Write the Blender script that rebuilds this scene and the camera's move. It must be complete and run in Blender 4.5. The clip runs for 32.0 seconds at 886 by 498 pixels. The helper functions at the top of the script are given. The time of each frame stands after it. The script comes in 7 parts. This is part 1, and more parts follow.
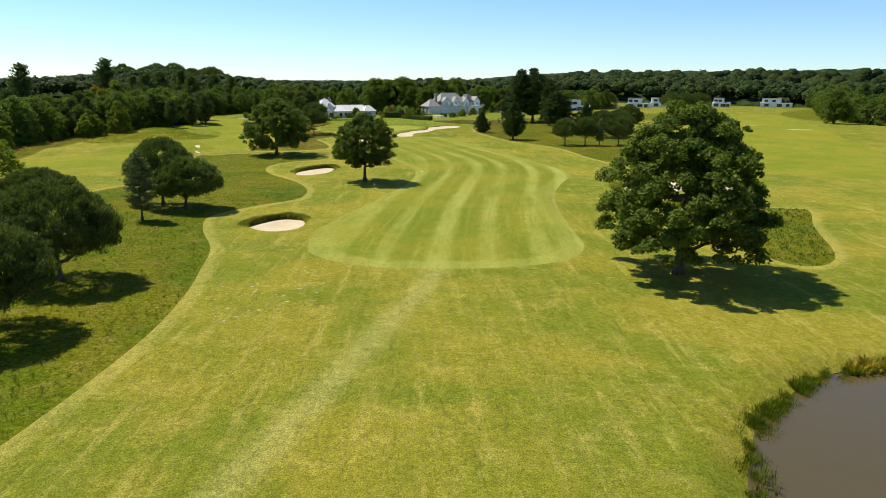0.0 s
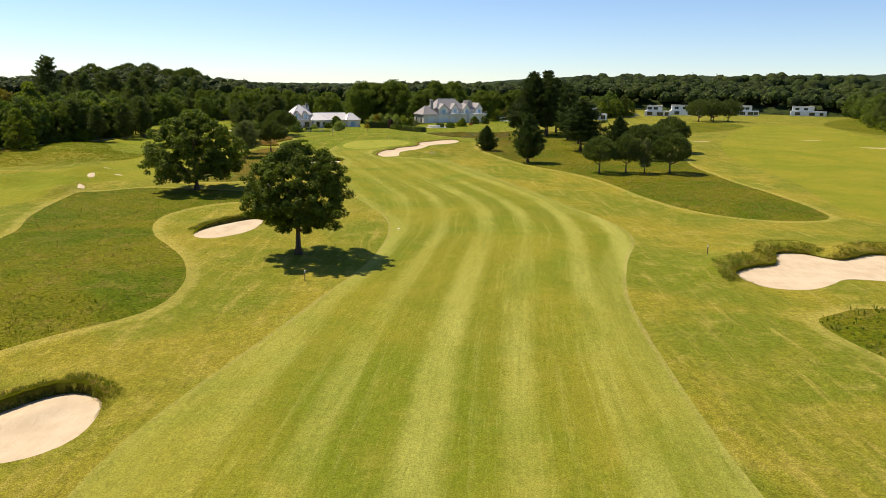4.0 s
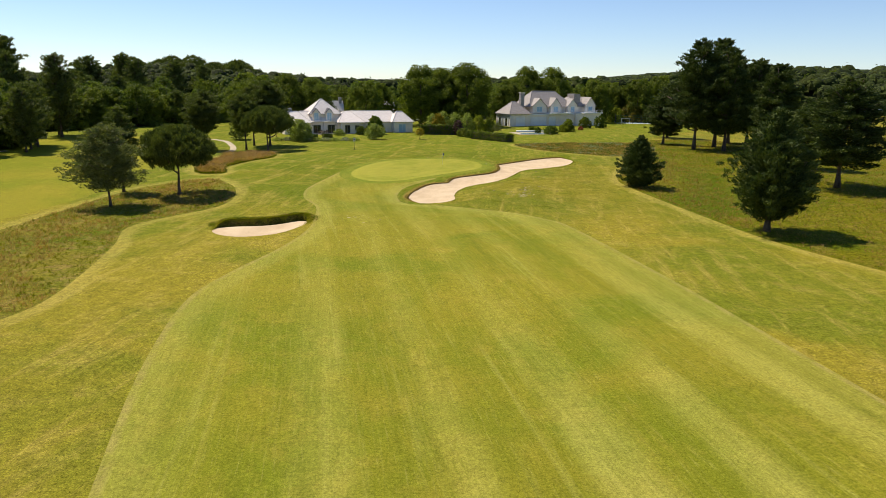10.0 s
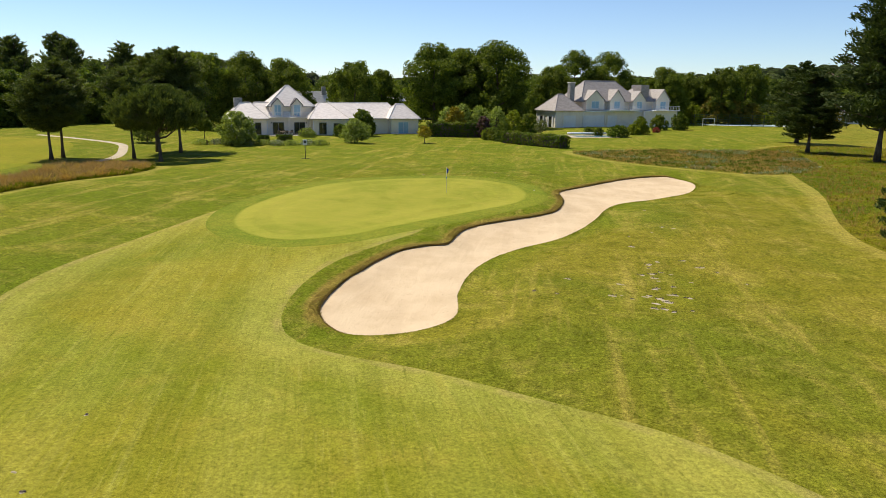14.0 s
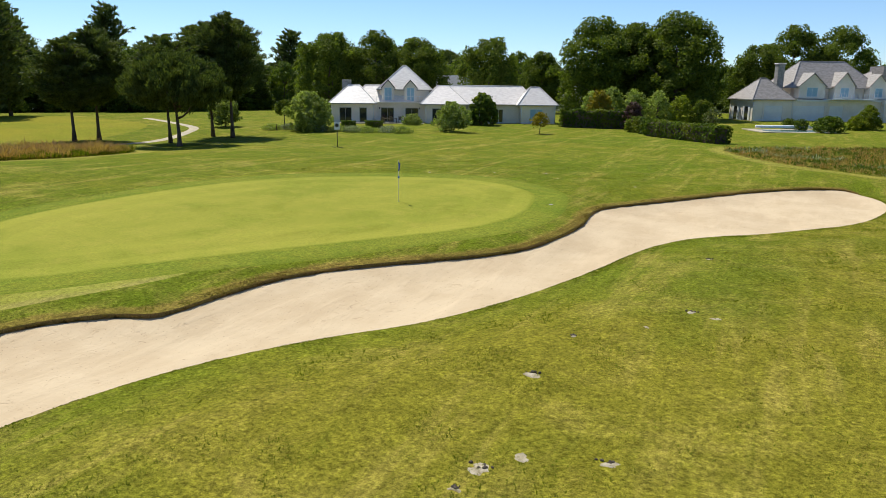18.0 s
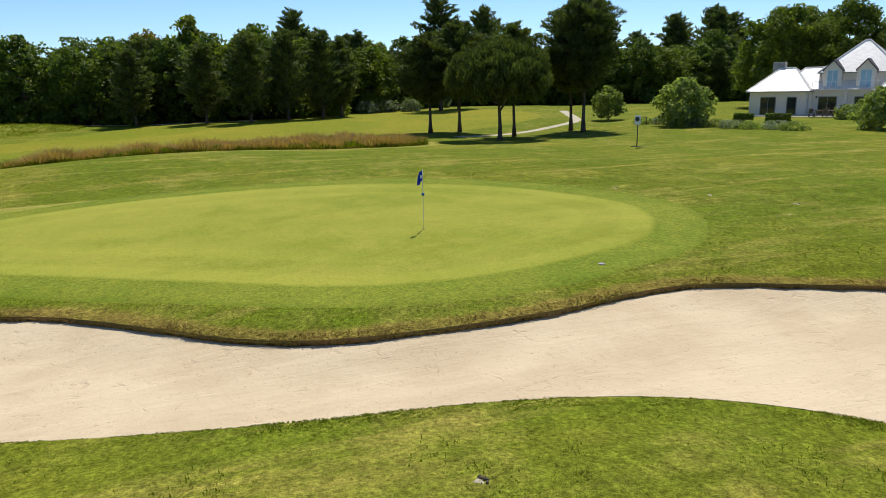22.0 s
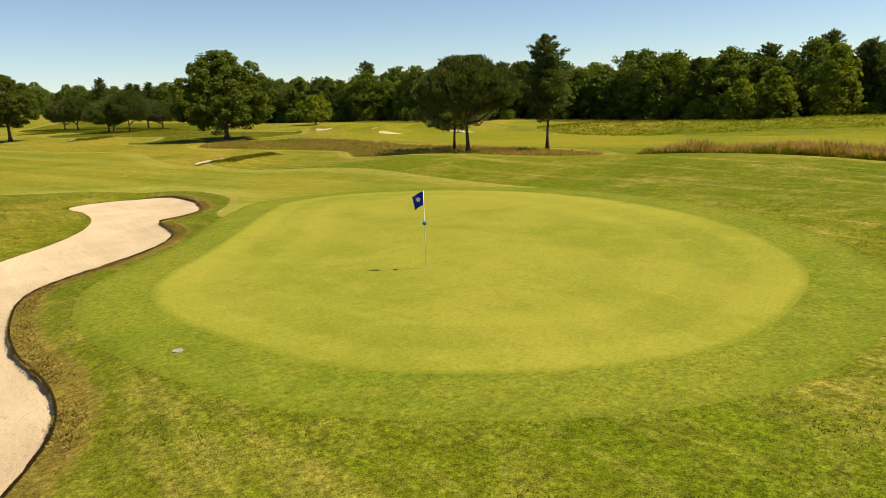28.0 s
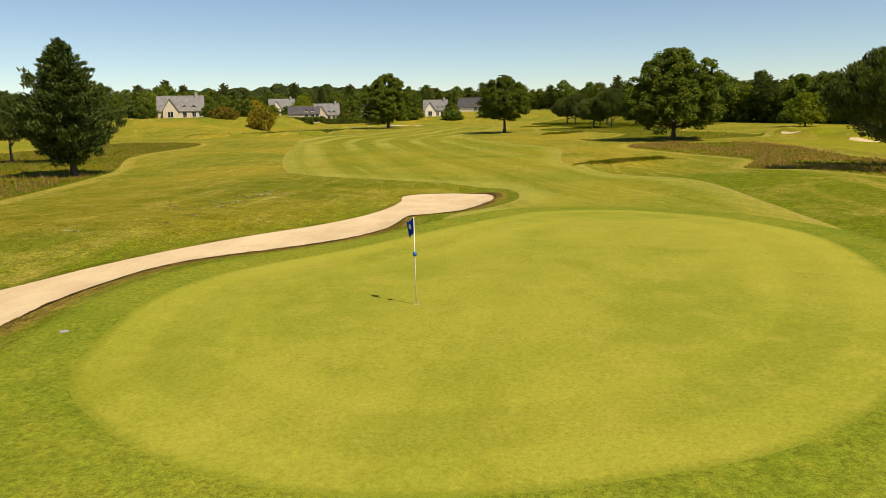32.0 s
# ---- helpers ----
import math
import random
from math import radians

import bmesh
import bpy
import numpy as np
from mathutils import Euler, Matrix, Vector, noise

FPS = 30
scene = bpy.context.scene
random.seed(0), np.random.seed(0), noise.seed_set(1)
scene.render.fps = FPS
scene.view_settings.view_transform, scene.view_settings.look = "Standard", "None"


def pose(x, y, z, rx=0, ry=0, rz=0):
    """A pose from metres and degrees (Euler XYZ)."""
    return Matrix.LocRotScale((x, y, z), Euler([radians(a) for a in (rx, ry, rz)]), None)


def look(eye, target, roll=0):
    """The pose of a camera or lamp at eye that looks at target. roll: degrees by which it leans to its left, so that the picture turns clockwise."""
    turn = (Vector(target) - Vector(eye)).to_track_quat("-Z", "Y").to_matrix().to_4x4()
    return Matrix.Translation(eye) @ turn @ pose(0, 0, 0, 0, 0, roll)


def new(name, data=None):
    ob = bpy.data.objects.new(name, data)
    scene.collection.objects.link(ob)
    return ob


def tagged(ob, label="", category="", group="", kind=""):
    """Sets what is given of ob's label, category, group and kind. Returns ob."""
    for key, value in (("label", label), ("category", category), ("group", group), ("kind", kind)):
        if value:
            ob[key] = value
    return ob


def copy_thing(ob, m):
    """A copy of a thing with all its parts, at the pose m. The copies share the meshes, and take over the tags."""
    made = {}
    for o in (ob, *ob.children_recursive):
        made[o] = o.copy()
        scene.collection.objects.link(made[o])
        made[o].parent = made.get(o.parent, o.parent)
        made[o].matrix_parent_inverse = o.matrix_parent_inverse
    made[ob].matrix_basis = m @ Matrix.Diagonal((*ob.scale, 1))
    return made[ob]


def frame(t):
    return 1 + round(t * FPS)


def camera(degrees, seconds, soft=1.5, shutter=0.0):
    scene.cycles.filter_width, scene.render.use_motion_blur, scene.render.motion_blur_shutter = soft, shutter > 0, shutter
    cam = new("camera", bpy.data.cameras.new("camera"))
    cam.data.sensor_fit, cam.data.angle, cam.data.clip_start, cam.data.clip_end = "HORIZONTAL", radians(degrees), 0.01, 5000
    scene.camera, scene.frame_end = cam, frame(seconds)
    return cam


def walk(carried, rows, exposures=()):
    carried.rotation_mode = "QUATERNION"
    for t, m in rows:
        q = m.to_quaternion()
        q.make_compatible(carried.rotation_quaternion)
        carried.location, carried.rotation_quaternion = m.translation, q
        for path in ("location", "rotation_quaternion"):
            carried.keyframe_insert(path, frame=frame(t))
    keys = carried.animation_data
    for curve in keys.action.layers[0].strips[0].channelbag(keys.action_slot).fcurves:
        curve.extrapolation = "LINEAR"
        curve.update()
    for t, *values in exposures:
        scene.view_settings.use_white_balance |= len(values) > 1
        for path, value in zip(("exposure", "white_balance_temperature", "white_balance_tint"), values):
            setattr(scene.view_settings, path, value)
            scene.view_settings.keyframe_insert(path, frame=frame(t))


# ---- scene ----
cam = camera(64.0, 32.0, 0.7)
PATH = [
    (0, (-0.995, -0.071, 18.474), (-0.968, 1.874, 18.011), 0.6),
    (0.5, (-0.917, 5.661, 18.994), (-0.888, 7.607, 18.533), 0.7),
    (1, (-0.698, 11.414, 19.429), (-0.67, 13.361, 18.969), 0.8),
    (1.5, (-0.543, 17.576, 19.613), (-0.513, 19.522, 19.153), 0.9),
    (2, (-0.364, 24.119, 19.593), (-0.333, 26.065, 19.134), 0.9),
    (2.5, (0.121, 31.151, 19.313), (0.151, 33.097, 18.856), 0.9),
    (3, (0.379, 38.45, 18.989), (0.41, 40.397, 18.533), 0.7),
    (3.5, (0.708, 46.384, 18.89), (0.739, 48.332, 18.435), 1.0),
    (5.5, (1.477, 80.415, 17.694), (1.488, 82.363, 17.24), 0.4),
    (6, (1.762, 89.234, 17.159), (1.722, 91.182, 16.707), 0.6),
    (6.5, (2.009, 97.887, 16.635), (1.924, 99.834, 16.185), 0.6),
    (7, (1.79, 107.193, 16.692), (1.675, 109.137, 16.234), 0.5),
    (7.5, (1.558, 115.869, 16.839), (1.416, 117.809, 16.372), 0.3),
    (8, (1.47, 124.736, 16.21), (1.307, 126.674, 15.746), 0.6),
    (8.5, (1.291, 133.12, 15.423), (1.111, 135.059, 14.964), 0.7),
    (9, (0.927, 141.758, 14.662), (0.738, 143.697, 14.211), 0.7),
    (9.5, (0.313, 150.148, 14.31), (0.116, 152.086, 13.859), 0.7),
    (10, (-0.238, 158.864, 13.941), (-0.444, 160.801, 13.485), 0.7),
    (10.5, (-0.84, 167.167, 13.57), (-1.05, 169.103, 13.112), 0.8),
    (11, (-1.41, 175.765, 12.972), (-1.626, 177.7, 12.514), 0.9),
    (11.5, (-2.055, 183.912, 12.374), (-2.279, 185.846, 11.915), 0.7),
    (12, (-3.024, 192.423, 11.622), (-3.251, 194.358, 11.168), 0.7),
    (12.5, (-3.77, 200.485, 10.972), (-4.006, 202.419, 10.518), 0.7),
    (13, (-4.395, 208.151, 10.295), (-4.645, 210.085, 9.847), 0.7),
    (13.5, (-4.73, 213.892, 9.526), (-4.995, 215.825, 9.086), 0.9),
    (14, (-4.585, 218.57, 8.902), (-4.872, 220.5, 8.465), 0.8),
    (14.5, (-3.682, 222.275, 8.408), (-4.0, 224.2, 7.97), 0.6),
    (16.5, (1.388, 236.054, 6.794), (0.824, 237.921, 6.35), 0.7),
    (17, (2.579, 239.382, 6.612), (1.918, 241.216, 6.167), 0.6),
    (17.5, (3.647, 242.457, 6.507), (2.892, 244.254, 6.059), 0.6),
    (18, (4.833, 245.638, 6.367), (3.963, 247.383, 5.917), 0.7),
    (18.5, (5.931, 248.494, 6.327), (4.949, 250.177, 5.874), 0.7),
    (19, (7.134, 251.441, 6.286), (6.01, 253.03, 5.826), 0.2),
    (19.5, (8.243, 254.029, 6.295), (6.986, 255.513, 5.829), 0.3),
    (20, (9.181, 257.232, 6.157), (7.789, 258.589, 5.688), 0.0),
    (20.5, (9.904, 260.126, 6.053), (8.389, 261.345, 5.585), -0.3),
    (21, (10.403, 262.964, 5.871), (8.763, 264.011, 5.407), -0.8),
    (21.5, (10.535, 265.412, 5.792), (8.798, 266.289, 5.33), -0.9),
    (22, (10.096, 267.968, 5.691), (8.283, 268.674, 5.23), -1.3),
    (22.5, (9.237, 270.742, 5.542), (7.363, 271.27, 5.085), -1.4),
    (23, (8.559, 273.619, 5.472), (6.64, 273.954, 5.02), -1.5),
    (23.5, (7.971, 276.174, 5.437), (6.027, 276.31, 4.987), -1.5),
    (24, (7.295, 278.537, 5.391), (5.347, 278.457, 4.943), -1.7),
    (24.5, (6.432, 280.754, 5.314), (4.506, 280.447, 4.869), -1.6),
    (25, (5.385, 282.842, 5.231), (3.508, 282.312, 4.791), -1.6),
    (25.5, (4.34, 284.712, 5.171), (2.534, 283.97, 4.735), -1.6),
    (26, (3.154, 286.414, 5.127), (1.446, 285.464, 4.699), -1.2),
    (26.5, (1.777, 287.926, 5.062), (0.192, 286.783, 4.638), -1.5),
    (28.5, (-4.494, 292.515, 5.031), (-5.421, 290.79, 4.625), -1.9),
    (29, (-6.185, 293.083, 5.035), (-6.917, 291.265, 4.634), -1.8),
    (29.5, (-7.821, 293.385, 5.037), (-8.37, 291.504, 4.64), -1.8),
    (30, (-9.52, 293.522, 5.019), (-9.889, 291.596, 4.627), -1.7),
    (30.5, (-11.184, 293.412, 5.049), (-11.39, 291.461, 4.659), -1.6),
    (31, (-12.73, 293.204, 5.074), (-12.781, 291.242, 4.688), -1.6),
    (31.5, (-14.071, 292.755, 5.095), (-13.983, 290.794, 4.711), -1.5),
    (32, (-15.186, 292.316, 5.137), (-14.995, 290.362, 4.754), -1.2),
]
walk(cam, [(t, look(eye, target, roll)) for t, eye, target, roll in PATH], exposures=[(0.0, 0.34, 6350, 4), (2.0, 0.32, 6800, 12), (6.0, 0.27, 7050, 15), (9.0, 0.23, 7100, 15), (13.0, 0.25, 7100, 14), (17.0, 0.17, 6450, 8), (21.0, 0.19, 6350, 11), (23.0, 0.10, 6100, 5), (25.0, 0.24, 6200, 1), (26.0, 0.30, 7050, 11), (28.5, 0.24, 8300, 10), (32.0, 0.15, 8500, 10)])

# ---------------------------------------------------------------- world, sun
SUN_AZ = math.atan2(-0.84, 0.54)
SUN_EL = radians(56.0)
world = bpy.data.worlds.new("sky")
scene.world = world
world.use_nodes = True
wn, wl = world.node_tree.nodes, world.node_tree.links
sky = wn.new("ShaderNodeTexSky")
sky.sky_type = "NISHITA"
sky.sun_disc = False
sky.sun_elevation = SUN_EL
sky.sun_rotation = SUN_AZ
sky.air_density, sky.dust_density, sky.ozone_density = 0.85, 0.0, 3.0
wn["Background"].inputs["Strength"].default_value = 0.105
cool = wn.new("ShaderNodeMix")
cool.data_type, cool.blend_type = "RGBA", "MULTIPLY"
cool.inputs[0].default_value = 1.0
cool.inputs[7].default_value = (0.85, 0.97, 1.13, 1.0)
wl.new(sky.outputs[0], cool.inputs[6])
wl.new(cool.outputs[2], wn["Background"].inputs["Color"])
lamp = bpy.data.lights.new("sun", "SUN")
lamp.energy, lamp.angle, lamp.color = 5.0, radians(0.53), (1.0, 0.95, 0.86)
sun = new("sun", lamp)
to_sun = Vector((math.sin(SUN_AZ) * math.cos(SUN_EL), math.cos(SUN_AZ) * math.cos(SUN_EL), math.sin(SUN_EL)))
sun.matrix_world = look(to_sun * 300, (0, 0, 0))


# ---------------------------------------------------------------- materials
class Nodes:
    """A small builder for node materials."""

    def __init__(self, name):
        self.mat = bpy.data.materials.new(name)
        self.mat.use_nodes = True
        self.n, self.l = self.mat.node_tree.nodes, self.mat.node_tree.links
        self.bsdf = self.n["Principled BSDF"]
        self.pos = self.n.new("ShaderNodeNewGeometry").outputs["Position"]

    def put(self, socket, value):
        if isinstance(value, bpy.types.NodeSocket):
            self.l.new(value, socket)
        else:
            socket.default_value = value

    def noise(self, scale, detail=3.0, rough=0.55, at=None, stretch=None, warp=0.0):
        src = at or self.pos
        if stretch:
            m = self.n.new("ShaderNodeMapping")
            m.inputs["Scale"].default_value = stretch
            self.l.new(src, m.inputs["Vector"])
            src = m.outputs[0]
        t = self.n.new("ShaderNodeTexNoise")
        t.inputs["Scale"].default_value, t.inputs["Detail"].default_value = scale, detail
        t.inputs["Roughness"].default_value, t.inputs["Distortion"].default_value = rough, warp
        self.l.new(src, t.inputs["Vector"])
        return t.outputs["Fac"]

    def math(self, op, a, b=0.0, c=0.0, clamp=False):
        m = self.n.new("ShaderNodeMath")
        m.operation, m.use_clamp = op, clamp
        for i, v in enumerate((a, b, c)):
            self.put(m.inputs[i], v)
        return m.outputs[0]

    def ramp(self, value, lo, hi, a=0.0, b=1.0):
        m = self.n.new("ShaderNodeMapRange")
        m.interpolation_type = "SMOOTHSTEP"
        for i, v in enumerate((value, lo, hi, a, b)):
            self.put(m.inputs[i], v)
        return m.outputs[0]

    def mix(self, fac, a, b, how="MIX"):
        m = self.n.new("ShaderNodeMix")
        m.data_type, m.blend_type = "RGBA", how
        self.put(m.inputs[0], fac)
        for i, v in ((6, a), (7, b)):
            self.put(m.inputs[i], v if isinstance(v, bpy.types.NodeSocket) else (*v, 1.0))
        return m.outputs[2]

    def attr(self, name):
        a = self.n.new("ShaderNodeAttribute")
        a.attribute_name = name
        return a.outputs["Fac"]

    def random(self, island=False):
        if island:
            return self.n.new("ShaderNodeNewGeometry").outputs["Random Per Island"]
        return self.n.new("ShaderNodeObjectInfo").outputs["Random"]

    def done(self, color, rough=0.8, bump=None, strength=0.3, distance=0.02, metal=0.0, spec=0.3):
        b = self.bsdf.inputs
        self.put(b["Base Color"], color if isinstance(color, bpy.types.NodeSocket) else (*color, 1.0))
        self.put(b["Roughness"], rough)
        b["Metallic"].default_value = metal
        b["Specular IOR Level"].default_value = spec
        if bump is not None:
            k = self.n.new("ShaderNodeBump")
            k.inputs["Strength"].default_value, k.inputs["Distance"].default_value = strength, distance
            self.l.new(bump, k.inputs["Height"])
            self.l.new(k.outputs[0], b["Normal"])
        return self.mat


def turf(name, lush, mid, dry, dryness=0.5, bump=0.5, relief=0.04, patch=0.09, grain=7.0, stripes=0.0, track=False, rings=False, lips=False, near_green=0.0, speck=0.35, hem=False):
    """Mown or rough grass: lush and dry patches at two scales, fine grain, relief, and mowing bands."""
    lush, mid, dry = ((q[0] * 1.085, q[1], q[2]) for q in (lush, mid, dry))
    k = Nodes(name)
    sep = k.n.new("ShaderNodeSeparateXYZ")
    k.l.new(k.pos, sep.inputs[0])
    big = k.noise(patch, 4, 0.6, warp=0.6)
    middle = k.noise(patch * 6, 5, 0.7, warp=0.4)
    fine = k.noise(grain, 4, 0.75)
    hair = k.noise(grain * 4.5, 2, 0.7)
    c = k.mix(k.ramp(big, 0.36, 0.62), lush, mid)
    if near_green:
        east = k.math("MULTIPLY_ADD", sep.outputs[1], -0.44, k.math("ADD", sep.outputs[0], 121.2))
        lusher = k.math("MULTIPLY", k.math("MULTIPLY", k.ramp(sep.outputs[1], 226.0, 246.0), k.ramp(east, 5.0, 0.0, 0.12, 1.0)), k.ramp(k.noise(0.16, 4, 0.65), 0.28, 0.60, 0.55, 1.0))
        # East side: olive turf, darkened further in colour for grass leaning against the light.
        olive_dark = k.math("MULTIPLY", k.ramp(sep.outputs[1], 226.0, 246.0), k.ramp(east, 0.0, 5.0, 0.0, 0.28))
        c = k.mix(olive_dark, c, (0.105, 0.118, 0.010))
        c = k.mix(k.math("MULTIPLY", lusher, near_green), c, (0.108, 0.148, 0.007))
    c = k.mix(k.math("MULTIPLY", k.ramp(middle, 0.46, 0.74), dryness), c, dry)
    c = k.mix(k.math("MULTIPLY", k.ramp(fine, 0.56, 0.80), speck), c, dry)
    c = k.mix(k.math("MULTIPLY", k.ramp(fine, 0.46, 0.26), speck), c, tuple(v * 0.5 for v in lush))
    if stripes:
        # Mowing bands and pale front rim: sheen of laid grass put into the colour.
        across = k.attr("across")
        wob = k.math("MULTIPLY_ADD", k.noise(0.25, 5, 0.7), 1.1, k.math("ADD", across, 1.4))
        s = k.math("SINE", k.math("MULTIPLY", wob, 2 * math.pi / 5.75))
        other = k.math("SINE", k.math("MULTIPLY", wob, 2 * math.pi / 12.7))
        s = k.ramp(k.math("MULTIPLY_ADD", other, 0.35, s), -0.35, 1.1)
        fade = k.math("MULTIPLY", k.ramp(k.noise(0.06, 3, stretch=(1, 0.45, 1)), 0.32, 0.62, 0.15, 1.0), k.ramp(k.attr("rim"), -50.0, -49.0))
        fade = k.math("MULTIPLY", fade, k.ramp(sep.outputs[1], 235.0, 170.0, 0.35, 1.0))
        fade = k.math("MULTIPLY", fade, k.ramp(across, -14.0, -8.5, 0.25, 1.0))
        light = tuple(min(1.0, v * 1.2 + a) for v, a in zip(mid, (0.070, 0.080, 0.045)))
        c = k.mix(k.math("MULTIPLY", k.math("MULTIPLY", s, fade), stripes), c, light)
        dark = k.math("MULTIPLY", k.math("SUBTRACT", 1.0, s), k.math("MULTIPLY", fade, stripes * 0.5))
        c = k.mix(dark, c, tuple(v * 0.72 for v in lush))
        rim = k.ramp(k.math("MULTIPLY_ADD", k.noise(0.5, 3), 0.8, k.attr("rim")), 2.9, 1.5)
        wide = k.ramp(k.math("MULTIPLY_ADD", k.noise(0.4, 4, 0.7), 2.0, k.attr("rim")), 4.6, 3.2)
        front = k.math("MULTIPLY", k.math("MULTIPLY", wide, k.ramp(sep.outputs[1], 100.0, 78.0)), 0.42)
        c = k.mix(k.math("MAXIMUM", k.math("MULTIPLY", k.math("MAXIMUM", rim, k.math("MULTIPLY", wide, k.ramp(across, 4.0, 9.0, 0.0, 0.8))), 0.32), front), c, light)
        worn = k.math("MULTIPLY", k.ramp(sep.outputs[1], 222.0, 244.0), k.ramp(k.noise(0.25, 4, 0.7), 0.35, 0.65, 0.0, 0.16))
        c = k.mix(worn, c, light)
        comb = k.n.new("ShaderNodeCombineXYZ")
        k.l.new(across, comb.inputs[0])
        k.l.new(sep.outputs[1], comb.inputs[1])
        thin = k.noise(1.5, 4, 0.7, at=comb.outputs[0], stretch=(1.0, 0.03, 1.0))
        thin2 = k.noise(0.5, 5, 0.75, at=comb.outputs[0], stretch=(1.0, 0.06, 1.0))
        c = k.mix(k.math("MULTIPLY", k.ramp(thin, 0.50, 0.72), 0.32), c, light)
        c = k.mix(k.math("MULTIPLY", k.ramp(thin2, 0.5, 0.3), 0.35), c, tuple(v * 0.70 for v in lush))
        c = k.mix(k.math("MULTIPLY", k.ramp(thin2, 0.55, 0.75), 0.3), c, dry)
        line = k.math("MULTIPLY", k.ramp(k.attr("rim"), 0.55, 0.2), k.ramp(k.noise(0.6, 3, 0.6), 0.35, 0.6, 0.06, 0.34))
        c = k.mix(k.math("MULTIPLY", line, k.ramp(sep.outputs[1], 85.0, 110.0, 0.3, 1.0)), c, (0.34, 0.25, 0.10))
        teeth = k.noise(7.0, 3, 0.7, at=comb.outputs[0], stretch=(1.0, 0.06, 1.0))
        c = k.mix(k.math("MULTIPLY", k.ramp(teeth, 0.45, 0.3), 0.45), c, tuple(v * 0.72 for v in lush))
        c = k.mix(k.math("MULTIPLY", k.ramp(teeth, 0.55, 0.7), 0.3), c, light)
    if track:
        worn = k.attr("track")
        w2 = k.math("MULTIPLY", worn, k.ramp(k.noise(1.1, 4, 0.7), 0.25, 0.65, 0.45, 1.0))
        c = k.mix(k.math("MULTIPLY", w2, 0.6), c, tuple(v * 1.25 + 0.06 for v in mid))
        lanes = k.noise(0.9, 4, 0.7, stretch=(1.0, 0.10, 1.0), warp=0.3)
        c = k.mix(k.math("MULTIPLY", k.ramp(lanes, 0.5, 0.72), 0.45), c, dry)
        lanes2 = k.noise(1.4, 4, 0.7, stretch=(0.9, 0.16, 1.0), warp=1.2)
        c = k.mix(k.math("MULTIPLY", k.ramp(lanes2, 0.48, 0.28), 0.45), c, tuple(v * 0.62 for v in lush))
        wheel = k.math("ABSOLUTE", k.math("SUBTRACT", k.attr("edge"), k.math("MULTIPLY_ADD", k.noise(0.15, 2), 1.6, 0.2)))
        pale = k.math("MULTIPLY", k.ramp(wheel, 0.55, 0.2), k.ramp(k.noise(0.2, 3), 0.4, 0.6))
        cut = k.ramp(k.math("MULTIPLY_ADD", k.noise(1.2, 3), 0.8, k.attr("edge")), 2.2, 0.5)
        c = k.mix(k.math("MULTIPLY", cut, 0.3), c, tuple(v * 1.2 + 0.02 for v in dry))
        c = k.mix(k.math("MULTIPLY", pale, 0.4), c, tuple(v * 1.25 + 0.03 for v in mid))
    if rings:
        edge = k.attr("across")
        band = k.ramp(k.math("SINE", k.math("MULTIPLY", edge, 2.6)), -0.3, 0.6)
        c = k.mix(k.math("MULTIPLY", k.math("MULTIPLY", band, k.ramp(edge, 4.2, 2.0)), 0.20), c, tuple(v * 1.35 for v in mid))
        soft = k.ramp(k.math("MULTIPLY_ADD", k.noise(3.0, 3), 0.3, edge), 0.42, 0.16)
        c = k.mix(k.math("MULTIPLY", soft, 0.55), c, (0.150, 0.182, 0.016))
        mottle = k.noise(0.55, 5, 0.7, stretch=(1.0, 0.55, 1.0), warp=0.8)
        c = k.mix(k.math("MULTIPLY", k.ramp(mottle, 0.52, 0.70), 0.35), c, (0.175, 0.178, 0.016))
    if hem:
        soft = k.ramp(k.math("MULTIPLY_ADD", k.noise(2.5, 4, 0.7), -0.5, k.attr("across")), -1.5, -1.9)
        c = k.mix(k.math("MULTIPLY", soft, 0.3), c, (0.105, 0.138, 0.009))
    if lips:
        dead = k.ramp(k.math("MULTIPLY_ADD", k.noise(2.2, 5, 0.75), 0.9, k.math("SUBTRACT", k.attr("lip"), 0.45)), 0.25, 0.65)
        c = k.mix(k.math("MULTIPLY", dead, 0.55), c, (0.27, 0.165, 0.045))
        c = k.mix(k.attr("wild"), c, (0.05, 0.07, 0.012))
    amount = 0.60 if bump > 0.5 else 0.40 if bump > 0.3 else 0.22
    grainy = k.ramp(k.math("MULTIPLY_ADD", hair, 0.5, k.math("MULTIPLY", fine, 0.5)), 0.33, 0.67, 1 - amount, 1 + amount)
    if bump > 0.3:
        tufts = k.noise(8.0, 5, 0.8, warp=0.3)
        deep = 0.32 if bump > 0.5 else 0.14
        grainy = k.math("MULTIPLY", grainy, k.ramp(tufts, 0.30, 0.70, 1 - deep, 1 + deep))
        clump = k.noise(2.1, 4, 0.7, warp=0.6)
        rise = 0.17 if bump > 0.5 else 0.08
        grainy = k.math("MULTIPLY", grainy, k.ramp(clump, 0.34, 0.66, 1 - rise, 1 + rise))
    g = k.n.new("ShaderNodeVectorMath")
    g.operation = "SCALE"
    k.l.new(c, g.inputs[0])
    k.l.new(grainy, g.inputs["Scale"])
    h = k.math("MULTIPLY_ADD", hair, 0.4, fine)
    return k.done(g.outputs[0], 0.9, h, bump, relief, spec=0.03)


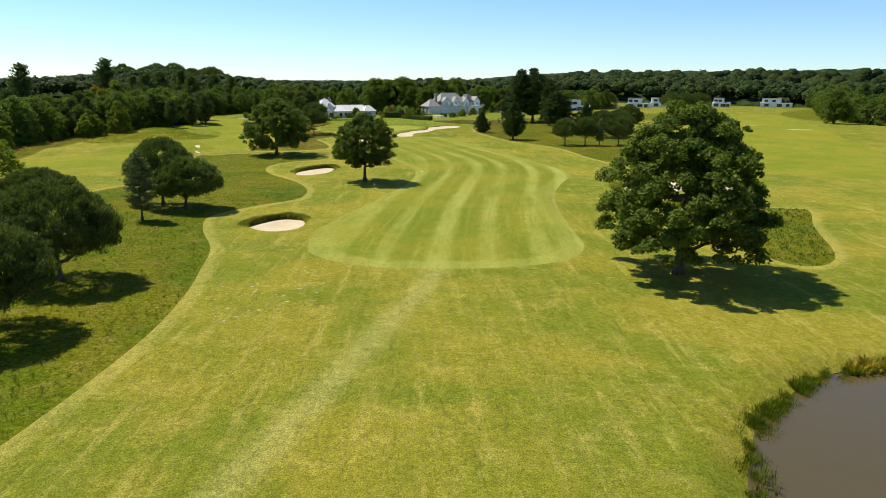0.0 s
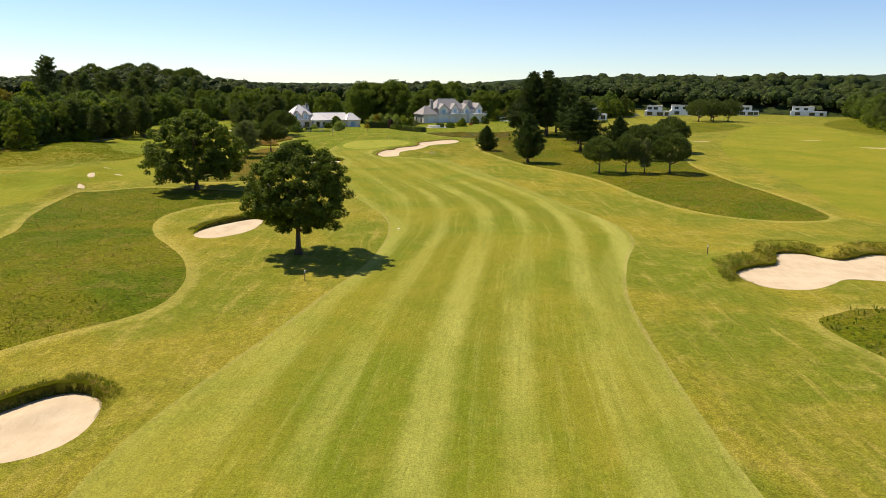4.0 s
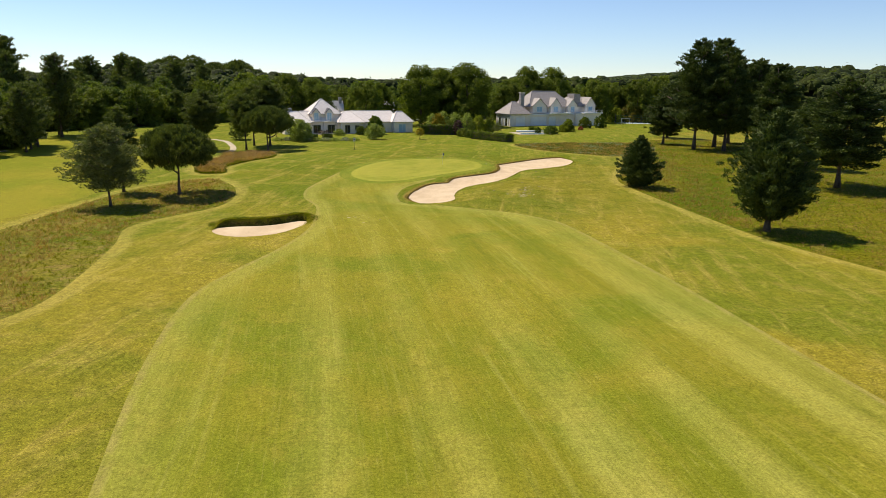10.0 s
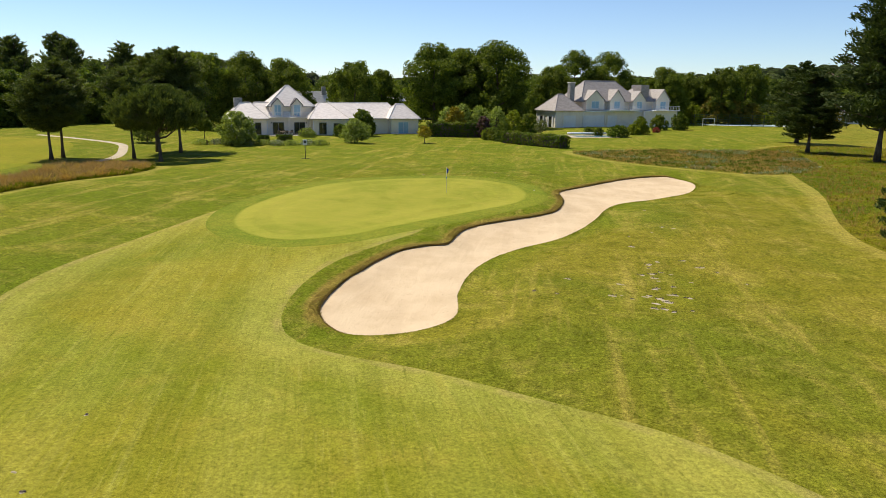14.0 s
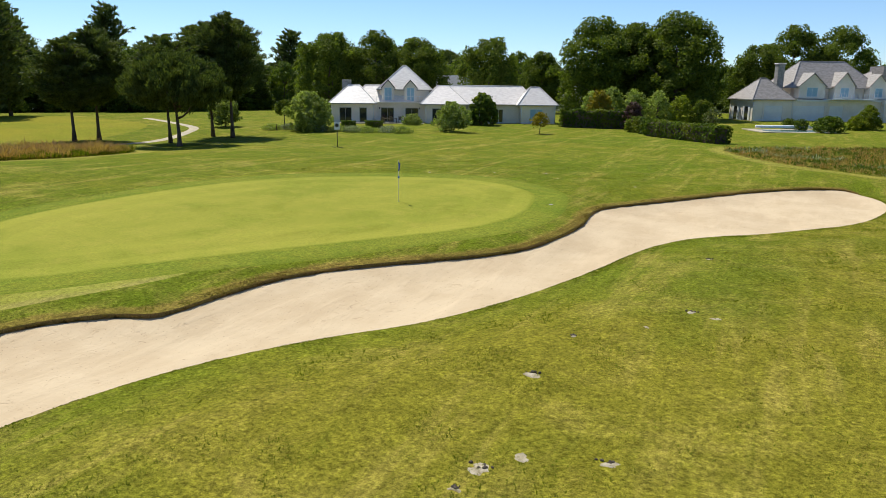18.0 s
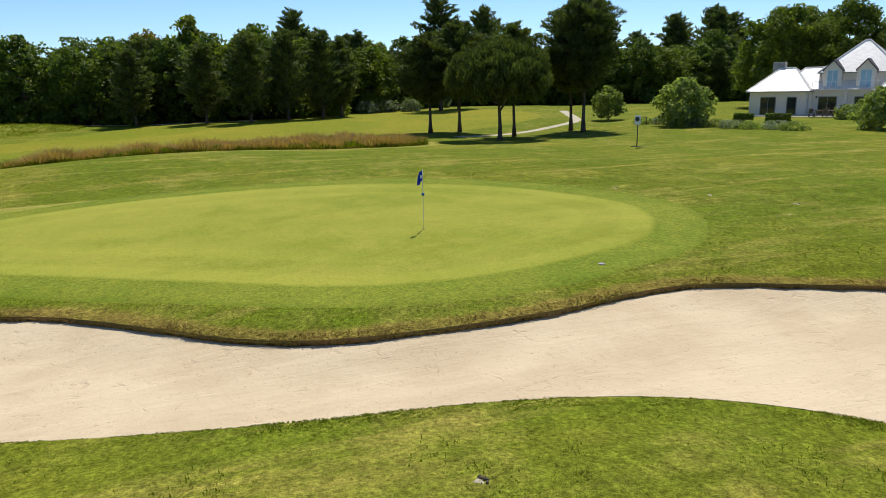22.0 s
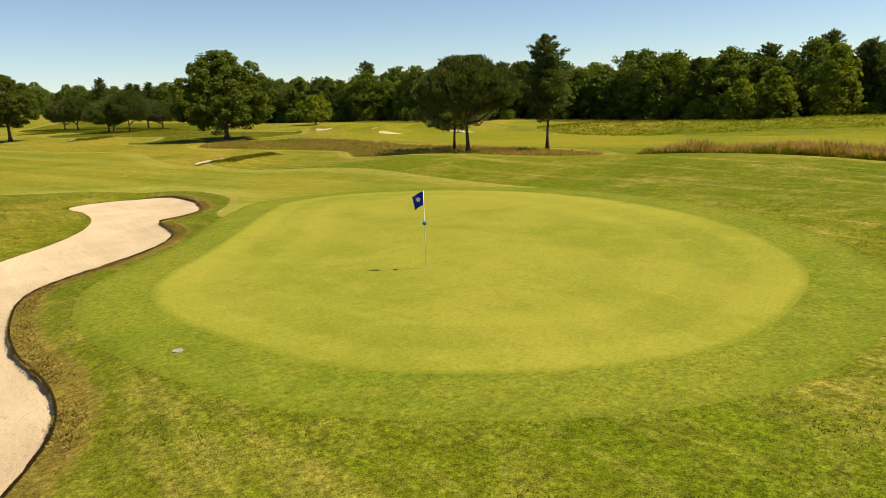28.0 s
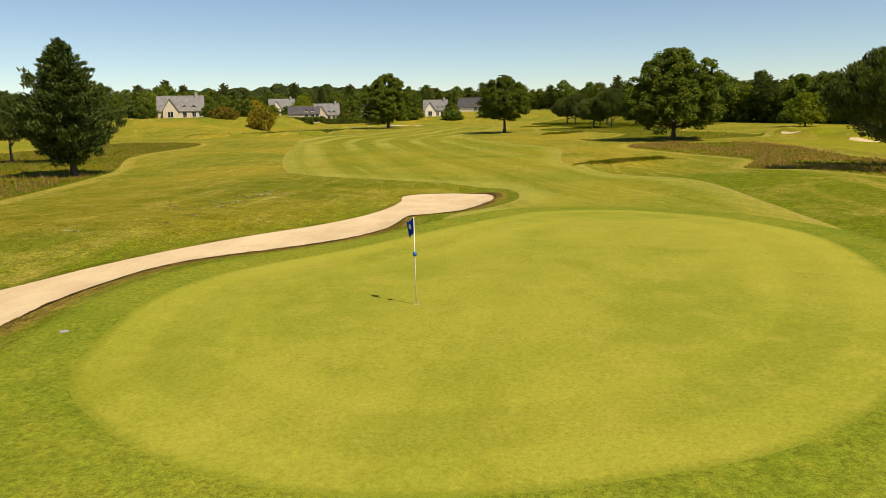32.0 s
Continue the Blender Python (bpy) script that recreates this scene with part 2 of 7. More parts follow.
def simple(name, a, b, scale=2.0, rough=0.8, bump=0.2, distance=0.01, metal=0.0, spec=0.3, stretch=None):
    k = Nodes(name)
    n1, n2 = k.noise(scale, 4, 0.6, stretch=stretch), k.noise(scale * 9, 3, 0.6, stretch=stretch)
    c = k.mix(k.ramp(k.math("MULTIPLY_ADD", n2, 0.35, k.math("MULTIPLY", n1, 0.65)), 0.35, 0.65), a, b)
    return k.done(c, rough, n2, bump, distance, metal, spec)


def foliage(name, dark, light, warm=None, through_light=0.35, gloss=0.68, shine=0.12):
    """Leaves: each leaf bunch takes its own shade, whole trees differ a little, and light passes through."""
    k = Nodes(name)
    c = k.mix(k.random(True), dark, light)
    c = k.mix(k.math("MULTIPLY", k.ramp(k.noise(0.35, 3), 0.45, 0.7), 0.5), c, warm or light)
    r = k.math("MULTIPLY_ADD", k.random(), 0.24, 0.90)
    g = k.n.new("ShaderNodeVectorMath")
    g.operation = "SCALE"
    k.l.new(c, g.inputs[0])
    k.l.new(r, g.inputs["Scale"])
    k.done(g.outputs[0], gloss, spec=shine)
    t = k.n.new("ShaderNodeBsdfTranslucent")
    k.l.new(k.mix(1.0, g.outputs[0], (1.0, 1.15, 0.45), "MULTIPLY"), t.inputs["Color"])
    m = k.n.new("ShaderNodeMixShader")
    m.inputs[0].default_value = through_light
    k.l.new(k.bsdf.outputs[0], m.inputs[1])
    k.l.new(t.outputs[0], m.inputs[2])
    k.l.new(m.outputs[0], k.n["Material Output"].inputs["Surface"])
    return k.mat


M_ROUGH = turf("semi_rough", (0.134, 0.164, 0.013), (0.222, 0.204, 0.021), (0.37, 0.31, 0.070), 0.40, 0.75, 0.06, 0.06, 11.0, track=True, lips=True, near_green=0.85, speck=0.2)
M_FAIRWAY = turf("fairway_turf", (0.134, 0.170, 0.012), (0.200, 0.198, 0.018), (0.28, 0.24, 0.035), 0.45, 0.35, 0.02, 0.06, 9.0, stripes=0.74, speck=0.3)
M_NEXT = turf("next_fairway_turf", (0.150, 0.182, 0.012), (0.205, 0.205, 0.018), (0.27, 0.24, 0.03), 0.4, 0.35, 0.02, 0.05, 6.0)
M_GREEN = turf("green_turf", (0.194, 0.228, 0.026), (0.252, 0.268, 0.037), (0.32, 0.30, 0.055), 0.45, 0.15, 0.008, 0.16, 12.0, rings=True, speck=0.15)
M_COLLAR = turf("collar_turf", (0.128, 0.178, 0.016), (0.164, 0.198, 0.021), (0.24, 0.23, 0.026), 0.35, 0.32, 0.02, 0.25, 10.0, speck=0.3, hem=True)
M_LONG = turf("long_rough", (0.068, 0.102, 0.003), (0.120, 0.124, 0.006), (0.20, 0.148, 0.034), 0.55, 0.8, 0.12, 0.06, 3.0)
M_HEATH = turf("fescue_rough", (0.090, 0.122, 0.006), (0.152, 0.146, 0.016), (0.28, 0.19, 0.075), 0.6, 0.8, 0.12, 0.08, 3.0)
M_BANK = turf("bunker_bank", (0.07, 0.09, 0.012), (0.12, 0.125, 0.02), (0.25, 0.17, 0.06), 0.6, 1.0, 0.08, 0.5, 8.0)
M_EDGE = turf("bunker_edge", (0.11, 0.085, 0.02), (0.20, 0.14, 0.04), (0.34, 0.22, 0.09), 0.7, 1.0, 0.08, 0.5, 8.0)
M_LITTER = simple("leaf_litter", (0.03, 0.04, 0.010), (0.065, 0.075, 0.018), 0.4, 0.95, 0.8, 0.2)
M_TRUNK = simple("bark", (0.06, 0.042, 0.03), (0.17, 0.125, 0.09), 3.0, 0.9, 0.8, 0.05, stretch=(1, 1, 0.25))
M_OAK = foliage("oak_leaves", (0.050, 0.078, 0.010), (0.185, 0.218, 0.032), (0.175, 0.200, 0.026), 0.45, 0.6, 0.08)
M_PINE = foliage("pine_needles", (0.046, 0.066, 0.016), (0.150, 0.174, 0.046), (0.165, 0.178, 0.038), 0.30)
M_PALEPINE = foliage("pale_pine_needles", (0.085, 0.105, 0.036), (0.21, 0.22, 0.085), (0.21, 0.21, 0.07), 0.32)
M_DARK = foliage("dark_conifer", (0.022, 0.040, 0.009), (0.092, 0.120, 0.028), (0.10, 0.118, 0.024), 0.18)
M_WOOD = foliage("mixed_leaves", (0.050, 0.085, 0.012), (0.170, 0.214, 0.032), (0.21, 0.24, 0.030), 0.42, 0.6, 0.15)
M_LEAF = foliage("fresh_leaves", (0.11, 0.15, 0.014), (0.26, 0.285, 0.032), (0.30, 0.30, 0.028), 0.5)
# Noise darkens the far crowns to near black, standing in for shaded gaps.
k = Nodes("far_canopy_shade_gaps")
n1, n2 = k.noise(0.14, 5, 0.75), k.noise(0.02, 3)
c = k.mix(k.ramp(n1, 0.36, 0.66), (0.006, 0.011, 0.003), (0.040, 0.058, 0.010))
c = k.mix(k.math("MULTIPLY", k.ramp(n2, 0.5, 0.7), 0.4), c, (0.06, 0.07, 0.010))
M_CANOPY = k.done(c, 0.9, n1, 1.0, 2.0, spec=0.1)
M_FARLEAF = foliage("far_leaves", (0.032, 0.052, 0.012), (0.098, 0.125, 0.028), (0.125, 0.145, 0.028), 0.3)
M_PALE = foliage("pale_leaves", (0.16, 0.20, 0.045), (0.34, 0.38, 0.12), (0.35, 0.37, 0.10), 0.5)
M_YELLOW = foliage("golden_leaves", (0.16, 0.13, 0.015), (0.34, 0.26, 0.025), (0.4, 0.28, 0.025))
M_HEDGE = foliage("hedge_leaves", (0.05, 0.085, 0.012), (0.13, 0.17, 0.022), (0.25, 0.24, 0.03), 0.42)
M_BLADE = foliage("long_grass_blades", (0.135, 0.155, 0.006), (0.25, 0.235, 0.014), (0.33, 0.26, 0.04), 0.5)
M_LUSH = foliage("lush_grass_blades", (0.070, 0.105, 0.004), (0.155, 0.175, 0.009), (0.22, 0.18, 0.03), 0.45)
M_FESCUE = foliage("fescue_seedheads", (0.22, 0.135, 0.045), (0.47, 0.295, 0.12), (0.50, 0.235, 0.095), 0.45)
M_FRINGE = foliage("dry_fringe", (0.13, 0.12, 0.02), (0.30, 0.19, 0.06), (0.34, 0.18, 0.07), 0.3)
M_CRUMB = simple("dark_soil", (0.05, 0.04, 0.03), (0.12, 0.095, 0.07), 12.0, 0.95, 0.5, 0.01)
M_HANG = foliage("shaded_lip_grass", (0.13, 0.10, 0.025), (0.30, 0.20, 0.07), (0.36, 0.20, 0.08), 0.4)
M_SOIL = simple("bare_soil", (0.24, 0.20, 0.10), (0.50, 0.43, 0.31), 6.0, 0.95, 0.5, 0.02)
k = Nodes("sand")
n1, n2, n3 = k.noise(0.35, 4, 0.6), k.noise(6.0, 4, 0.7), k.noise(1.6, 4, 0.65, stretch=(1.0, 0.22, 1.0), warp=0.5)
n4 = k.noise(2.6, 3, 0.6, warp=0.8)
sand_c = k.mix(k.ramp(n1, 0.35, 0.65), (0.505, 0.385, 0.236), (0.580, 0.456, 0.290))
sand_c = k.mix(k.math("MULTIPLY", k.ramp(n2, 0.55, 0.8), 0.35), sand_c, (0.38, 0.255, 0.15))
sand_c = k.mix(k.math("MULTIPLY", k.ramp(n3, 0.42, 0.7), 0.3), sand_c, (0.675, 0.535, 0.34))
sand_c = k.mix(k.math("MULTIPLY", k.ramp(k.noise(17.0, 2, 0.5), 0.66, 0.72), 0.5), sand_c, (0.22, 0.15, 0.09))
dents = k.math("MULTIPLY", k.ramp(n4, 0.44, 0.20), k.ramp(k.noise(0.4, 3), 0.42, 0.55))
sand_c = k.mix(k.math("MULTIPLY", dents, 0.35), sand_c, (0.40, 0.27, 0.16))
M_SAND = k.done(sand_c, 0.95, k.math("MULTIPLY_ADD", dents, -0.7, k.math("MULTIPLY_ADD", n3, 1.2, k.math("MULTIPLY", n2, 0.5))), 0.6, 0.06, spec=0.1)
k = Nodes("pond_water")
M_WATER = k.done((0.085, 0.060, 0.020), 0.08, k.noise(1.5, 2), 0.05, 0.02, spec=0.3)
M_WALL = simple("cream_render", (0.80, 0.72, 0.60), (0.88, 0.80, 0.69), 0.6, 0.9, 0.1, 0.004)
M_WHITE = simple("white_paint", (0.74, 0.74, 0.72), (0.82, 0.82, 0.80), 0.5, 0.7, 0.05, 0.002)
# Base raised almost to white in place of the sun's glare on the slates.
M_SLATE = simple("glare_pale_slate", (0.66, 0.60, 0.53), (0.82, 0.76, 0.68), 1.6, 0.4, 0.35, 0.012, spec=0.35, stretch=(1, 1, 3))
M_SLATE2 = simple("weathered_slate", (0.25, 0.225, 0.20), (0.38, 0.345, 0.31), 1.6, 0.5, 0.35, 0.012, spec=0.2, stretch=(1, 1, 3))
M_DARKROOF = simple("dark_slate", (0.055, 0.052, 0.055), (0.10, 0.095, 0.10), 0.9, 0.7, 0.3, 0.01, spec=0.15)
M_GLASS = simple("window_glass", (0.015, 0.018, 0.02), (0.03, 0.035, 0.04), 0.5, 0.06, 0.0, spec=0.8)
# Door paint; on the large villa's dormer panes it stands in for reflected sky.
M_BLUE = simple("pale_blue_door_and_sky_panes", (0.30, 0.48, 0.58), (0.38, 0.56, 0.64), 1.0, 0.5, 0.05)
M_STONE = simple("grey_stone", (0.26, 0.25, 0.23), (0.40, 0.38, 0.35), 2.0, 0.9, 0.4, 0.02)
M_PATH = simple("pale_gravel", (0.36, 0.31, 0.21), (0.50, 0.43, 0.31), 1.5, 0.95, 0.3, 0.02)
M_METAL = simple("dark_metal", (0.05, 0.05, 0.05), (0.08, 0.08, 0.08), 3.0, 0.5, 0.05, metal=0.6)
M_FLAG = simple("blue_cloth", (0.010, 0.045, 0.42), (0.018, 0.07, 0.52), 4.0, 0.7, 0.2)
M_BALL = simple("blue_plastic", (0.01, 0.09, 0.38), (0.015, 0.12, 0.45), 4.0, 0.3, 0.0, spec=0.5)
M_TIMBER = simple("weathered_wood", (0.10, 0.075, 0.05), (0.20, 0.15, 0.10), 3.0, 0.85, 0.4, 0.01)


# ---------------------------------------------------------------- mesh helpers
def part(name, bm, material, parent=None, label=""):
    me = bpy.data.meshes.new(name)
    bm.to_mesh(me)
    bm.free()
    me.materials.append(material)
    ob = new(name, me)
    ob.parent = parent
    if label:
        ob["label"] = label
    return ob


def raw(name, verts, faces, material, parent=None, smooth=False, label=""):
    me = bpy.data.meshes.new(name)
    me.from_pydata(verts, [], faces)
    me.materials.append(material)
    if smooth:
        me.polygons.foreach_set("use_smooth", [True] * len(me.polygons))
    me.update()
    ob = new(name, me)
    ob.parent = parent
    if label:
        ob["label"] = label
    return ob


def empty(name, m, label, category, group="", kind=""):
    ob = new(name)
    ob.matrix_world = m
    ob.empty_display_size = 0.2
    return tagged(ob, label, category, group, kind)


def box(bm, x0, y0, z0, x1, y1, z1, bevel=0.0):
    r = bmesh.ops.create_cube(bm, size=1.0, matrix=Matrix.Translation(((x0 + x1) / 2, (y0 + y1) / 2, (z0 + z1) / 2)) @ Matrix.Diagonal((x1 - x0, y1 - y0, z1 - z0, 1)))
    if bevel:
        edges = list({e for v in r["verts"] for e in v.link_edges})
        bmesh.ops.bevel(bm, geom=edges, offset=bevel, segments=1, affect="EDGES")
    return bm


def boxm(x0, y0, z0, x1, y1, z1, bevel=0.0):
    return box(bmesh.new(), x0, y0, z0, x1, y1, z1, bevel)


def tube(points, radii, sides=7):
    """Verts and faces of a tapered tube along points."""
    verts, faces = [], []
    n = len(points)
    for i, (p, r) in enumerate(zip(points, radii)):
        p = Vector(p)
        d = (Vector(points[min(i + 1, n - 1)]) - Vector(points[max(i - 1, 0)])).normalized()
        a = d.orthogonal().normalized()
        b = d.cross(a)
        for j in range(sides):
            t = 2 * math.pi * j / sides
            verts.append(p + (a * math.cos(t) + b * math.sin(t)) * r)
    for i in range(n - 1):
        for j in range(sides):
            q = (j + 1) % sides
            faces.append((i * sides + j, i * sides + q, (i + 1) * sides + q, (i + 1) * sides + j))
    faces.append(tuple(range(sides))[::-1])
    faces.append(tuple((n - 1) * sides + j for j in range(sides)))
    return verts, faces


def join(pieces):
    verts, faces = [], []
    for v, f in pieces:
        k0 = len(verts)
        verts += v
        faces += [tuple(i + k0 for i in q) for q in f]
    return verts, faces


def smooth_loop(points, steps=8, closed=True):
    """A Catmull-Rom curve through the points."""
    p = np.array(points, float)
    n = len(p)
    out = []
    for i in range(n if closed else n - 1):
        if closed:
            a, b, c, d = p[i - 1], p[i], p[(i + 1) % n], p[(i + 2) % n]
        else:
            a, b, c, d = p[max(i - 1, 0)], p[i], p[i + 1], p[min(i + 2, n - 1)]
        for s in np.linspace(0, 1, steps, endpoint=False):
            out.append(0.5 * (2 * b + (c - a) * s + (2 * a - 5 * b + 4 * c - d) * s**2 + (3 * b - a - 3 * c + d) * s**3))
    if not closed:
        out.append(p[-1])
    return np.array(out)


def sdf(loop, x, y, closed=True):
    """Signed distance (inside positive) and outward normal of the nearest edge, for points x, y."""
    a = loop
    b = np.roll(loop, -1, 0) if closed else loop[1:]
    a = a if closed else loop[:-1]
    best = np.full(x.shape, 1e9)
    nx, ny = np.zeros(x.shape), np.zeros(x.shape)
    inside = np.zeros(x.shape, bool)
    area = np.sum(a[:, 0] * b[:, 1] - a[:, 1] * b[:, 0])
    sign = 1.0 if area > 0 else -1.0
    for (ax, ay), (bx, by) in zip(a, b):
        dx, dy = bx - ax, by - ay
        l2 = dx * dx + dy * dy + 1e-12
        t = np.clip(((x - ax) * dx + (y - ay) * dy) / l2, 0, 1)
        d = np.hypot(x - ax - t * dx, y - ay - t * dy)
        m = d < best
        best[m] = d[m]
        nx[m], ny[m] = sign * dy / math.sqrt(l2), -sign * dx / math.sqrt(l2)
        if closed:
            c = (ay > y) != (by > y)
            inside ^= c & (x < (bx - ax) * (y - ay) / (by - ay if by != ay else 1e-9) + ax)
    return np.where(inside, best, -best) if closed else -best, nx, ny


def S(t):
    t = np.clip(t, 0, 1)
    return t * t * (3 - 2 * t)


# ---------------------------------------------------------------- the plan of the hole
FAIRWAY = smooth_loop([(-15.6, 82), (-14.5, 75.5), (-10.9, 71.6), (-6.7, 69.7), (-1.2, 69.1), (3.8, 69.2), (9.1, 70.6), (14, 74), (16.5, 80), (16.8, 90), (18, 108),
    (19.3, 118), (22.5, 130), (25.6, 138.5), (27, 147), (25.6, 157), (22.8, 167), (20, 178), (15.8, 194.8), (11.4, 211), (5.2, 229.3), (2.8, 233), (-0.6, 236.2), (-4.1, 238), (-8, 239.8), (-11.2, 241),
    (-14.4, 243.3), (-15.6, 247.5), (-15.5, 252.4), (-14.2, 256.4), (-12.2, 262), (-16, 268), (-24, 270), (-27.2, 266), (-27.9, 260), (-27.9, 254), (-27.4, 247), (-26, 241.4), (-23, 236.2), (-20.6, 226), (-20.4, 216.7), (-21.3, 207),
    (-21.2, 200), (-18.1, 188.6), (-13.2, 175.6), (-8, 161), (-5.3, 151), (-4.8, 140), (-6.4, 126), (-9.8, 112), (-13, 99), (-15.3, 89)], 5)
GREEN = smooth_loop([(-14.0, 262), (-9.6, 268.6), (-7.4, 271.6), (-6.4, 274.2), (-6.4, 277.2), (-7.5, 281.2), (-9.2, 283.2), (-11.4, 284.6), (-13.8, 285.0),
    (-16.8, 284.3), (-19.6, 282.9), (-22.2, 280), (-24.1, 276), (-25.5, 270.5), (-25.9, 265.6), (-24.6, 261), (-22, 258.2), (-19.4, 257.4), (-16.4, 258.8)], 6)
LONG_BUNKER = smooth_loop([(-13.9, 246), (-14.2, 249.5), (-13.7, 253), (-12.8, 256.3), (-11.6, 257.9), (-10.3, 258.8), (-10.1, 261), (-9.8, 263), (-8.6, 265.3), (-6.7, 267.4),
    (-5.0, 269.1), (-4.0, 270.8), (-3.5, 273.3), (-3.4, 276), (-3.7, 278.6), (-3.5, 280.6), (-2.6, 282.5), (-1.2, 285.2), (0.6, 288.5), (3, 291.7), (6, 294), (8.3, 294),
    (9.4, 291), (9.0, 287.5), (7.6, 284), (5, 280.8), (3.2, 278.6), (1.8, 277.2), (0.6, 275.3), (-0.3, 272.8), (-1.1, 269.4), (-2.4, 265.5), (-3.9, 262.4), (-5.6, 260.1), (-7.2, 257.3),
    (-8.2, 254), (-8.5, 250), (-8.2, 246.5), (-9.8, 244.5), (-12.2, 244.1)], 5)
POT_BUNKER = smooth_loop([(-29.1, 222.2), (-28.8, 225), (-25.2, 226.7), (-22.7, 229.5), (-21.5, 228), (-21.8, 224.6), (-22.9, 221.7), (-25.3, 219.9), (-27.6, 220.3)])
NEAR_BUNKER = smooth_loop([(-24.9, 90), (-23.5, 93.8), (-21.2, 95.6), (-18.6, 94), (-17.9, 90), (-19.4, 87.5), (-22, 87)])
OAK_BUNKER = smooth_loop([(-28.7, 142.8), (-27.9, 146.4), (-26.2, 149.8), (-24.4, 152.6), (-22.7, 152.2), (-21.9, 148.6), (-22.1, 144.4), (-23.2, 141), (-25.7, 138.5), (-28.1, 139.6)])
RIGHT_BUNKER = smooth_loop([(32.1, 124.6), (35, 127.6), (38.6, 129.6), (40.0, 132.6), (41.6, 135.2), (44.6, 135.2), (46.9, 132.5), (49.1, 133), (53.3, 135.4), (56.5, 134.3), (58.5, 131), (57, 126.5), (51.8, 122.2), (48.7, 123.1), (43.7, 123.9), (40.5, 121.5), (37.9, 119.7), (35.4, 119.4), (33, 120.7)])
ROUGHS = [smooth_loop(p, 5) for p in (
    [(-23.7, 30), (-22, 46), (-22.5, 58), (-24, 68), (-25.8, 77), (-30, 87.5), (-31.8, 96.5), (-28.5, 103.5), (-22.7, 110.5), (-22.4, 119), (-25.2, 127.5), (-29, 134), (-33, 140), (-36, 147.5),
     (-36.5, 155), (-33, 164), (-28, 168.5), (-26.5, 173), (-30, 177), (-40, 179), (-50, 178), (-57, 169), (-54.5, 152), (-50.5, 138), (-56, 120), (-62, 105),
     (-75, 85), (-85, 60), (-75, 10), (-50, -25), (-30, 0)],
    [(-48, 188), (-41.3, 187.7), (-36, 188.7), (-32, 192), (-30.2, 197), (-31, 203), (-34.5, 214.5), (-37.5, 222), (-36, 228), (-33.5, 234), (-34, 240), (-38, 248),
     (-44, 254), (-49, 246), (-49.5, 232), (-48.7, 214), (-50, 200)],
    [(-42.8, 258), (-45, 264), (-44, 270), (-43.2, 278), (-44, 283), (-46, 288.5), (-51, 289.5), (-53.5, 284), (-52, 276), (-51, 266), (-47.5, 259)],
    [(18.3, 283), (14.3, 266), (15, 257), (19.6, 240), (24, 225), (33.8, 203.5), (37.9, 178.5), (42.3, 163.6), (49.6, 156.6), (59, 156.8), (62.5, 166), (63, 184),
     (64, 222), (68, 245), (75, 290), (60, 330), (45, 345), (30, 340), (22, 305)],
    [(-1.5, 316), (3.1, 306.5), (11.8, 300), (18.5, 297), (26, 305), (30, 330), (22, 331), (9.7, 326), (0.2, 321)],
    [(36, 73), (42.6, 74), (49.9, 92.5), (55, 104), (50, 106), (41, 113.5), (36, 112.5), (33, 109), (35, 95)],
    [(-94, 150), (-97, 171), (-101, 190), (-105, 217), (-107, 240), (-118, 240), (-120, 190), (-112, 150), (-100, 118), (-93, 125)],
    [(86, 345), (104, 349), (124, 362), (146, 392), (160, 425), (150, 440), (128, 425), (104, 400), (90, 372)],
    [(184, 318), (212, 335), (262, 440), (270, 520), (205, 428)],
)]
NEXT = [smooth_loop(p, 5) for p in (
    [(-60, 184), (-53, 190), (-53.5, 205), (-52, 232), (-54, 250), (-57, 262), (-58, 280), (-66, 300), (-76, 316), (-96, 323), (-108, 316), (-107, 300), (-103, 285), (-99, 268),
     (-80, 256), (-72, 240), (-72, 215), (-78, 190), (-92, 160), (-104, 130), (-95, 108), (-75, 130), (-62, 160)],
    [(67, 160), (76, 200), (82, 245), (98, 295), (130, 360), (165, 420), (200, 432), (178, 345), (150, 270), (125, 200), (105, 150), (85, 140)],
)]
FLOOR = [smooth_loop([(-80, 55), (-98, 110), (-109, 150), (-115, 189), (-115, 225), (-109, 250), (-101, 270), (-98, 286), (-109, 299), (-117, 312), (-126, 322), (-118, 338), (-109, 358), (-99, 384),
    (-88, 398), (-50, 414), (0, 436), (60, 452), (130, 505), (120, 620), (-150, 640), (-330, 500), (-330, 0), (-200, -40), (-162, -10), (-160, 30), (-130, 66)], 5)]
POND = smooth_loop([(45, 50), (38, 47.5), (30.5, 45.7), (26.4, 44.6), (23.1, 42.7), (21.3, 40.5), (18.4, 38.1), (16.4, 34.7), (13.9, 28.8), (13, 18), (18, 5), (35, 0), (48, 10), (50, 36)], 6)
TRACK = smooth_loop([(-13, 20), (-8.2, 38), (-4.6, 52), (-1.6, 64), (-0.4, 72)], 8, False)
BUNKERS = ((LONG_BUNKER, (-0.85, 0.53), 0.17, 0.16), (POT_BUNKER, (-0.1, 1.0), 0.95, 0.2), (NEAR_BUNKER, (-0.35, 0.94), 0.95, 0.2), (OAK_BUNKER, (-0.1, 1.0), 0.95, 0.2), (RIGHT_BUNKER, (-0.45, 0.9), 1.05, 0.2))


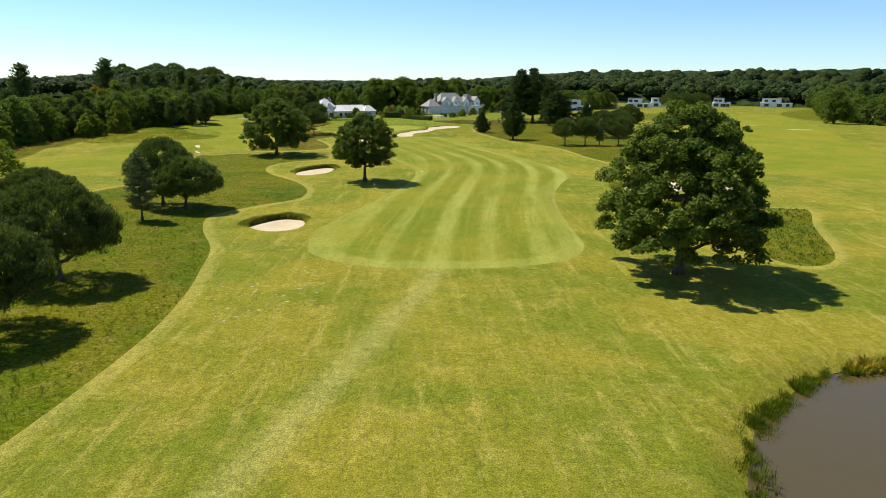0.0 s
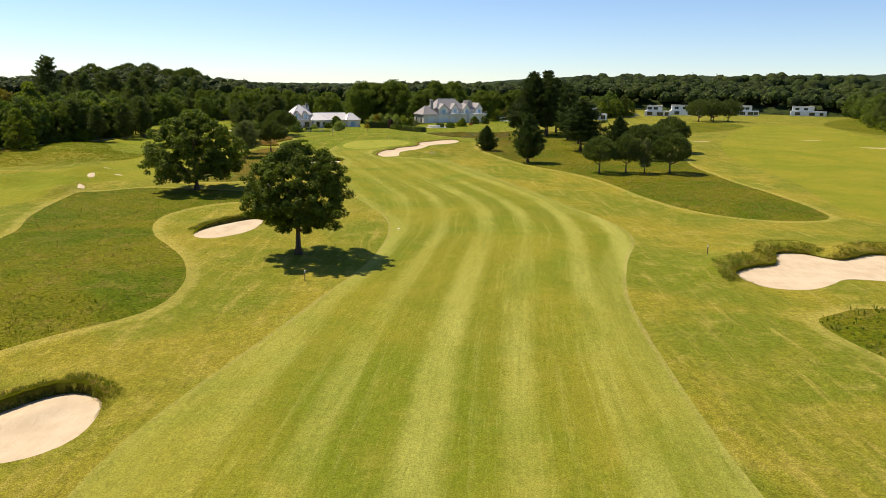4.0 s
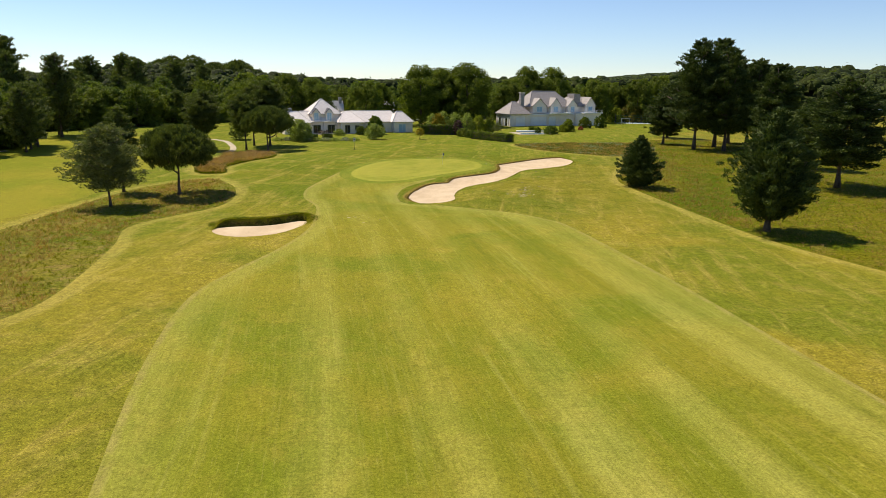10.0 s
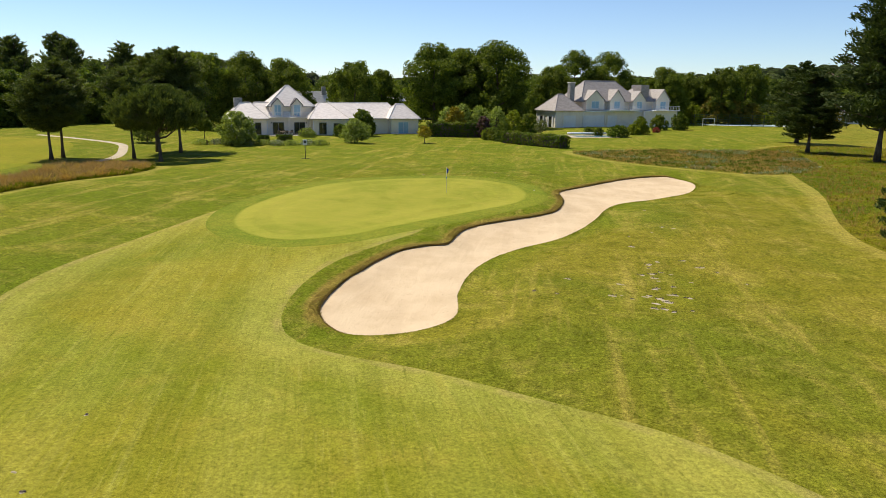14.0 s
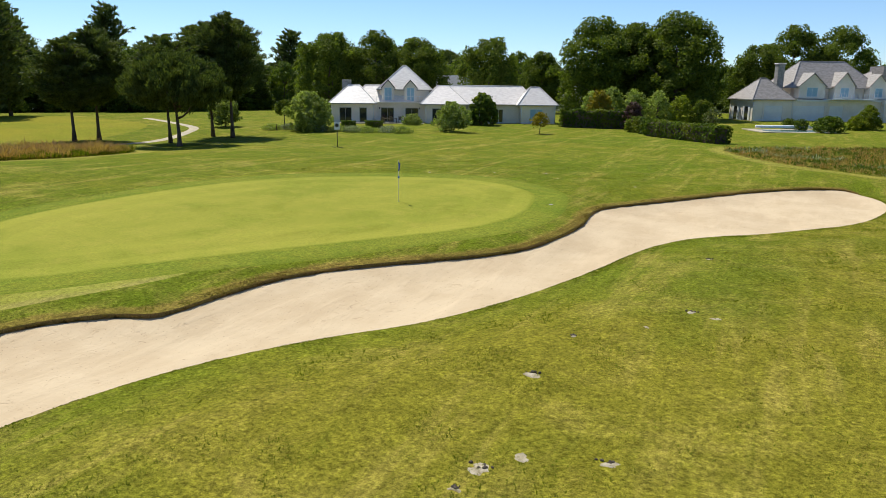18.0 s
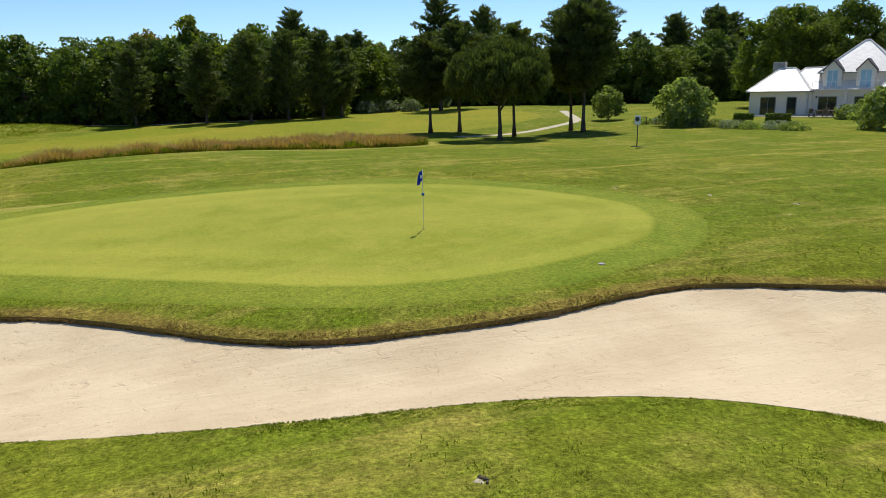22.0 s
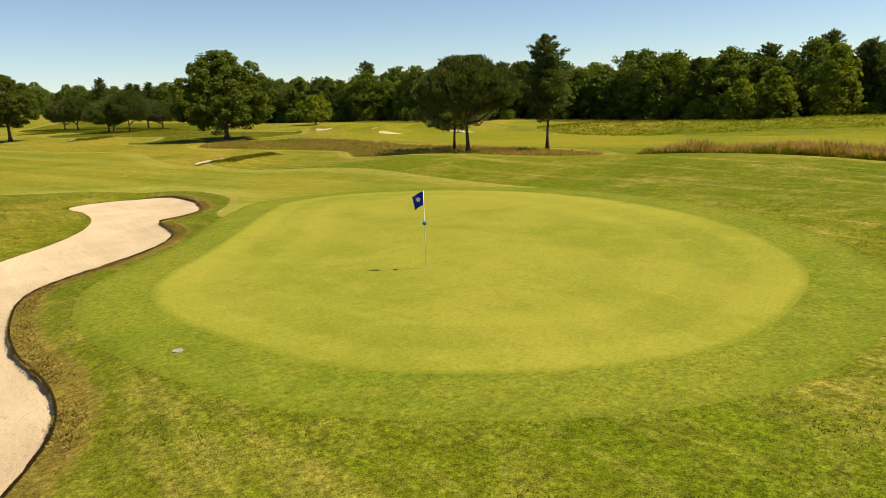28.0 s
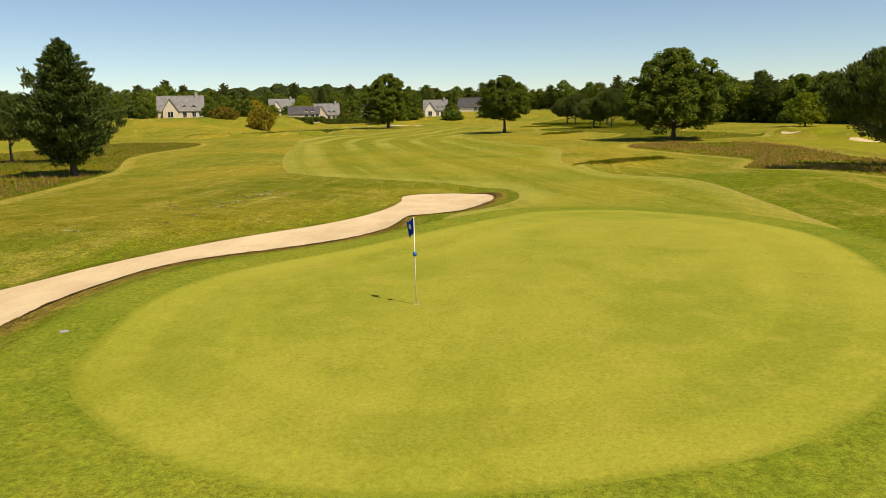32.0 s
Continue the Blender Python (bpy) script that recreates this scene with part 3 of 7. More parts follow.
# low mounds round the bunkers of the next hole, and a grassy ridge before the wood: x, y, height, width
FAR_MOUNDS = ((-60.3, 170.8, 1.4, 3.4), (-62.2, 177.4, 1.4, 3.4), (-65.2, 184.2, 1.4, 3.4), (-62.8, 190.2, 1.2, 3.2), (-69.4, 199.4, 1.5, 3.8), (-76.4, 182.2, 1.4, 3.8), (-80, 192, 1.0, 6.0), (-94, 182, 0.8, 8.0),
    (-84, 216, 0.8, 9.0), (-88, 230, 0.9, 9.0), (-95, 243, 1.0, 8.0), (-97, 252, 0.9, 7.0))




def base_height(x, y):
    x, y = np.asarray(x, float), np.asarray(y, float)
    z = 0.75 * S((y - 238) / 45) - 0.15 * S((y - 300) / 60)
    z = z + 0.75 * np.exp(-(((x + 40) / 7) ** 2 + ((y - 266) / 13) ** 2)) + 0.85 * np.exp(-(((x + 34) / 8) ** 2 + ((y - 244) / 9.5) ** 2))
    z = z + 0.10 * np.sin(x * 0.11 + 1.3) * np.sin(y * 0.083) + 0.06 * np.sin(x * 0.27 + y * 0.19)
    z = z - 0.85 * np.exp(-(((x + 60) / 17) ** 2 + ((y - 303) / 14) ** 2))
    for mx, my, high, wide in FAR_MOUNDS:
        z = z + high * np.exp(-(((x - mx) ** 2 + (y - my) ** 2) / wide ** 2))
    r = np.hypot(x, y - 200)
    z = z + 4.5 * np.maximum(S((5 - y) / 70), S((x - 58) / 20) * S((130 - y) / 60)) + 22 * S((r - 480) / 500) * (0.55 + 0.45 * np.sin(np.arctan2(y - 200, x) * 2.0 + 0.4))
    z = z + 10 * S((x - 50) / 150) * S((y - 600) / 140)
    z = z + 13 * np.exp(-(((x + 246) / 75) ** 2 + ((y - 663) / 70) ** 2))
    z = z + 19 * np.exp(-(((x - 235) / 190) ** 2 + ((y + 520) / 130) ** 2))
    return z


def spaced(stops):
    out = [stops[0][0]]
    for (a, _), (b, step) in zip(stops, stops[1:]):
        out += list(np.linspace(a, b, max(1, round((b - a) / step)) + 1)[1:])
    return np.array(out)


gx = spaced([(-2600, 0), (-900, 170), (-300, 60), (-110, 12), (-80, 4), (-62, 1.5), (-36, 0.9), (14, 0.55), (34, 0.9), (64, 1.2), (120, 8), (300, 30), (900, 120), (2600, 170)])
gy = spaced([(-2600, 0), (-900, 170), (-300, 75), (-20, 20), (26, 3), (60, 1.2), (236, 0.9), (302, 0.55), (350, 2.0), (460, 9), (900, 55), (2800, 190)])
X, Y = np.meshgrid(gx, gy)
Z = base_height(X, Y)


def field(loop, reach=12.0, closed=True):
    """The signed distance on the grid, worked out only near the loop."""
    d = np.full(X.shape, -99.0)
    ax, ay = np.zeros(X.shape), np.zeros(X.shape)
    lo, hi = loop.min(0) - reach, loop.max(0) + reach
    i0, i1 = np.searchsorted(gx, (lo[0], hi[0]))
    j0, j1 = np.searchsorted(gy, (lo[1], hi[1]))
    i0, j0 = max(i0 - 1, 0), max(j0 - 1, 0)
    s = (slice(j0, j1 + 1), slice(i0, i1 + 1))
    d[s], ax[s], ay[s] = sdf(loop, X[s], Y[s], closed)
    return d, ax, ay


green_d = field(GREEN)[0]
fair_d = field(FAIRWAY)[0]
pond_d = field(POND)[0]
track_d = -field(TRACK, 12, False)[0]
rough_d = [field(p)[0] for p in ROUGHS + NEXT + FLOOR]
bunker_f = [field(b[0]) for b in BUNKERS]
sand_z = []
flat_z = Z.copy()
for n, ((loop, way, lip, depth), (d, ax, ay)) in enumerate(zip(BUNKERS, bunker_f)):
    side = S(np.clip((ax * way[0] + ay * way[1]) * 1.3 + 0.1, 0, 1))
    if n == 0:
        reach = 4.2 - 2.4 * side
        Z -= (0.45 - 0.23 * side) * S((d + reach) / reach) * (d > -12)
        continue
    if n == 4:
        Z += side * lip * (0.15 + 0.85 * S(-d / 2.0)) * np.exp(-np.maximum(-d - 2.2, 0) / 2.0) * (d > -14)
        continue
    Z += side * lip * 0.60 * np.exp(-np.maximum(-d, 0) / (2.2 if lip > 0.5 else 1.6)) * (d > -14)
for n, ((loop, way, lip, depth), (d, ax, ay)) in enumerate(zip(BUNKERS, bunker_f)):
    side = S(np.clip((ax * way[0] + ay * way[1]) * 1.3 + 0.1, 0, 1))
    if n == 0:
        sand_z.append(flat_z - 0.455 - 0.05 * S(d / 1.5) - 0.05 * np.sin(X * 0.9 + Y * 0.5) * S(d / 2) + 0.18 * side * np.exp(-np.maximum(d, 0) / 0.7))
        continue
    if n == 4:
        sand_z.append(Z - 0.12 - 0.15 * side - 0.06 * S(d / 2))
        continue
    sand_z.append(Z - 0.025 - side * (lip - 0.2) * np.exp(-np.maximum(d, 0) / 3.0) - 0.4 * depth * (1 - np.exp(-np.maximum(d, 0) / 2.0)))
Z -= 0.9 * S((pond_d + 2.5) / 3.5)
xc = np.interp(Y, [60, 77, 90, 103, 118, 134, 145, 160, 173, 190, 205, 220, 240, 262], [-1.0, 0, 1.0, 2.2, 4.2, 6.6, 8.4, 9.0, 7.3, 2.5, -2.0, -6.5, -13.5, -20])


def ground_z(x, y):
    i = int(np.clip(np.searchsorted(gx, x) - 1, 0, len(gx) - 2))
    j = int(np.clip(np.searchsorted(gy, y) - 1, 0, len(gy) - 2))
    u, v = (x - gx[i]) / (gx[i + 1] - gx[i]), (y - gy[j]) / (gy[j + 1] - gy[j])
    return float((Z[j, i] * (1 - u) + Z[j, i + 1] * u) * (1 - v) + (Z[j + 1, i] * (1 - u) + Z[j + 1, i + 1] * u) * v)


def cut_zones():
    """Splits the grid along the outlines, so that the zones meet edge to edge."""
    zones = [pond_d] + [b[0] for b in bunker_f] + [green_d, green_d + 1.68, fair_d] + rough_d
    nz = len(zones)
    worn = S(1.2 - track_d / 1.5) * S((Y - 14) / 10)
    near_lip = np.zeros(X.shape)
    for (loop, way, lip, depth), (d, ax, ay) in zip(BUNKERS, bunker_f):
        side = S(np.clip((ax * way[0] + ay * way[1]) * 1.3 + 0.2, 0, 1))
        near_lip = np.maximum(near_lip, side * S((d + 1.1) / 1.0) * (d > -12))
    wild = S((np.hypot(X, Y - 200) - 430) / 60) * (1 - S((X - 60) / 60) * S((560 - Y) / 60) * S((Y - 150) / 60))
    edge = -np.max(np.stack(rough_d[:6]), 0)
    cols = [X, Y, Z, X - xc, green_d, worn, near_lip, wild, fair_d, edge] + sand_z + zones
    flat = np.stack([c.ravel() for c in cols], 1)
    first = len(cols) - nz
    h, w = X.shape
    idx = np.arange(h * w).reshape(h, w)
    quads = np.stack([idx[:-1, :-1], idx[:-1, 1:], idx[1:, 1:], idx[1:, :-1]], -1).reshape(-1, 4)
    out = {i: [[], []] for i in range(nz + 1)}
    pieces = []
    left = quads
    for i in range(nz):
        v = flat[:, first + i]
        q = v[left]
        full, none = (q > 0).all(1), (q <= 0).all(1)
        out[i][0] = left[full]
        mixed = left[~full & ~none]
        left = left[none]
        fresh = [(i, flat[m]) for m in mixed]
        rest = []
        for since, poly in pieces + fresh:
            s = poly[:, first + i]
            if (s > 0).all():
                out[i][1].append(poly)
                continue
            if (s <= 0).all():
                rest.append((since, poly))
                continue
            a, b = [], []
            for p, q2, sp, sq in zip(poly, np.roll(poly, -1, 0), s, np.roll(s, -1)):
                (a if sp > 0 else b).append(p)
                if (sp > 0) != (sq > 0):
                    t = sp / (sp - sq)
                    m = p + (q2 - p) * t
                    a.append(m)
                    b.append(m)
            if len(a) > 2:
                out[i][1].append(np.array(a))
            if len(b) > 2:
                rest.append((since, np.array(b)))
        pieces = rest
    out[nz][0] = left
    out[nz][1] = [p for _, p in pieces]
    return flat, out


FLAT, ZONES = cut_zones()


def zone_object(name, i, material, z_col=2, extra=()):
    whole, bits = ZONES[i]
    rows, index, faces = [], {}, []
    used = np.unique(whole) if len(whole) else np.array([], int)
    rows = [FLAT[u] for u in used]
    index = {(round(r[0], 3), round(r[1], 3)): n for n, r in enumerate(rows)}
    back = {u: n for n, u in enumerate(used)}
    faces = [[back[v] for v in q] for q in whole]
    for poly in bits:
        f = []
        for p in poly:
            key = (round(p[0], 3), round(p[1], 3))
            if key not in index:
                index[key] = len(rows)
                rows.append(p)
            if index[key] not in f:
                f.append(index[key])
        if len(f) > 2:
            faces.append(f)
    rows = np.array(rows)
    ob = raw(name, [(r[0], r[1], r[z_col]) for r in rows], faces, material, smooth=True)
    for label, col in extra:
        a = ob.data.attributes.new(label, "FLOAT", "POINT")
        a.data.foreach_set("value", rows[:, col].astype(np.float32))
    return ob


n_zone = 9 + len(ROUGHS) + len(NEXT) + 1
tagged(zone_object("ground", n_zone, M_ROUGH, 2, (("track", 5), ("lip", 6), ("wild", 7), ("edge", 9))), "sunlit semi-rough grass with dry yellow patches", "ground", kind="structure")
tagged(zone_object("fairway", 8, M_FAIRWAY, 2, (("across", 3), ("rim", 8))), "striped mown fairway grass curving towards the green", "fairway", kind="structure")
tagged(zone_object("putting_green", 6, M_GREEN, 2, (("across", 4),)), "smooth pale closely mown putting green", "green", kind="structure")
tagged(zone_object("collar", 7, M_COLLAR, 2, (("across", 4),)), "darker mown collar of grass around the putting green", "grass", kind="structure")
for n in range(len(NEXT)):
    tagged(zone_object("next_fairway", 9 + len(ROUGHS) + n, M_NEXT, 2, (("across", 3),)), "mown fairway of the neighbouring hole", "fairway", kind="structure")
tagged(zone_object("wood_floor", n_zone - 1, M_LITTER), "dark shaded floor of leaves and undergrowth in the wood", "ground", kind="structure")
for n in range(len(ROUGHS)):
    tagged(zone_object("rough_patch", 9 + n, M_HEATH if n in (1, 2, 4) else M_LONG), "patch of long dark uncut rough grass", "rough", kind="structure")
for n, (loop, way, lip, depth) in enumerate(BUNKERS):
    what = ("long winding bunker of pale sand beside the green", "small round bunker of pale sand with a grassy back face")[n > 0]
    bunker = empty("bunker", pose(0, 0, 0), what, "bunker")
    zone_object("sand", 1 + n, M_SAND, 10 + n).parent = bunker
    dense = smooth_loop(loop, 3)
    zi = sand_z[n]

    def at(grid, x, y):
        i = int(np.clip(np.searchsorted(gx, x) - 1, 0, len(gx) - 2))
        j = int(np.clip(np.searchsorted(gy, y) - 1, 0, len(gy) - 2))
        u, v = (x - gx[i]) / (gx[i + 1] - gx[i]), (y - gy[j]) / (gy[j + 1] - gy[j])
        return (grid[j, i] * (1 - u) + grid[j, i + 1] * u) * (1 - v) + (grid[j + 1, i] * (1 - u) + grid[j + 1, i + 1] * u) * v

    verts, faces = [], []
    for x, y in dense:
        top, low = at(Z, x, y), at(zi, x, y)
        rag = 0.5 + 0.5 * noise.noise((x * 2.3, y * 2.3, 0))
        verts += [(x, y, top - 0.004 + 0.012 * rag), (x, y, min(low, top) - 0.12)]
    m = len(dense)
    faces = [(2 * a, 2 * a + 1, 2 * ((a + 1) % m) + 1, 2 * ((a + 1) % m)) for a in range(m)]
    raw("bank", verts, faces, M_BANK if n else M_EDGE, bunker, label="ragged grassy bank above the sand")
pond_z = float(base_height(20.0, 36.0)) - 0.66
k = [(float(x), float(y), pond_z) for x, y in smooth_loop(POND, 2)]
tagged(raw("pond_water", k, [tuple(range(len(k)))], M_WATER), "still brown pond water reflecting the sky", "water", kind="structure")

# ---------------------------------------------------------------- trees and shrubs
def leaf_quads(centers, normals, size, rng, stretch=1.0):
    """Small folded leaf bunches: each is a rhomb of two triangles round its centre."""
    n = len(centers)
    r = rng.normal(size=(n, 3))
    a = np.cross(normals, r)
    a /= np.linalg.norm(a, axis=1, keepdims=True) + 1e-9
    b = np.cross(normals, a)
    s = size * rng.uniform(0.6, 1.35, (n, 1))
    fold = normals * s * rng.uniform(-0.25, 0.25, (n, 1))
    v = np.stack([centers + a * s * stretch, centers + b * s * 0.62 + fold, centers - a * s * stretch, centers - b * s * 0.62 + fold], 1)
    return v.reshape(-1, 3)


def leaf_mesh(name, verts, material, parent=None, label=""):
    n = len(verts) // 4
    me = bpy.data.meshes.new(name)
    me.vertices.add(4 * n)
    me.vertices.foreach_set("co", verts.astype(np.float32).ravel())
    me.loops.add(4 * n)
    me.loops.foreach_set("vertex_index", np.arange(4 * n, dtype=np.int32))
    me.polygons.add(n)
    me.polygons.foreach_set("loop_start", np.arange(0, 4 * n, 4, dtype=np.int32))
    me.materials.append(material)
    me.update(calc_edges=True)
    ob = new(name, me)
    ob.parent = parent
    if label:
        ob["label"] = label
    return ob


def profile_at(profile, u):
    return np.interp(u, np.linspace(0, 1, len(profile)), profile)


def tuft_crown(rng, z0, h, r, profile, tufts, leaves, size, tuft, inner=0.5, flat=0.7, stretch=1.0, width=0.62, rise=0.3, needle=False, lobe=0.2):
    """A crown of leafy twig ends set along a profile of half-widths, from its foot to its top."""
    us = np.linspace(0, 1, 200)
    w = np.sqrt(profile_at(profile, us)) + 0.12
    cdf = np.cumsum(w) / w.sum()
    u = np.interp((np.arange(tufts) + rng.random(tufts)) / tufts, cdf, us)
    az = np.arange(tufts) * 2.39996 + rng.normal(size=tufts) * 0.5
    ph = rng.uniform(0, 6.28, 4)
    swell = 1 + lobe * (np.sin(az * 2 + ph[0] + u * 4) * 0.5 + np.sin(az * 3 + ph[1] - u * 7) * 0.4 + np.sin(az * 5 + ph[2] + u * 11) * 0.35)
    rad = profile_at(profile, u) * r * swell * (1 - inner * rng.random(tufts) ** 1.7)
    out = np.stack([np.cos(az), np.sin(az), np.zeros(tufts)], 1)
    tr = r * rng.uniform(*tuft, tufts) * (0.75 + 0.5 * rng.random(tufts))
    c = out * np.maximum(rad - tr * 0.4, 0)[:, None]
    c[:, 2] = z0 + (h - z0) * (0.02 + 0.95 * u) + rng.normal(size=tufts) * tr * 0.4
    pick = rng.choice(tufts, leaves, p=tr ** 1.6 / (tr ** 1.6).sum())
    e = rng.normal(size=(leaves, 3))
    e *= (rng.random(leaves) ** 0.42 / np.linalg.norm(e, axis=1) * tr[pick])[:, None] * np.array([1.0, 1.0, flat])
    e[:, 2] -= (np.hypot(e[:, 0], e[:, 1]) / tr[pick]) ** 2 * tr[pick] * 0.25
    p = c[pick] + e
    p[:, 2] = np.minimum(p[:, 2], h + 0.02 * h)
    if needle:
        way = out[pick] * rng.uniform(0.1, 0.9, (leaves, 1)) + np.array([0, 0, rise]) + rng.normal(size=(leaves, 3)) * 0.38
        way /= np.linalg.norm(way, axis=1, keepdims=True)
        b = np.cross(way, rng.normal(size=(leaves, 3)))
        b /= np.linalg.norm(b, axis=1, keepdims=True) + 1e-9
        s = size * rng.uniform(0.6, 1.35, (leaves, 1))
        v = np.stack([p + way * s * stretch, p + b * s * width, p - way * s * stretch, p - b * s * width], 1).reshape(-1, 3)
        return v, c
    nrm = out[pick] * 0.25 + e / tr[pick, None] * 0.45 + rng.normal(size=(leaves, 3)) * 0.55 + np.array([0, 0, rise])
    nrm /= np.linalg.norm(nrm, axis=1, keepdims=True)
    return leaf_quads(p, nrm, size, rng, stretch), c


def spray_crown(rng, z0, h, r, profile, count, per, leaves, size, tuft, rise, start=0.3, stretch=1.3, width=0.34, flat=0.55):
    """A crown of separate boughs that swing outward and up, each a row of needle bunches thinning to a tip."""
    u = ((np.arange(count) + rng.random(count)) / count) ** 0.92
    az = np.arange(count) * 2.39996 + rng.normal(size=count) * 0.4
    reach = profile_at(profile, u) * r * rng.uniform(0.70, 1.12, count)
    out = np.stack([np.cos(az), np.sin(az), np.zeros(count)], 1)
    side = np.stack([-np.sin(az), np.cos(az), np.zeros(count)], 1)
    t = start + (1 - start) * (np.arange(per) + rng.random((count, per))) / per
    c = out[:, None] * (reach[:, None] * t)[..., None] + side[:, None] * (reach[:, None] * rng.normal(size=(count, per)) * 0.13)[..., None]
    c[..., 2] = (z0 + (h - z0) * 0.96 * u)[:, None] + reach[:, None] * rise * (t ** 1.5 - 0.25) + rng.normal(size=(count, per)) * r * 0.02
    tr = r * rng.uniform(*tuft, (count, per)) * (1.25 - 0.75 * t) * np.clip(reach / r + 0.30, 0.25, 1.1)[:, None]
    c, tr, way0 = c.reshape(-1, 3), tr.ravel(), np.repeat(out, per, 0)
    c[:, 2] = np.minimum(c[:, 2], h)
    pick = rng.choice(len(c), leaves, p=tr ** 1.7 / (tr ** 1.7).sum())
    e = rng.normal(size=(leaves, 3))
    e *= (rng.random(leaves) ** 0.45 / np.linalg.norm(e, axis=1) * tr[pick])[:, None] * np.array([1.0, 1.0, flat])
    p = c[pick] + e
    way = way0[pick] * rng.uniform(0.3, 1.0, (leaves, 1)) + np.array([0, 0, rise + 0.15]) + rng.normal(size=(leaves, 3)) * 0.36
    way /= np.linalg.norm(way, axis=1, keepdims=True)
    b = np.cross(way, rng.normal(size=(leaves, 3)))
    b /= np.linalg.norm(b, axis=1, keepdims=True) + 1e-9
    s = size * rng.uniform(0.6, 1.35, (leaves, 1))
    v = np.stack([p + way * s * stretch, p + b * s * width, p - way * s * stretch, p - b * s * width], 1).reshape(-1, 3)
    return v, c[per - 1::per]


def limb(rng, a, b, r0, r1, wob=0.12, n=5, sides=6):
    a, b = Vector(a), Vector(b)
    length = (b - a).length
    pts = []
    for i in range(n):
        t = i / (n - 1)
        p = a.lerp(b, t) + Vector((rng.normal(), rng.normal(), rng.normal() * 0.5)) * length * wob * math.sin(math.pi * t) * 0.6
        p.z -= 0.10 * length * math.sin(math.pi * t) * (1 if b.z > a.z else 0)
        pts.append(p)
    return tube(pts, [r0 + (r1 - r0) * (i / (n - 1)) ** 0.8 for i in range(n)], sides)


def make_tree(name, kind, h, w, seed, leaves, size, mat, label, base_frac=0.22, group="", lean=0.0):
    """A tree at the origin: a tapered trunk with limbs, and a crown of many leaf bunches."""
    rng = np.random.default_rng(seed)
    tree = empty(name, pose(0, 0, 0), label, "tree", group)
    limbs = []
    r = w / 2
    z0 = h * base_frac

    def branches(c, count, low, r0, r1, sides=6, part_way=0.92):
        far = np.argsort(-np.hypot(c[:, 0], c[:, 1]) + rng.normal(size=len(c)) * r * 0.3)[: count * 3]
        for i in far[::3]:
            x, y, z = c[i]
            foot = max(z0 * 0.6, min(z - h * low, h * 0.8))
            limbs.append(limb(rng, (0, 0, foot), (x * part_way, y * part_way, z), h * r0, h * r1, 0.1, 5, sides))

    if kind == "oak":
        shape = (0.84, 1.0, 1.0, 0.96, 0.90, 0.81, 0.68, 0.48, 0.18) if base_frac < 0.2 else (0.36, 0.74, 0.95, 1.0, 0.96, 0.87, 0.72, 0.50, 0.18)
        verts, c = tuft_crown(rng, z0, h, r, shape, 430 if leaves > 20000 else 190, leaves, size, (0.06, 0.13) if leaves > 20000 else (0.11, 0.20), 0.62, 0.66, 1.0, rise=0.72, lobe=0.20)
        branches(c, 12, 0.18, 0.016, 0.004)
        trunk_r, trunk_top = h * 0.027, h * 0.66
    elif kind == "umbrella":
        verts, c = tuft_crown(rng, z0, h, r, (0.46, 0.84, 0.98, 1.0, 0.96, 0.87, 0.74, 0.54, 0.18), 560, leaves, size, (0.07, 0.125), 0.36, 0.75, 1.25, 0.34, 0.9, True, 0.10)
        branches(c, 9, 0.22, 0.016, 0.005, part_way=0.8)
        trunk_r, trunk_top = h * 0.029, h * 0.6
    elif kind == "pine":
        verts, c = spray_crown(rng, z0, h, r, (0.55, 0.86, 1.0, 0.95, 0.88, 0.80, 0.70, 0.58, 0.42, 0.16), 74, 6, leaves, size, (0.14, 0.25), 0.16, 0.26)
        branches(c, 22, 0.06, 0.007, 0.003, 5)
        trunk_r, trunk_top = h * 0.014, h * 0.93
    elif kind == "scots":
        verts, c = spray_crown(rng, z0, h, r, (0.36, 0.70, 0.92, 1.0, 0.97, 0.94, 0.86, 0.76, 0.56, 0.22), 64, 6, leaves, size, (0.16, 0.28), 0.30, 0.2)
        branches(c, 20, 0.06, 0.007, 0.003, 5)
        trunk_r, trunk_top = h * 0.0135, h * 0.9
    elif kind == "conifer":
        verts, c = spray_crown(rng, z0, h, r, (0.55, 0.90, 1.0, 0.95, 0.86, 0.73, 0.59, 0.44, 0.28, 0.06), 130, 6, leaves, size, (0.12, 0.20), 0.30, 0.10)
        trunk_r, trunk_top = h * 0.022, h * 0.9
    else:
        verts, c = tuft_crown(rng, z0, h, r, (0.74, 0.95, 1.0, 0.98, 0.92, 0.82, 0.64, 0.28), 170, leaves, size, (0.12, 0.23), 0.55, 0.85, 1.0, rise=0.45, lobe=0.22)
        branches(c, 5, 0.2, 0.014, 0.004, 5, 0.8)
        trunk_r, trunk_top = h * 0.026, h * 0.7
    pts, rad = [], []
    for i in range(8):
        t = i / 7
        flare = 1 + 0.7 * math.exp(-t * 22)
        pts.append((lean * h * t + 0.02 * h * math.sin(t * 5 + seed) * t, 0.02 * h * math.sin(t * 4 + seed * 2) * t, -0.25 + t * (trunk_top + 0.25)))
        rad.append(trunk_r * flare * (1 - 0.8 * t))
    v, f = tube(pts, rad, 9)
    if len(limbs) > 12 or leaves < 9000:
        v, f = join([(v, f)] + limbs)
        limbs = []
    raw("trunk", v, f, M_TRUNK, tree, True)
    for v, f in limbs:
        raw("limb", v, f, M_TRUNK, tree, True)
    leaf_mesh("crown", verts, mat, tree)
    return tree


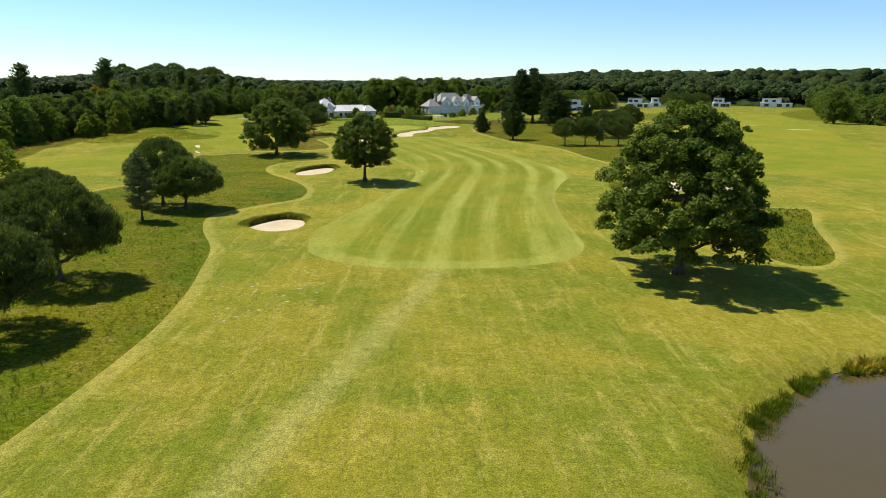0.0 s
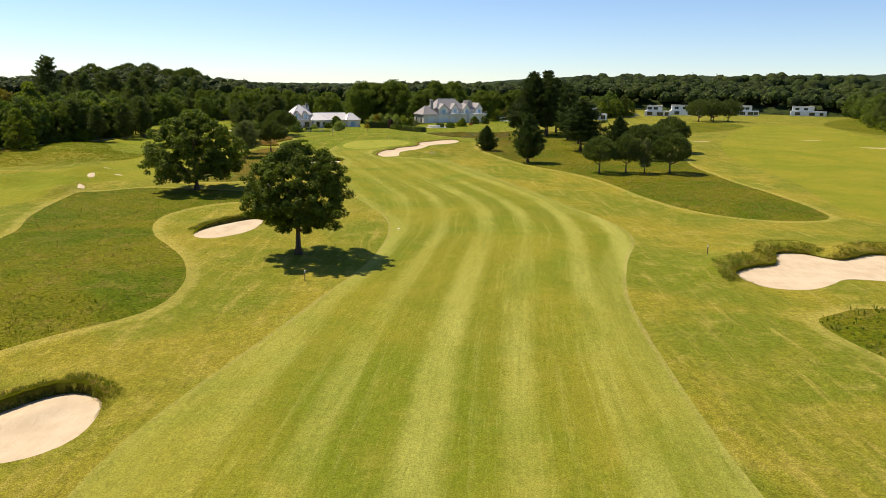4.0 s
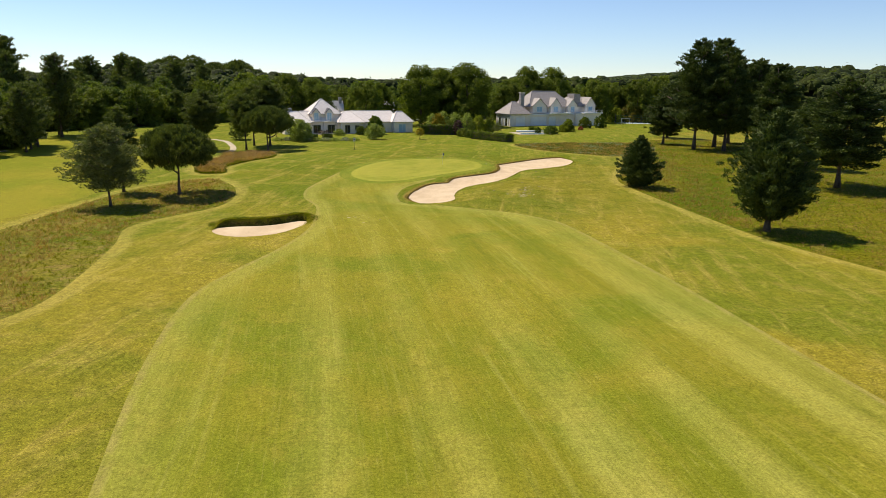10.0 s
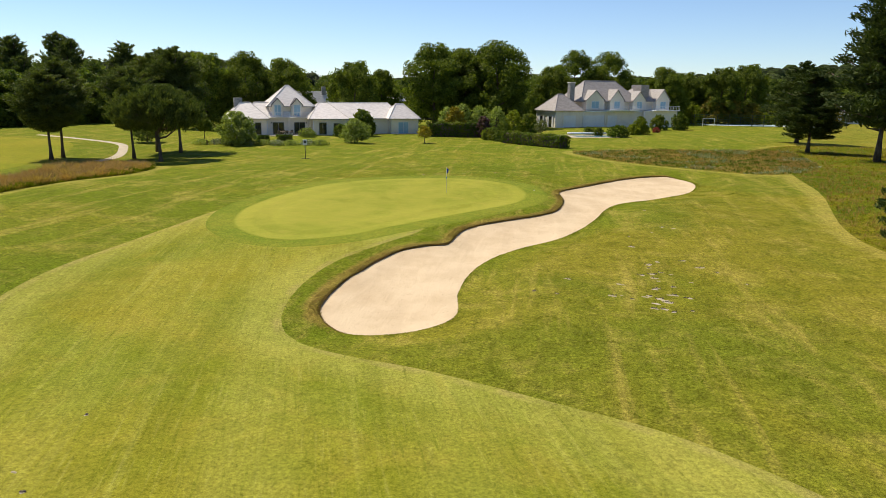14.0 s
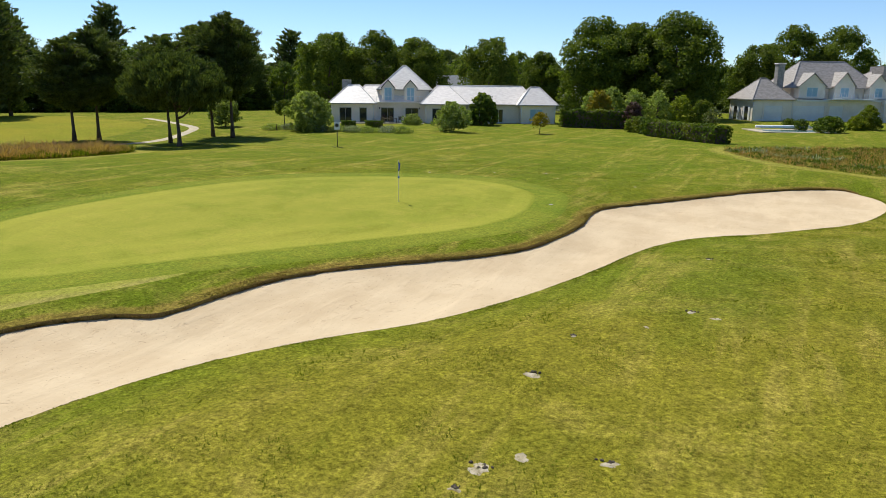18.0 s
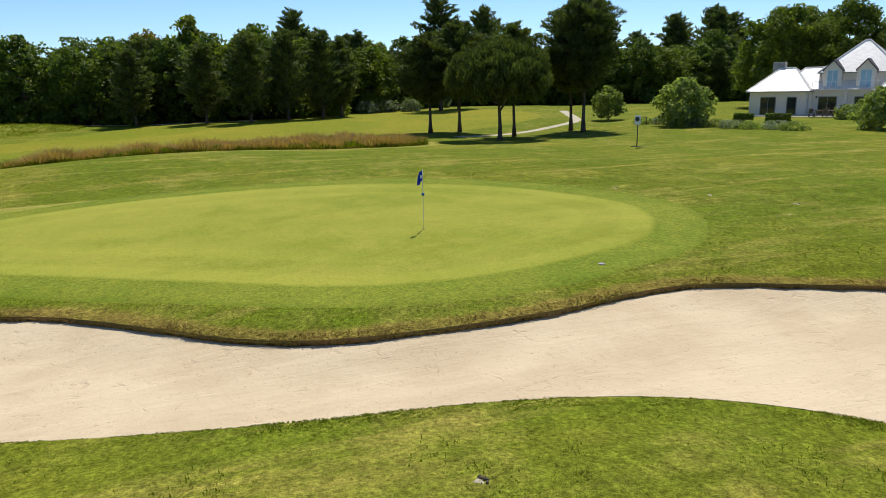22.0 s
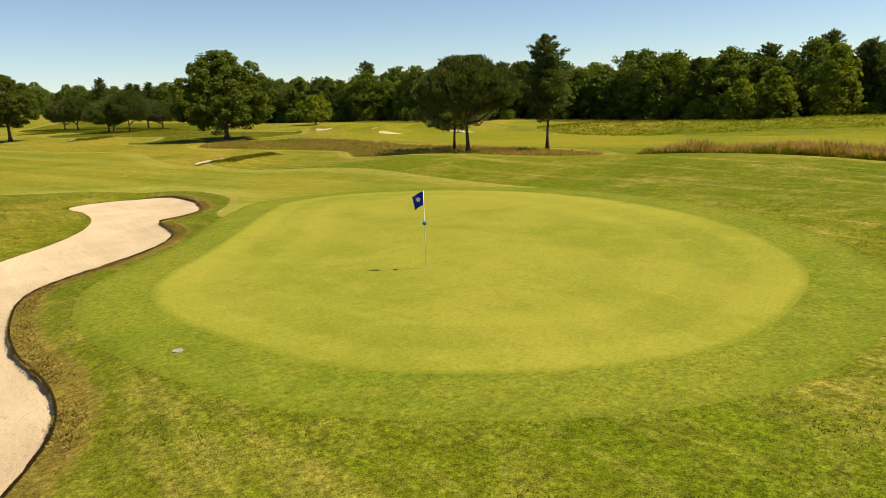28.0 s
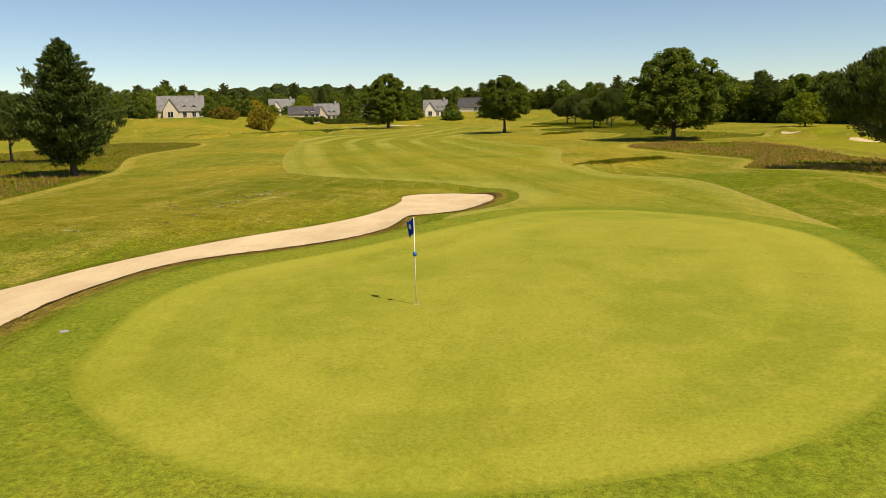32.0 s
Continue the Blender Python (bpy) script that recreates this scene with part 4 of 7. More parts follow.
def plant(ob, x, y, turn=0.0, scale=1.0, tall=1.0, sink=0.0, used=[]):
    """Sets the first of a kind in its place, or a copy of it."""
    m = pose(x, y, ground_z(x, y) - sink, 0, 0, turn) @ Matrix.Diagonal((scale, scale, scale * tall, 1))
    if ob.name in used:
        made = copy_thing(ob, m)
        made.matrix_basis = m
        return made
    used.append(ob.name)
    ob.matrix_world = m
    return ob


# the three oaks beside the fairway
plant(make_tree("oak_tree", "oak", 16.4, 17.4, 11, 88000, 0.165, M_OAK, "large broad oak with dense dark green leaves beside the fairway", 0.15), 23.3, 67.6, 20)
plant(make_tree("oak_tree", "oak", 12.2, 12.8, 23, 68000, 0.128, M_OAK, "round-crowned oak standing on the edge of the fairway", 0.25), -13.8, 131.2, 80)
plant(make_tree("oak_tree", "oak", 13.5, 16.6, 37, 44000, 0.20, M_OAK, "broad spreading oak standing in long rough grass", 0.18), -40.3, 178.2, 140)
# umbrella pines and pines
umb = make_tree("umbrella_pine", "umbrella", 8.3, 10.8, 5, 46000, 0.14, M_PINE, "umbrella pine with a dense rounded dark crown", 0.47)
plant(umb, -41.3, 240.6, 0, 0.85, 1.16)
plant(make_tree("pale_pine", "pine", 9.2, 9.6, 61, 20000, 0.14, M_PALEPINE, "broad pine with pale open needles near the small bunker", 0.22, lean=0.06), -45.5, 232.7, 200)
umb2 = make_tree("umbrella_pine", "umbrella", 9.0, 11.0, 8, 50000, 0.125, M_PINE, "umbrella pine with a wide bushy crown", 0.30)
for x, y, a, s, t in ((-35.5, 63.5, 30, 1.04, 1.0), (-36.8, 101.5, 80, 0.95, 0.88), (-41, 104, 200, 0.95, 1.15), (-52, 91, 300, 0.95, 0.8), (-45.5, 61, 10, 1.1, 0.95), (-34, 49, 150, 1.0, 0.95), (-52, 75, 250, 1, 0.9)):
    plant(umb2, x, y, a, s, t)
light_pine = make_tree("young_pine", "pine", 9.4, 4.8, 15, 9000, 0.14, M_PALEPINE, "slender young pine with pale open branches", 0.14)
plant(light_pine, -39.5, 92.5, 40)
plant(light_pine, 48.6, 213.8, 90, 0.85)
plant(make_tree("slender_pine", "scots", 10.6, 5.2, 16, 12000, 0.14, M_PINE, "slender pine with a bare lower trunk beside the umbrella pine", 0.26), -49.4, 242.2, 10)
umb3 = make_tree("umbrella_pine", "umbrella", 9.0, 10.6, 12, 24000, 0.17, M_PINE, "umbrella pine growing in a row in the rough", 0.36)
for x, y, a, s, t in ((37.8, 211.4, 0, 0.76, 1.15), (44, 212.5, 70, 0.70, 1.3), (54.5, 214.4, 140, 0.88, 1.1), (56, 243, 30, 1.0, 1.0), (62, 246, 60, 1.0, 1.0), (70, 262, 100, 1.0, 1.1)):
    plant(umb3, x, y, a, s, t)
far_umb = make_tree("umbrella_pine", "umbrella", 12.0, 15.0, 18, 7000, 0.36, M_PINE, "umbrella pine in a far clump across the next fairway", 0.3)
for x, y, a in ((147, 450, 0), (157, 455, 90), (167, 459, 200), (160, 466, 300)):
    plant(far_umb, x, y, a)
g = np.random.default_rng(77)
for i in range(20):
    plant(far_umb, -298 + 5.4 * i + g.normal() * 3, 650 + g.uniform(0, 30), i * 50, g.uniform(1.1, 1.5), g.uniform(0.9, 1.15))
# dense dark conifers
con = make_tree("dark_conifer", "conifer", 7.2, 7.2, 31, 34000, 0.135, M_DARK, "dense dark conifer with branches down to the ground", 0.04)
plant(con, 16.1, 258.4, 0)
con2 = make_tree("dark_conifer", "conifer", 10.0, 8.6, 33, 40000, 0.15, M_DARK, "dense dark cone-shaped conifer on a short trunk", 0.12)
plant(con2, 24.4, 231.0, 0, 1.16, 1.06)
plant(con2, 52.5, 253.0, 130, 1.1, 1.0)
# pines beyond the green
tall = make_tree("tall_pine", "scots", 14.0, 8.6, 41, 32000, 0.16, M_PINE, "tall pine with a bare lower trunk and layered dark crown", 0.31)
for x, y, a, s, t in ((-54.2, 309.0, 0, 1.0, 1.0), (-58.2, 310.0, 150, 0.95, 1.0), (-57.0, 302.4, 60, 0.9, 0.92), (-64.8, 299.5, 200, 0.95, 0.92), (-63.3, 295.4, 20, 0.95, 0.80)):
    plant(tall, x, y, a, s, t)
plant(umb, -50.6, 297.6, 200, 0.98, 1.08)
big = make_tree("big_pine", "pine", 22.0, 15.5, 43, 30000, 0.26, M_DARK, "very tall dark pine in a dense group", 0.20)
big2 = make_tree("big_pine", "pine", 22.0, 13.5, 47, 28000, 0.26, M_DARK, "tall leaning dark pine in a dense group", 0.16, lean=0.03)
for n, (x, y, a, s, t) in enumerate(((36.8, 317, 0, 1.0, 1.05), (42.1, 313.5, 70, 0.95, 1.02), (49.4, 319, 150, 0.95, 0.92), (46.6, 297.5, 220, 0.9, 0.9), (43.9, 262.5, 300, 0.98, 0.70), (43.3, 326, 30, 1.1, 1.0), (38.0, 352, 80, 0.8, 0.8), (33, 331, 10, 0.75, 0.76), (53, 335, 200, 1, 0.85), (47.5, 284, 40, 0.75, 0.72), (49, 336, 250, 1, 0.95))):
    plant((big, big2)[n % 2], x, y, a, s, t)

# woods round the course: mixed trees that share a few shapes
SORTS = [make_tree("woodland_oak", "oak", 13.0, 12.5, 51, 6500, 0.30, M_WOOD, "leafy green tree at the edge of the wood", 0.06, "trees of the wood"),
    make_tree("woodland_ash", "round", 13.0, 11.5, 52, 6500, 0.29, M_WOOD, "tall leafy tree in the wood", 0.03, "trees of the wood"),
    make_tree("woodland_pine", "scots", 14.5, 8.6, 53, 7000, 0.29, M_PINE, "dark pine among the trees of the wood", 0.10, "trees of the wood"),
    make_tree("woodland_tree", "round", 12.4, 12.6, 54, 6500, 0.29, M_OAK, "dark green leafy tree in the wood", 0.03, "trees of the wood"),
    make_tree("woodland_tree", "oak", 11.5, 9.0, 56, 5000, 0.29, M_LEAF, "fresh yellow-green leafy tree in the wood", 0.04, "trees of the wood"),
    make_tree("woodland_oak", "oak", 12.6, 13.6, 58, 6800, 0.29, M_OAK, "broad dark green tree in the wood", 0.05, "trees of the wood"),
    make_tree("woodland_ash", "round", 13.4, 10.4, 59, 6200, 0.29, M_WOOD, "upright leafy tree in the wood", 0.08, "trees of the wood")]
SHRUB = make_tree("woodland_shrub", "round", 3.6, 4.6, 55, 1300, 0.22, M_WOOD, "leafy shrub at the foot of the wood", 0.02, "shrubs of the wood")
SHRUB2 = make_tree("woodland_shrub", "round", 3.0, 4.4, 57, 1300, 0.20, M_LEAF, "pale green shrub at the foot of the wood", 0.02, "shrubs of the wood")
for n, first in enumerate(SORTS + [SHRUB, SHRUB2]):
    first.matrix_world = pose(-175 - 5 * n, 250 + 8 * n, ground_z(-175 - 5 * n, 250 + 8 * n))


def wood_along(line, rows, step, depth, smin=0.75, smax=1.15, pines=0.25, seed=1, shrubs=True):
    """Rows of trees along a smooth line, the next row behind the last (to the left of the line)."""
    g = np.random.default_rng(seed)
    c = smooth_loop(line, 12, False)
    seg = np.hypot(*np.diff(c, axis=0).T)
    s = np.concatenate([[0], np.cumsum(seg)])
    for k0 in range(rows):
        t = g.uniform(0, step)
        while t < s[-1]:
            x, y = np.interp(t, s, c[:, 0]), np.interp(t, s, c[:, 1])
            x2, y2 = np.interp(t + 1, s, c[:, 0]), np.interp(t + 1, s, c[:, 1])
            l = math.hypot(x2 - x, y2 - y) + 1e-9
            off = k0 * depth + g.uniform(0, depth * 0.7) + 2.5
            px, py = x - (y2 - y) / l * off, y + (x2 - x) / l * off
            sort = 2 if g.random() < pines else int(g.choice([0, 1, 3, 4, 5, 6], p=[0.21, 0.19, 0.19, 0.07, 0.19, 0.15]))
            plant(SORTS[sort], px, py, g.uniform(0, 360), g.uniform(smin, smax), g.uniform(0.88, 1.10))
            for extra in range(2 if k0 == 0 and shrubs else 0):
                plant((SHRUB, SHRUB2)[g.random() < 0.4], x - (y2 - y) / l * (1.0 + 5 * extra) + g.normal() * 1.6, y + (x2 - x) / l * (1.0 + 5 * extra) + g.normal() * 1.6, g.uniform(0, 360), g.uniform(0.5, 1.25), g.uniform(0.6, 1.1))
            t += step * g.uniform(0.75, 1.3)


wood_along([(-78, 60), (-96, 110), (-107, 150), (-113, 189), (-113, 225), (-107, 250), (-99, 270), (-96, 286), (-107, 299), (-115, 312), (-124, 322), (-116, 338), (-107, 358), (-97, 384)], 4, 5.4, 5.5, 0.74, 1.0, 0.20, 3)
wood_along([(-97, 384), (-86, 396), (-68, 404), (-50, 410)], 3, 6.5, 9, 0.72, 1.0, 0.1, 4, False)
wood_along([(-44, 424), (-20, 434), (4, 440), (30, 446), (60, 454), (95, 466), (130, 500)], 3, 7.5, 11, 0.75, 1.05, 0.05, 5, False)
wood_along([(350, 620), (312, 545), (268, 450), (222, 355), (228, 300)][::-1], 2, 9, 12, 0.9, 1.3, 0.1, 6, False)
wood_along([(150, 30), (125, -40), (70, -105), (0, -125), (-60, -112), (-120, -80), (-165, -25), (-160, 30), (-130, 70), (-100, 100)], 2, 9, 11, 0.8, 1.2, 0.4, 8, False)
for x, y, sc, t in ((-177, 392, 1.8, 1.08), (-150, 398, 1.5, 1.0), (-140, 402, 1.5, 1.05), (-132, 396, 1.45, 1.0), (-124, 408, 1.5, 0.95), (-160, 408, 1.5, 0.95), (-116, 414, 1.4, 0.95), (-146, 414, 1.5, 1.0), (-170, 300, 1.4, 1.15), (-133, 334, 1.3, 1.1), (-141, 340, 1.2, 1.1)):
    plant(SORTS[2], x, y, x * 7, sc, t)
garden = make_tree("garden_tree", "round", 18.0, 16.0, 62, 24000, 0.24, M_OAK, "tall dark leafy tree behind the villas", 0.14, "tall trees behind the villas")
garden_low = make_tree("garden_tree", "round", 14.0, 13.0, 63, 21000, 0.22, M_OAK, "rounded leafy tree behind the villas", 0.12, "tall trees behind the villas")
for x, y, sc, t in ((-31.8, 384.5, 0.98, 1.04), (-25.2, 390, 1.0, 0.98), (-17.6, 388, 1.08, 0.99), (-21.5, 396, 1.1, 0.92), (-28.5, 394, 1.08, 0.92), (1.5, 426, 1.02, 1.05), (10.8, 430, 1.0, 1.06), (-68, 363, 0.8, 1.06)):
    plant(garden, x, y, x * 41, sc, t)
for x, y, sc, t in ((-44.5, 361.5, 0.90, 1.08), (-74, 356, 1.0, 1.04), (-61.5, 367, 0.98, 1.04), (-82, 368, 1.1, 1.0), (-5, 412, 1.02, 1.02), (25.4, 425, 1.02, 1.05), (42.5, 434, 1.1, 1.0), (33, 437, 1.0, 1.0), (-48, 400, 0.92, 1.0), (52, 446, 1.2, 1.0), (184, 331, 1.1, 1.0)):
    plant(garden_low, x, y, x * 37, sc, t)
for x, y, sc, t in ((-109.5, 223.5, 0.62, 0.95), (-110.2, 229, 0.72, 1.0), (-108.5, 231.5, 0.55, 0.85), (-106, 240.5, 0.80, 1.15), (-110.5, 182, 0.7, 0.95), (-121, 274, 1.2, 1.2)):
    plant(SORTS[4], x, y, x * 11, sc, t)
for x, y, sc, t in ((-89.5, 279.5, 0.86, 0.95), (-92.5, 285, 0.88, 1.0), (-95, 290.5, 0.86, 1.04), (-98, 294, 0.85, 0.98), (-93, 274, 0.82, 0.92), (-97, 265, 0.8, 0.92), (-105, 313, 1.25, 1.05), (-109, 318, 1.1, 0.95)):
    plant(SORTS[2], x, y, x * 13, sc, t)

# ---------------------------------------------------------------- far woods
def wooded(x, y):
    """1 where the distant ground is wooded, falling to 0 at the clearings."""
    r = np.hypot(x, y - 200)
    m = S((r - 395 - 45 * S((x + 60) / 60)) / 45)
    ahead = S((x - 0) / 40) * S((350 - x) / 40) * S((y - 180) / 40) * S((585 - y) / 35) * S((120 - np.abs(x - 0.36 * y)) / 30)
    back = S((70 - y) / 40) * S((x + 90) / 40) * S((340 - x) / 40) * S((575 - r) / 40)
    return m * (1 - ahead) * (1 - back)


def far_woods():
    """Distant woodland: a lumpy closed canopy all round, with leaf masses standing out of it."""
    rr = np.concatenate([np.arange(390, 760, 9.0), np.arange(760, 1500, 20.0)])
    aa = np.linspace(0, 2 * math.pi, 620, endpoint=False)
    R, A = np.meshgrid(rr, aa, indexing="ij")
    x, y = R * np.cos(A), 200 + R * np.sin(A)
    w = wooded(x, y)
    lump = np.array([noise.noise((a / 11, b / 11, 0.5)) + 0.6 * noise.noise((a / 28, b / 28, 1.5)) for a, b in zip(x.ravel(), y.ravel())]).reshape(x.shape)
    ground = np.array([ground_z(a, b) for a, b in zip(x.ravel(), y.ravel())]).reshape(x.shape)
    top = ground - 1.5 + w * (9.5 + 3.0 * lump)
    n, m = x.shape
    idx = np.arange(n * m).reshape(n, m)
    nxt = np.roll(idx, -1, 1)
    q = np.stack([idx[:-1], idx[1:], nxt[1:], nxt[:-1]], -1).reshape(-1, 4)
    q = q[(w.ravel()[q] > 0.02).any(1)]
    # dark sheet under the crowns, its colour painted as the shade between them
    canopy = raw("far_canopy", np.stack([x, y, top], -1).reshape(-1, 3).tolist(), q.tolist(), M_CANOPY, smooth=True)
    g = np.random.default_rng(9)
    cell = 9.4
    side = np.arange(-760, 760, cell)
    px, py = (q.ravel() + g.uniform(-0.42, 0.42, q.size) * cell for q in np.meshgrid(side, side))
    pr = np.hypot(px, py)
    near = (pr > 392) & (pr < 760)
    px, py, pr = px[near], py[near] + 200, pr[near]
    full = (wooded(px, py) > 0.35) & ((pr < 540) | (g.random(len(pr)) < 0.30)) & (pr < 700)
    px, py, pr = px[full], py[full], pr[full]
    foot = np.array([ground_z(q, w) for q, w in zip(px, py)])
    high = g.uniform(11.0, 16.0, len(px)) + 3.0 * S((px + 0.2 * py - 60) / 120)
    wide = g.uniform(4.6, 6.8, len(px)) * np.where(pr < 540, 1.0, 1.6)
    mid = np.stack([px, py, foot + high - wide * 0.9], 1)
    # a closed, uneven, smooth dome for each crown
    lat, lon = np.array([-0.55, 0.0, 0.55, 0.93]), np.arange(8) * math.pi / 4
    bump = g.uniform(0.80, 1.06, (len(px), 4, 8))
    turn = g.uniform(0, 6.28, (len(px), 1, 1))
    ring = np.sqrt(1 - lat ** 2)[None, :, None] * bump
    dome = np.stack([ring * np.cos(lon + turn), ring * np.sin(lon + turn), np.broadcast_to(lat[None, :, None], bump.shape) * bump], -1).reshape(len(px), 32, 3)
    dome = np.concatenate([dome, np.broadcast_to(np.array([0, 0, 0.95]), (len(px), 1, 3))], 1)
    dome = mid[:, None] + dome * (wide[:, None, None] * np.array([0.94, 0.94, 0.86]))
    a = np.arange(24)
    b = a // 8 * 8 + (a + 1) % 8
    quads = np.stack([a, b, b + 8, a + 8], 1)
    caps = np.stack([np.arange(24, 32), 24 + (np.arange(8) + 1) % 8, np.full(8, 32)], 1)
    first = np.arange(len(px))[:, None, None] * 33
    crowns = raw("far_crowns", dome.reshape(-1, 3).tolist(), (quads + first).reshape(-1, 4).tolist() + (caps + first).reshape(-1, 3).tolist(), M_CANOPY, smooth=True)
    # leaf masses standing out of the domes
    pick = np.repeat(np.arange(len(px)), np.where(pr < 540, 30, 18))
    d = g.normal(size=(len(pick), 3))
    d[:, 2] = np.abs(d[:, 2]) - 0.35
    d /= np.linalg.norm(d, axis=1, keepdims=True)
    c = mid[pick] + d * (wide[pick] * g.uniform(0.84, 1.06, len(pick)))[:, None] * np.array([1.0, 1.0, 0.9])
    nn = d * 0.8 + np.array([0, 0, 0.35]) + g.normal(size=d.shape) * 0.35
    nn /= np.linalg.norm(nn, axis=1, keepdims=True)
    return canopy, crowns, leaf_quads(c, nn, 1.15, g)


far_canopy, far_crowns, far_leaves = far_woods()
tagged(far_crowns, "rounded tree crowns of the distant woodland, darkened like shaded gaps", "woodland", kind="stuff")
tagged(far_canopy, "lumpy dark green canopy of the distant woodland, shaded gaps in its colour", "woodland", kind="stuff")
tagged(leaf_mesh("far_woods", far_leaves, M_FARLEAF), "dense green woodland in the distance", "woodland", kind="stuff")


# ---------------------------------------------------------------- houses
def hip(x0, y0, x1, y1, z, apex, ridge=0.0, over=0.35, axis="x"):
    """A hipped roof: apex height, ridge length along one axis, with thick eaves."""
    x0, y0, x1, y1 = x0 - over, y0 - over, x1 + over, y1 + over
    cx, cy = (x0 + x1) / 2, (y0 + y1) / 2
    a, b = ((cx - ridge / 2, cy), (cx + ridge / 2, cy)) if axis == "x" else ((cx, cy - ridge / 2), (cx, cy + ridge / 2))
    v = [(x0, y0, z), (x1, y0, z), (x1, y1, z), (x0, y1, z), (*a, apex), (*b, apex)]
    v += [(x, y, z - 0.16) for x, y, _ in v[:4]]
    f = [(0, 1, 5, 4), (1, 2, 5), (2, 3, 4, 5), (3, 0, 4)] if axis == "x" else [(0, 1, 4), (1, 2, 5, 4), (2, 3, 5), (3, 0, 4, 5)]
    if ridge == 0:
        f = [(0, 1, 4), (1, 2, 4), (2, 3, 4), (3, 0, 4)]
        v[5] = (cx, cy, apex - 0.01)
    f += [(0, 6, 7, 1), (1, 7, 8, 2), (2, 8, 9, 3), (3, 9, 6, 0), (6, 9, 8, 7)]
    return v, f


def gable(x0, y0, x1, y1, z, apex, over=0.3, axis="x"):
    """A gabled roof with thickness; axis: the way of the ridge."""
    t = 0.18
    if axis == "x":
        c = (y0 + y1) / 2
        pr = [(y0 - over, z - over * 0.6), (c, apex), (y1 + over, z - over * 0.6), (y1 + over, z - over * 0.6 - t), (c, apex - t), (y0 - over, z - over * 0.6 - t)]
        v = [(x0 - over, p, q) for p, q in pr] + [(x1 + over, p, q) for p, q in pr]
    else:
        c = (x0 + x1) / 2
        pr = [(x0 - over, z - over * 0.6), (c, apex), (x1 + over, z - over * 0.6), (x1 + over, z - over * 0.6 - t), (c, apex - t), (x0 - over, z - over * 0.6 - t)]
        v = [(p, y0 - over, q) for p, q in pr] + [(p, y1 + over, q) for p, q in pr]
    f = [(i, (i + 1) % 6, 6 + (i + 1) % 6, 6 + i) for i in range(6)] + [(0, 5, 4, 1), (1, 4, 3, 2), (6, 7, 10, 11), (7, 8, 9, 10)]
    return v, f


def gable_wall(x0, x1, y, z, apex, thick=0.25):
    c = (x0 + x1) / 2
    v = [(x0, y, z), (x1, y, z), (c, y, apex), (x0, y + thick, z), (x1, y + thick, z), (c, y + thick, apex)]
    return v, [(0, 1, 2), (5, 4, 3), (0, 3, 4, 1), (1, 4, 5, 2), (2, 5, 3, 0)]


def window(parent, x, y, z, w, h, leaves=2, frame_mat=None, glass=None, name="window", sill=True):
    """A window or glazed door in a wall facing -y: frame, panes and sill, standing a little proud of the wall."""
    f = 0.07
    win = part(name, boxm(x - w / 2 - 0.02, y - 0.03, z - 0.02, x + w / 2 + 0.02, y + 0.05, z + h + 0.02), frame_mat or M_WHITE, parent)
    pw = (w - f * (leaves + 1)) / leaves
    for i in range(leaves):
        a = x - w / 2 + f + i * (pw + f)
        part("pane", boxm(a, y - 0.05, z + f, a + pw, y - 0.034, z + h - f), glass or M_GLASS, win)
    if sill:
        part("sill", boxm(x - w / 2 - 0.12, y - 0.14, z - 0.10, x + w / 2 + 0.12, y - 0.01, z - 0.03), M_STONE, win)
    return win


def railing(parent, x0, x1, y, z, h=0.95, step=0.5):
    r = part("railing", boxm(x0, y - 0.03, z + h - 0.06, x1, y + 0.03, z + h), M_WHITE, parent, "white metal railing")
    n = max(2, round((x1 - x0) / step))
    for i in range(n + 1):
        x = x0 + (x1 - x0) * i / n
        part("baluster", boxm(x - 0.025, y - 0.025, z, x + 0.025, y + 0.025, z + h - 0.062), M_WHITE, r)
    return r


def slate_roof(house, shape, material, ridge):
    """A hipped roof with a dark gutter round its eaves and a pale ridge capping."""
    verts, faces = shape
    roof = raw("roof", verts, faces, material, house)
    x0, y0, z = verts[0]
    x1, y1, _ = verts[2]
    bm = bmesh.new()
    for a, b, c, d in ((x0 - 0.1, y0 - 0.1, x1 + 0.1, y0 - 0.003), (x0 - 0.1, y1 + 0.003, x1 + 0.1, y1 + 0.1), (x0 - 0.1, y0 - 0.003, x0 - 0.003, y1 + 0.003), (x1 + 0.003, y0 - 0.003, x1 + 0.1, y1 + 0.003)):
        box(bm, a, b, z - 0.15, c, d, z - 0.03)
    part("gutter", bm, M_STONE, roof, "grey gutter along the eaves")
    cap = [Vector(p) + Vector((0, 0, 0.03)) for p in (verts[4], verts[5])] if ridge else []
    for n, (corner, end) in enumerate(((0, 4), (1, 5), (2, 5), (3, 4))):
        v, f = tube([Vector(verts[corner]) + Vector((0, 0, 0.02)), Vector(verts[end]) + Vector((0, 0, 0.03))], [0.07, 0.07], 6)
        raw("hip_cap", v, f, material, roof)
    if cap:
        v, f = tube(cap, [0.08, 0.08], 6)
        raw("ridge_cap", v, f, material, roof)
    return roof


